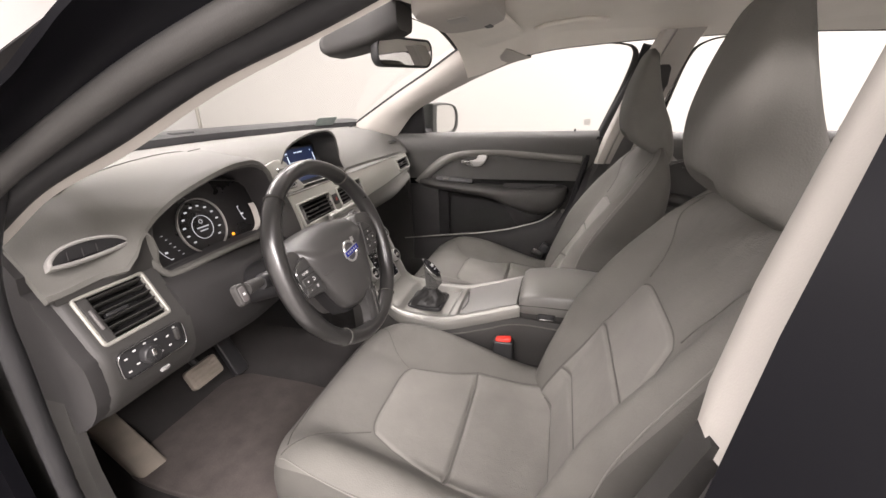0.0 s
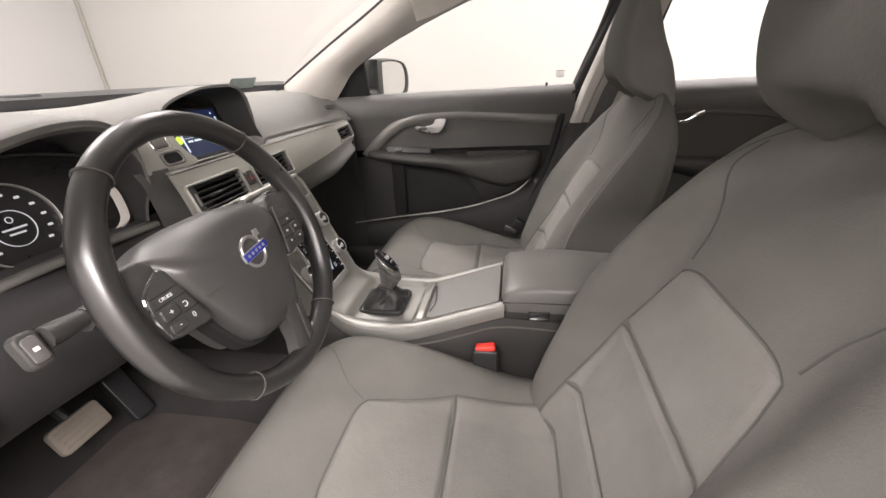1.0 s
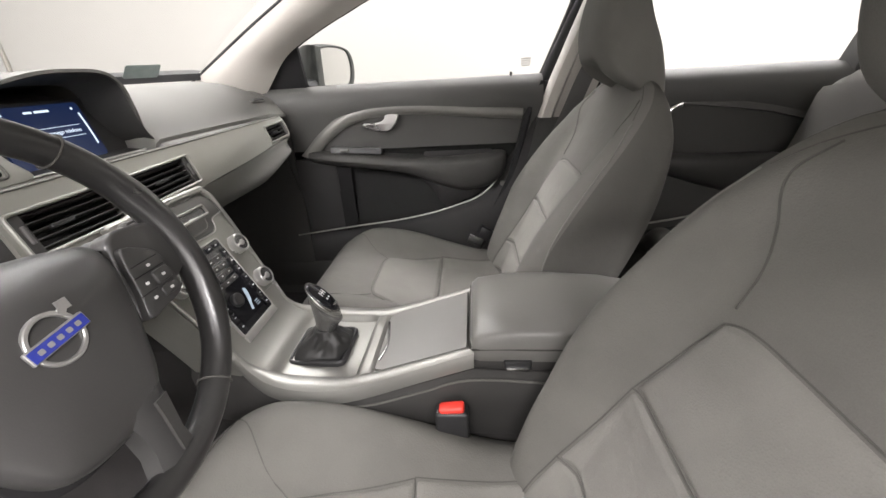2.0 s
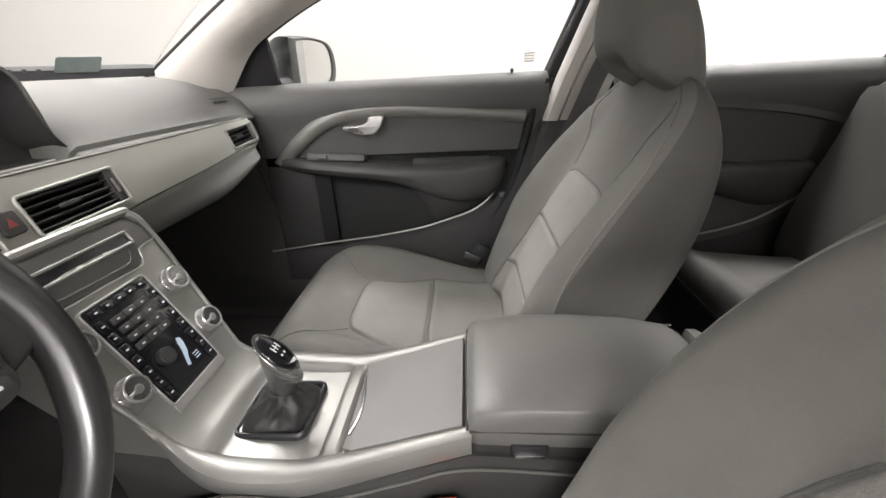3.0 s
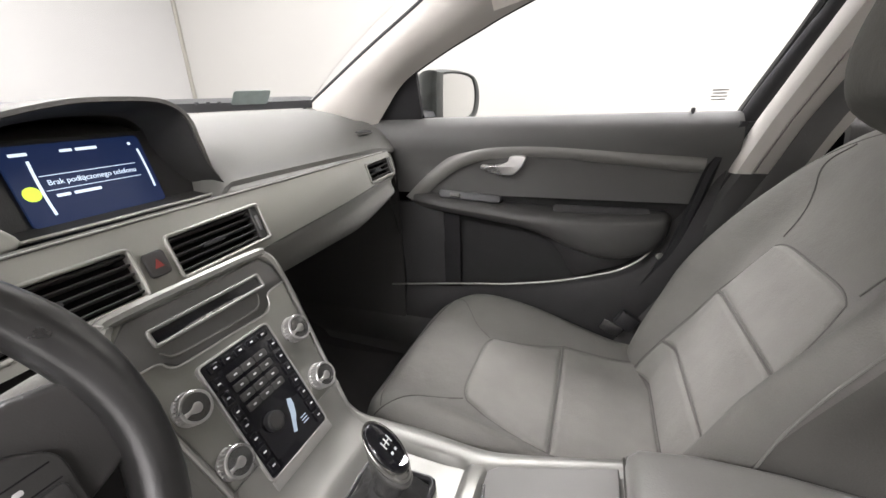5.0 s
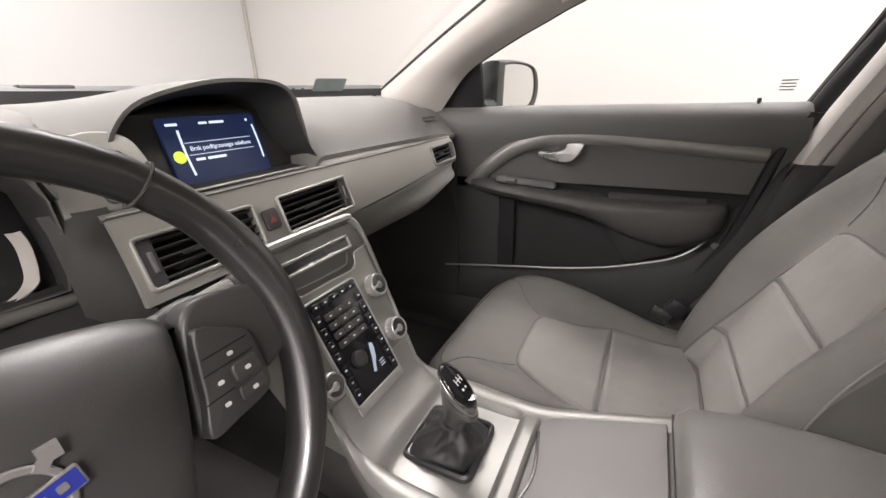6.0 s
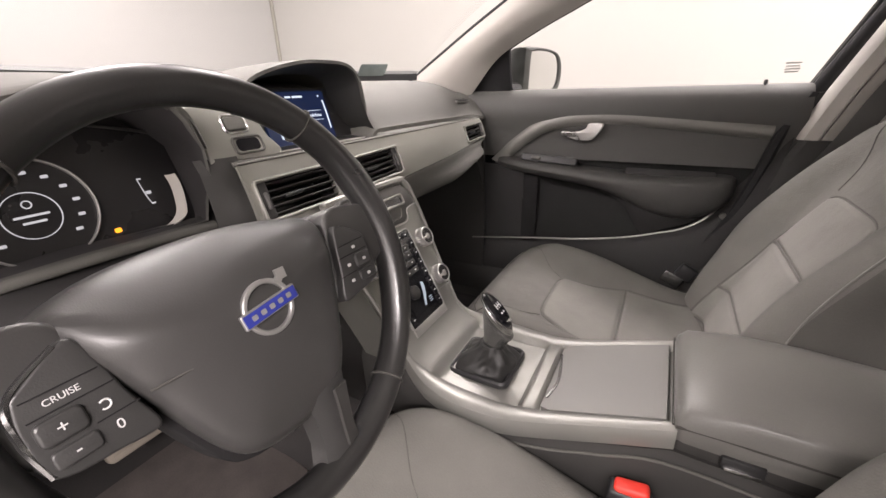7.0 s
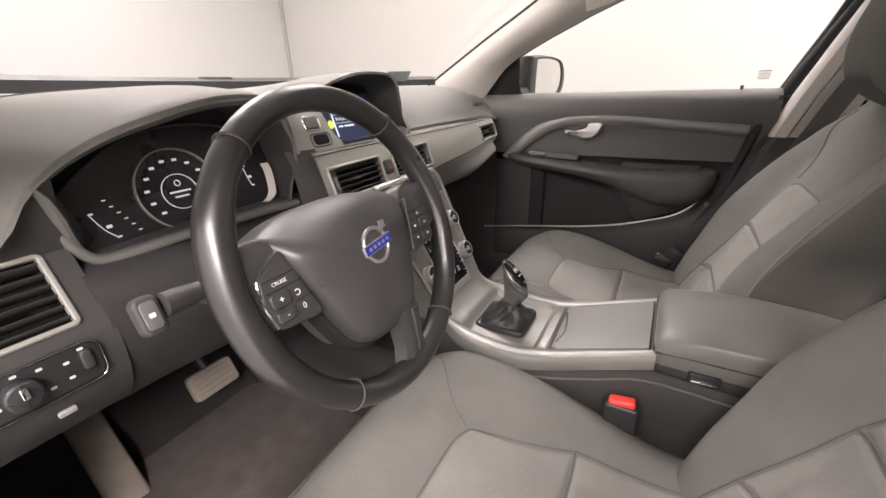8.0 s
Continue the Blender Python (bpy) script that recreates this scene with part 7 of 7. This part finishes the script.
        box(bm, (0.80, SEAT_Y + s * 0.20 - 0.02, 0.297), (1.42, SEAT_Y + s * 0.20 + 0.02, 0.338), 0.004)
        part("rail", bm, BLACK, seat)
    bm = B()
    box(bm, (0.83, SEAT_Y - 0.20, 0.335), (1.38, SEAT_Y + 0.20, 0.392), 0.01)
    part("seat_pan", bm, BLACK, seat)
    return seat


seat = build_seat()
dseat = copy_thing(seat, pose(1.112, -0.372, 0.295))
tagged(dseat, "grey cloth driver's seat beside the open doorway")

# ---------------------------------------------------------------- belts
for cy, s in ((-0.133, -1), (0.133, 1)):
    bk = thing("belt_buckle", (1.15, cy, 0.40), "black belt buckle with a red release button", "belt buckle", "belt buckles")
    bm = B()
    box(bm, (1.124, cy - 0.014, 0.40), (1.176, cy + 0.012, 0.548), 0.006, 3)
    body = part("body", bm, BLACK, bk)
    bm = B()
    box(bm, (1.130, cy - 0.011, 0.543), (1.170, cy + 0.009, 0.556), 0.005, 3, pose(0, 0, 0, 0, -8, 0))
    part("release_button", bm, RED, body, "red release button")

anchor = thing("belt_latch", (1.20, 0.655, 0.46), "chrome belt latch plate beside the passenger seat", "belt latch")
bm = B()
box(bm, (1.165, 0.627, 0.490), (1.215, 0.633, 0.520), 0.002, 2, pose(0, 0, 0, 0, 25, 0))
part("plate", bm, DARK_CHROME, anchor)
bm = B()
box(bm, (1.200, 0.628, 0.505), (1.245, 0.650, 0.545), 0.005, 2, pose(0, 0, 0, 0, 30, 0))
part("buckle_cover", bm, BLACK, anchor)

for s in (1, -1):
    belt = thing("seat_belt", (1.50, s * 0.66, 0.5), "dark grey belt webbing hanging along the door pillar", "seat belt", "seat belts")
    bm = B()
    path = cat([(1.57, 0.585, 1.17), (1.545, 0.622, 1.08), (1.505, 0.650, 0.98), (1.46, 0.664, 0.86), (1.38, 0.672, 0.70), (1.30, 0.668, 0.56), (1.22, 0.664, 0.44)], 26)
    P = [[(x - 0.024, s * (y + 0.002), z), (x, s * (y - 0.001), z), (x + 0.024, s * (y + 0.002), z)] for x, y, z in path]
    sheet(bm, P, 0.0015 * s)
    part("webbing", bm, BELT, belt)
    bm = B()
    prism(bm, rrect(0.055, 0.075, 0.012), plane_at((1.565, s * 0.588, 1.185), (s, 0, 0), (0, -0.4 * s, 1)), -0.012, 0.010, 0.004)
    part("guide", bm, DASH_DARK, belt)

# ---------------------------------------------------------------- driver's footwell
mat = thing("floor_mat", (0.5, -0.37, 0.30), "dark brown-grey pile floor mat", "floor mat")
bm = B()
prism(bm, [tuple(p) for p in cat([(0.25, -0.53), (0.30, -0.22), (0.42, -0.165), (0.60, -0.175), (0.76, -0.21), (0.78, -0.50), (0.70, -0.56), (0.40, -0.57), (0.25, -0.53)], 48)[:-1]], plane_at((0, 0, 0.318), (1, 0, 0), (0, 1, 0)), 0, 0.014, 0.004)
part("carpet_sheet", bm, MAT, mat)
mat2 = thing("floor_mat", (0.5, 0.37, 0.30), "dark brown-grey pile floor mat", "floor mat")
bm = B()
prism(bm, [tuple(p) for p in cat([(0.25, 0.20), (0.25, 0.55), (0.45, 0.58), (0.76, 0.56), (0.78, 0.20), (0.50, 0.18), (0.25, 0.20)], 48)[:-1]], plane_at((0, 0, 0.318), (1, 0, 0), (0, 1, 0)), 0, 0.014, 0.004)
# like the driver's mat, but in the darker carpet tone for the shaded footwell
part("carpet_sheet", bm, CARPET, mat2)

pedal = thing("brake_pedal", (0.36, -0.33, 0.45), "pale brake pedal pad", "pedal")
F = plane_at((0.362, -0.330, 0.455), (0, 1, 0.0), (-0.45, 0, 0.9))
bm = B()
prism(bm, rrect(0.098, 0.058, 0.010), F, -0.012, 0.004, 0.004)
pp = part("pedal_pad", bm, PALE_PAD, pedal)
for k in range(4):
    bm = B()
    prism(bm, rrect(0.080, 0.005, 0.002), plane_at(F(0, -0.018 + 0.012 * k, 0.004), (0, 1, 0), (-0.45, 0, 0.9)), 0, 0.002, 0.001)
    part("rib", bm, PALE_PAD, pp)
bm = B()
tube(bm, cat([(0.352, -0.33, 0.455), (0.30, -0.33, 0.52), (0.24, -0.33, 0.66)], 12), 0.010, 8)
part("arm", bm, BLACK, pedal)
gas = thing("accelerator_pedal", (0.36, -0.21, 0.40), "narrow black accelerator pedal pad", "pedal")
bm = B()
prism(bm, rrect(0.050, 0.13, 0.012), plane_at((0.33, -0.205, 0.42), (0, 1, 0.0), (-0.45, 0, 0.9)), -0.012, 0.004, 0.004)
part("pedal_pad", bm, BLACK, gas)
rest = thing("footrest", (0.33, -0.52, 0.32), "long pale footrest beside the pedals", "footrest")
F = plane_at((0.300, -0.525, 0.375), (0.15, 1, 0.0), (-0.86, 0.1, 0.5))
bm = B()
prism(bm, rrect(0.062, 0.27, 0.02), F, -0.02, 0.006, 0.008)
part("rest_pad", bm, PALE_PAD, rest)

# ---------------------------------------------------------------- overhead
rvm = thing("rear_view_mirror", (0.83, 0.08, 1.25), "black rear-view mirror below a sensor housing", "mirror")
MF = plane_at((0.845, 0.082, 1.254), (0.36, 1, 0.02), (0.05, 0, 1))
bm = B()
rings = []
for s, c in ((1.0, 0.004), (1.02, -0.004), (1.0, -0.016), (0.85, -0.030), (0.5, -0.036)):
    rings.append([MF(a * s, b * s, c) for a, b in rrect(0.225, 0.072, 0.028, 6)])
loft(bm, rings)
part("shell", bm, BLACK, rvm)
bm = B()
rim(bm, rrect(0.225, 0.072, 0.028, 6), MF, 0.005, 0.0, 0.007, 0.002)
part("rim", bm, BLACK, rvm)
bm = B()
prism(bm, rrect(0.212, 0.060, 0.023, 6), MF, 0.002, 0.005)
part("mirror_glass", bm, MIRROR, rvm)
bm = B()
tube(bm, cat([MF(-0.01, 0.02, -0.03), (0.795, 0.05, 1.29), (0.800, 0.03, 1.325)], 10), 0.012, 10)
part("stem", bm, BLACK, rvm)
bm = B()
rings = []
for x, y, z, w, h in ((0.655, 0.02, 1.272, 0.045, 0.018), (0.675, 0.02, 1.275, 0.055, 0.030), (0.72, 0.025, 1.302, 0.064, 0.050), (0.80, 0.025, 1.318, 0.064, 0.052), (0.87, 0.025, 1.330, 0.055, 0.034)):
    rings.append([(x, y + a, z + b) for a, b in rrect(2 * w, 2 * h, 0.02)])
loft(bm, rings)
part("sensor_housing", bm, DASH_DARK, rvm, "black sensor housing on the windscreen")

oc = thing("overhead_console", (1.0, 0.0, 1.37), "beige overhead console with reading lamp", "overhead lamp")
bm = B()
OF = plane_at((1.00, 0.09, 1.345), (0, 1, 0), (1, 0, 0.10))
rings = []
for s, c in ((1.0, -0.02), (1.0, 0.010), (0.95, 0.022), (0.80, 0.030), (0.4, 0.034)):
    rings.append([OF(a * s, b * s, c) for a, b in rrect(0.34, 0.19, 0.07, 6)])
loft(bm, rings)
part("body", bm, PILLAR, oc)
bm = B()
prism(bm, rrect(0.10, 0.022, 0.008), plane_at(OF(0.09, 0.045, 0.024), (0, 1, 0), (1, 0, 0.10)), 0, 0.008, 0.002)
part("switch_strip", bm, DASH_DARK, oc)
bm = B()
prism(bm, rrect(0.06, 0.05, 0.012), plane_at(OF(-0.06, 0.0, 0.030), (0, 1, 0), (1, 0, 0.10)), 0, 0.006, 0.002)
part("lens", bm, WALL_WARM, oc)

for s in (1, -1):
    visor = thing("sun_visor", (0.97, s * 0.36, 1.34), "beige cloth sun visor folded against the headliner", "sun visor", "sun visors")
    VF = plane_at((1.030, s * 0.355, 1.326), (0.10, s, -0.05), (1, 0, 0.25))
    bm = B()
    rings = []
    for sc, c in ((0.94, -0.008), (1.0, -0.003), (1.0, 0.003), (0.94, 0.008)):
        rings.append([VF(a * sc, b * sc, c) for a, b in rrect(0.30, 0.15, 0.035, 5)])
    loft(bm, rings)
    part("panel", bm, HEADLINER, visor)
    if s > 0:
        bm = B()
        prism(bm, rrect(0.055, 0.030, 0.006), plane_at(VF(0.0, -0.02, -0.009), (0.10, s, -0.05), (1, 0, 0.25)), -0.001, 0.001)
        part("label", bm, WHITE_MARK, visor)

grab = thing("grab_handle", (1.26, 0.55, 1.34), "beige grab handle on the roof rail", "grab handle")
bm = B()
tube(bm, cat([(1.148, 0.515, 1.352), (1.165, 0.490, 1.345), (1.20, 0.482, 1.352), (1.31, 0.482, 1.358), (1.36, 0.490, 1.354), (1.38, 0.515, 1.362)], 28), 0.010, 10, squash=0.8)
part("grip", bm, HEADLINER, grab)
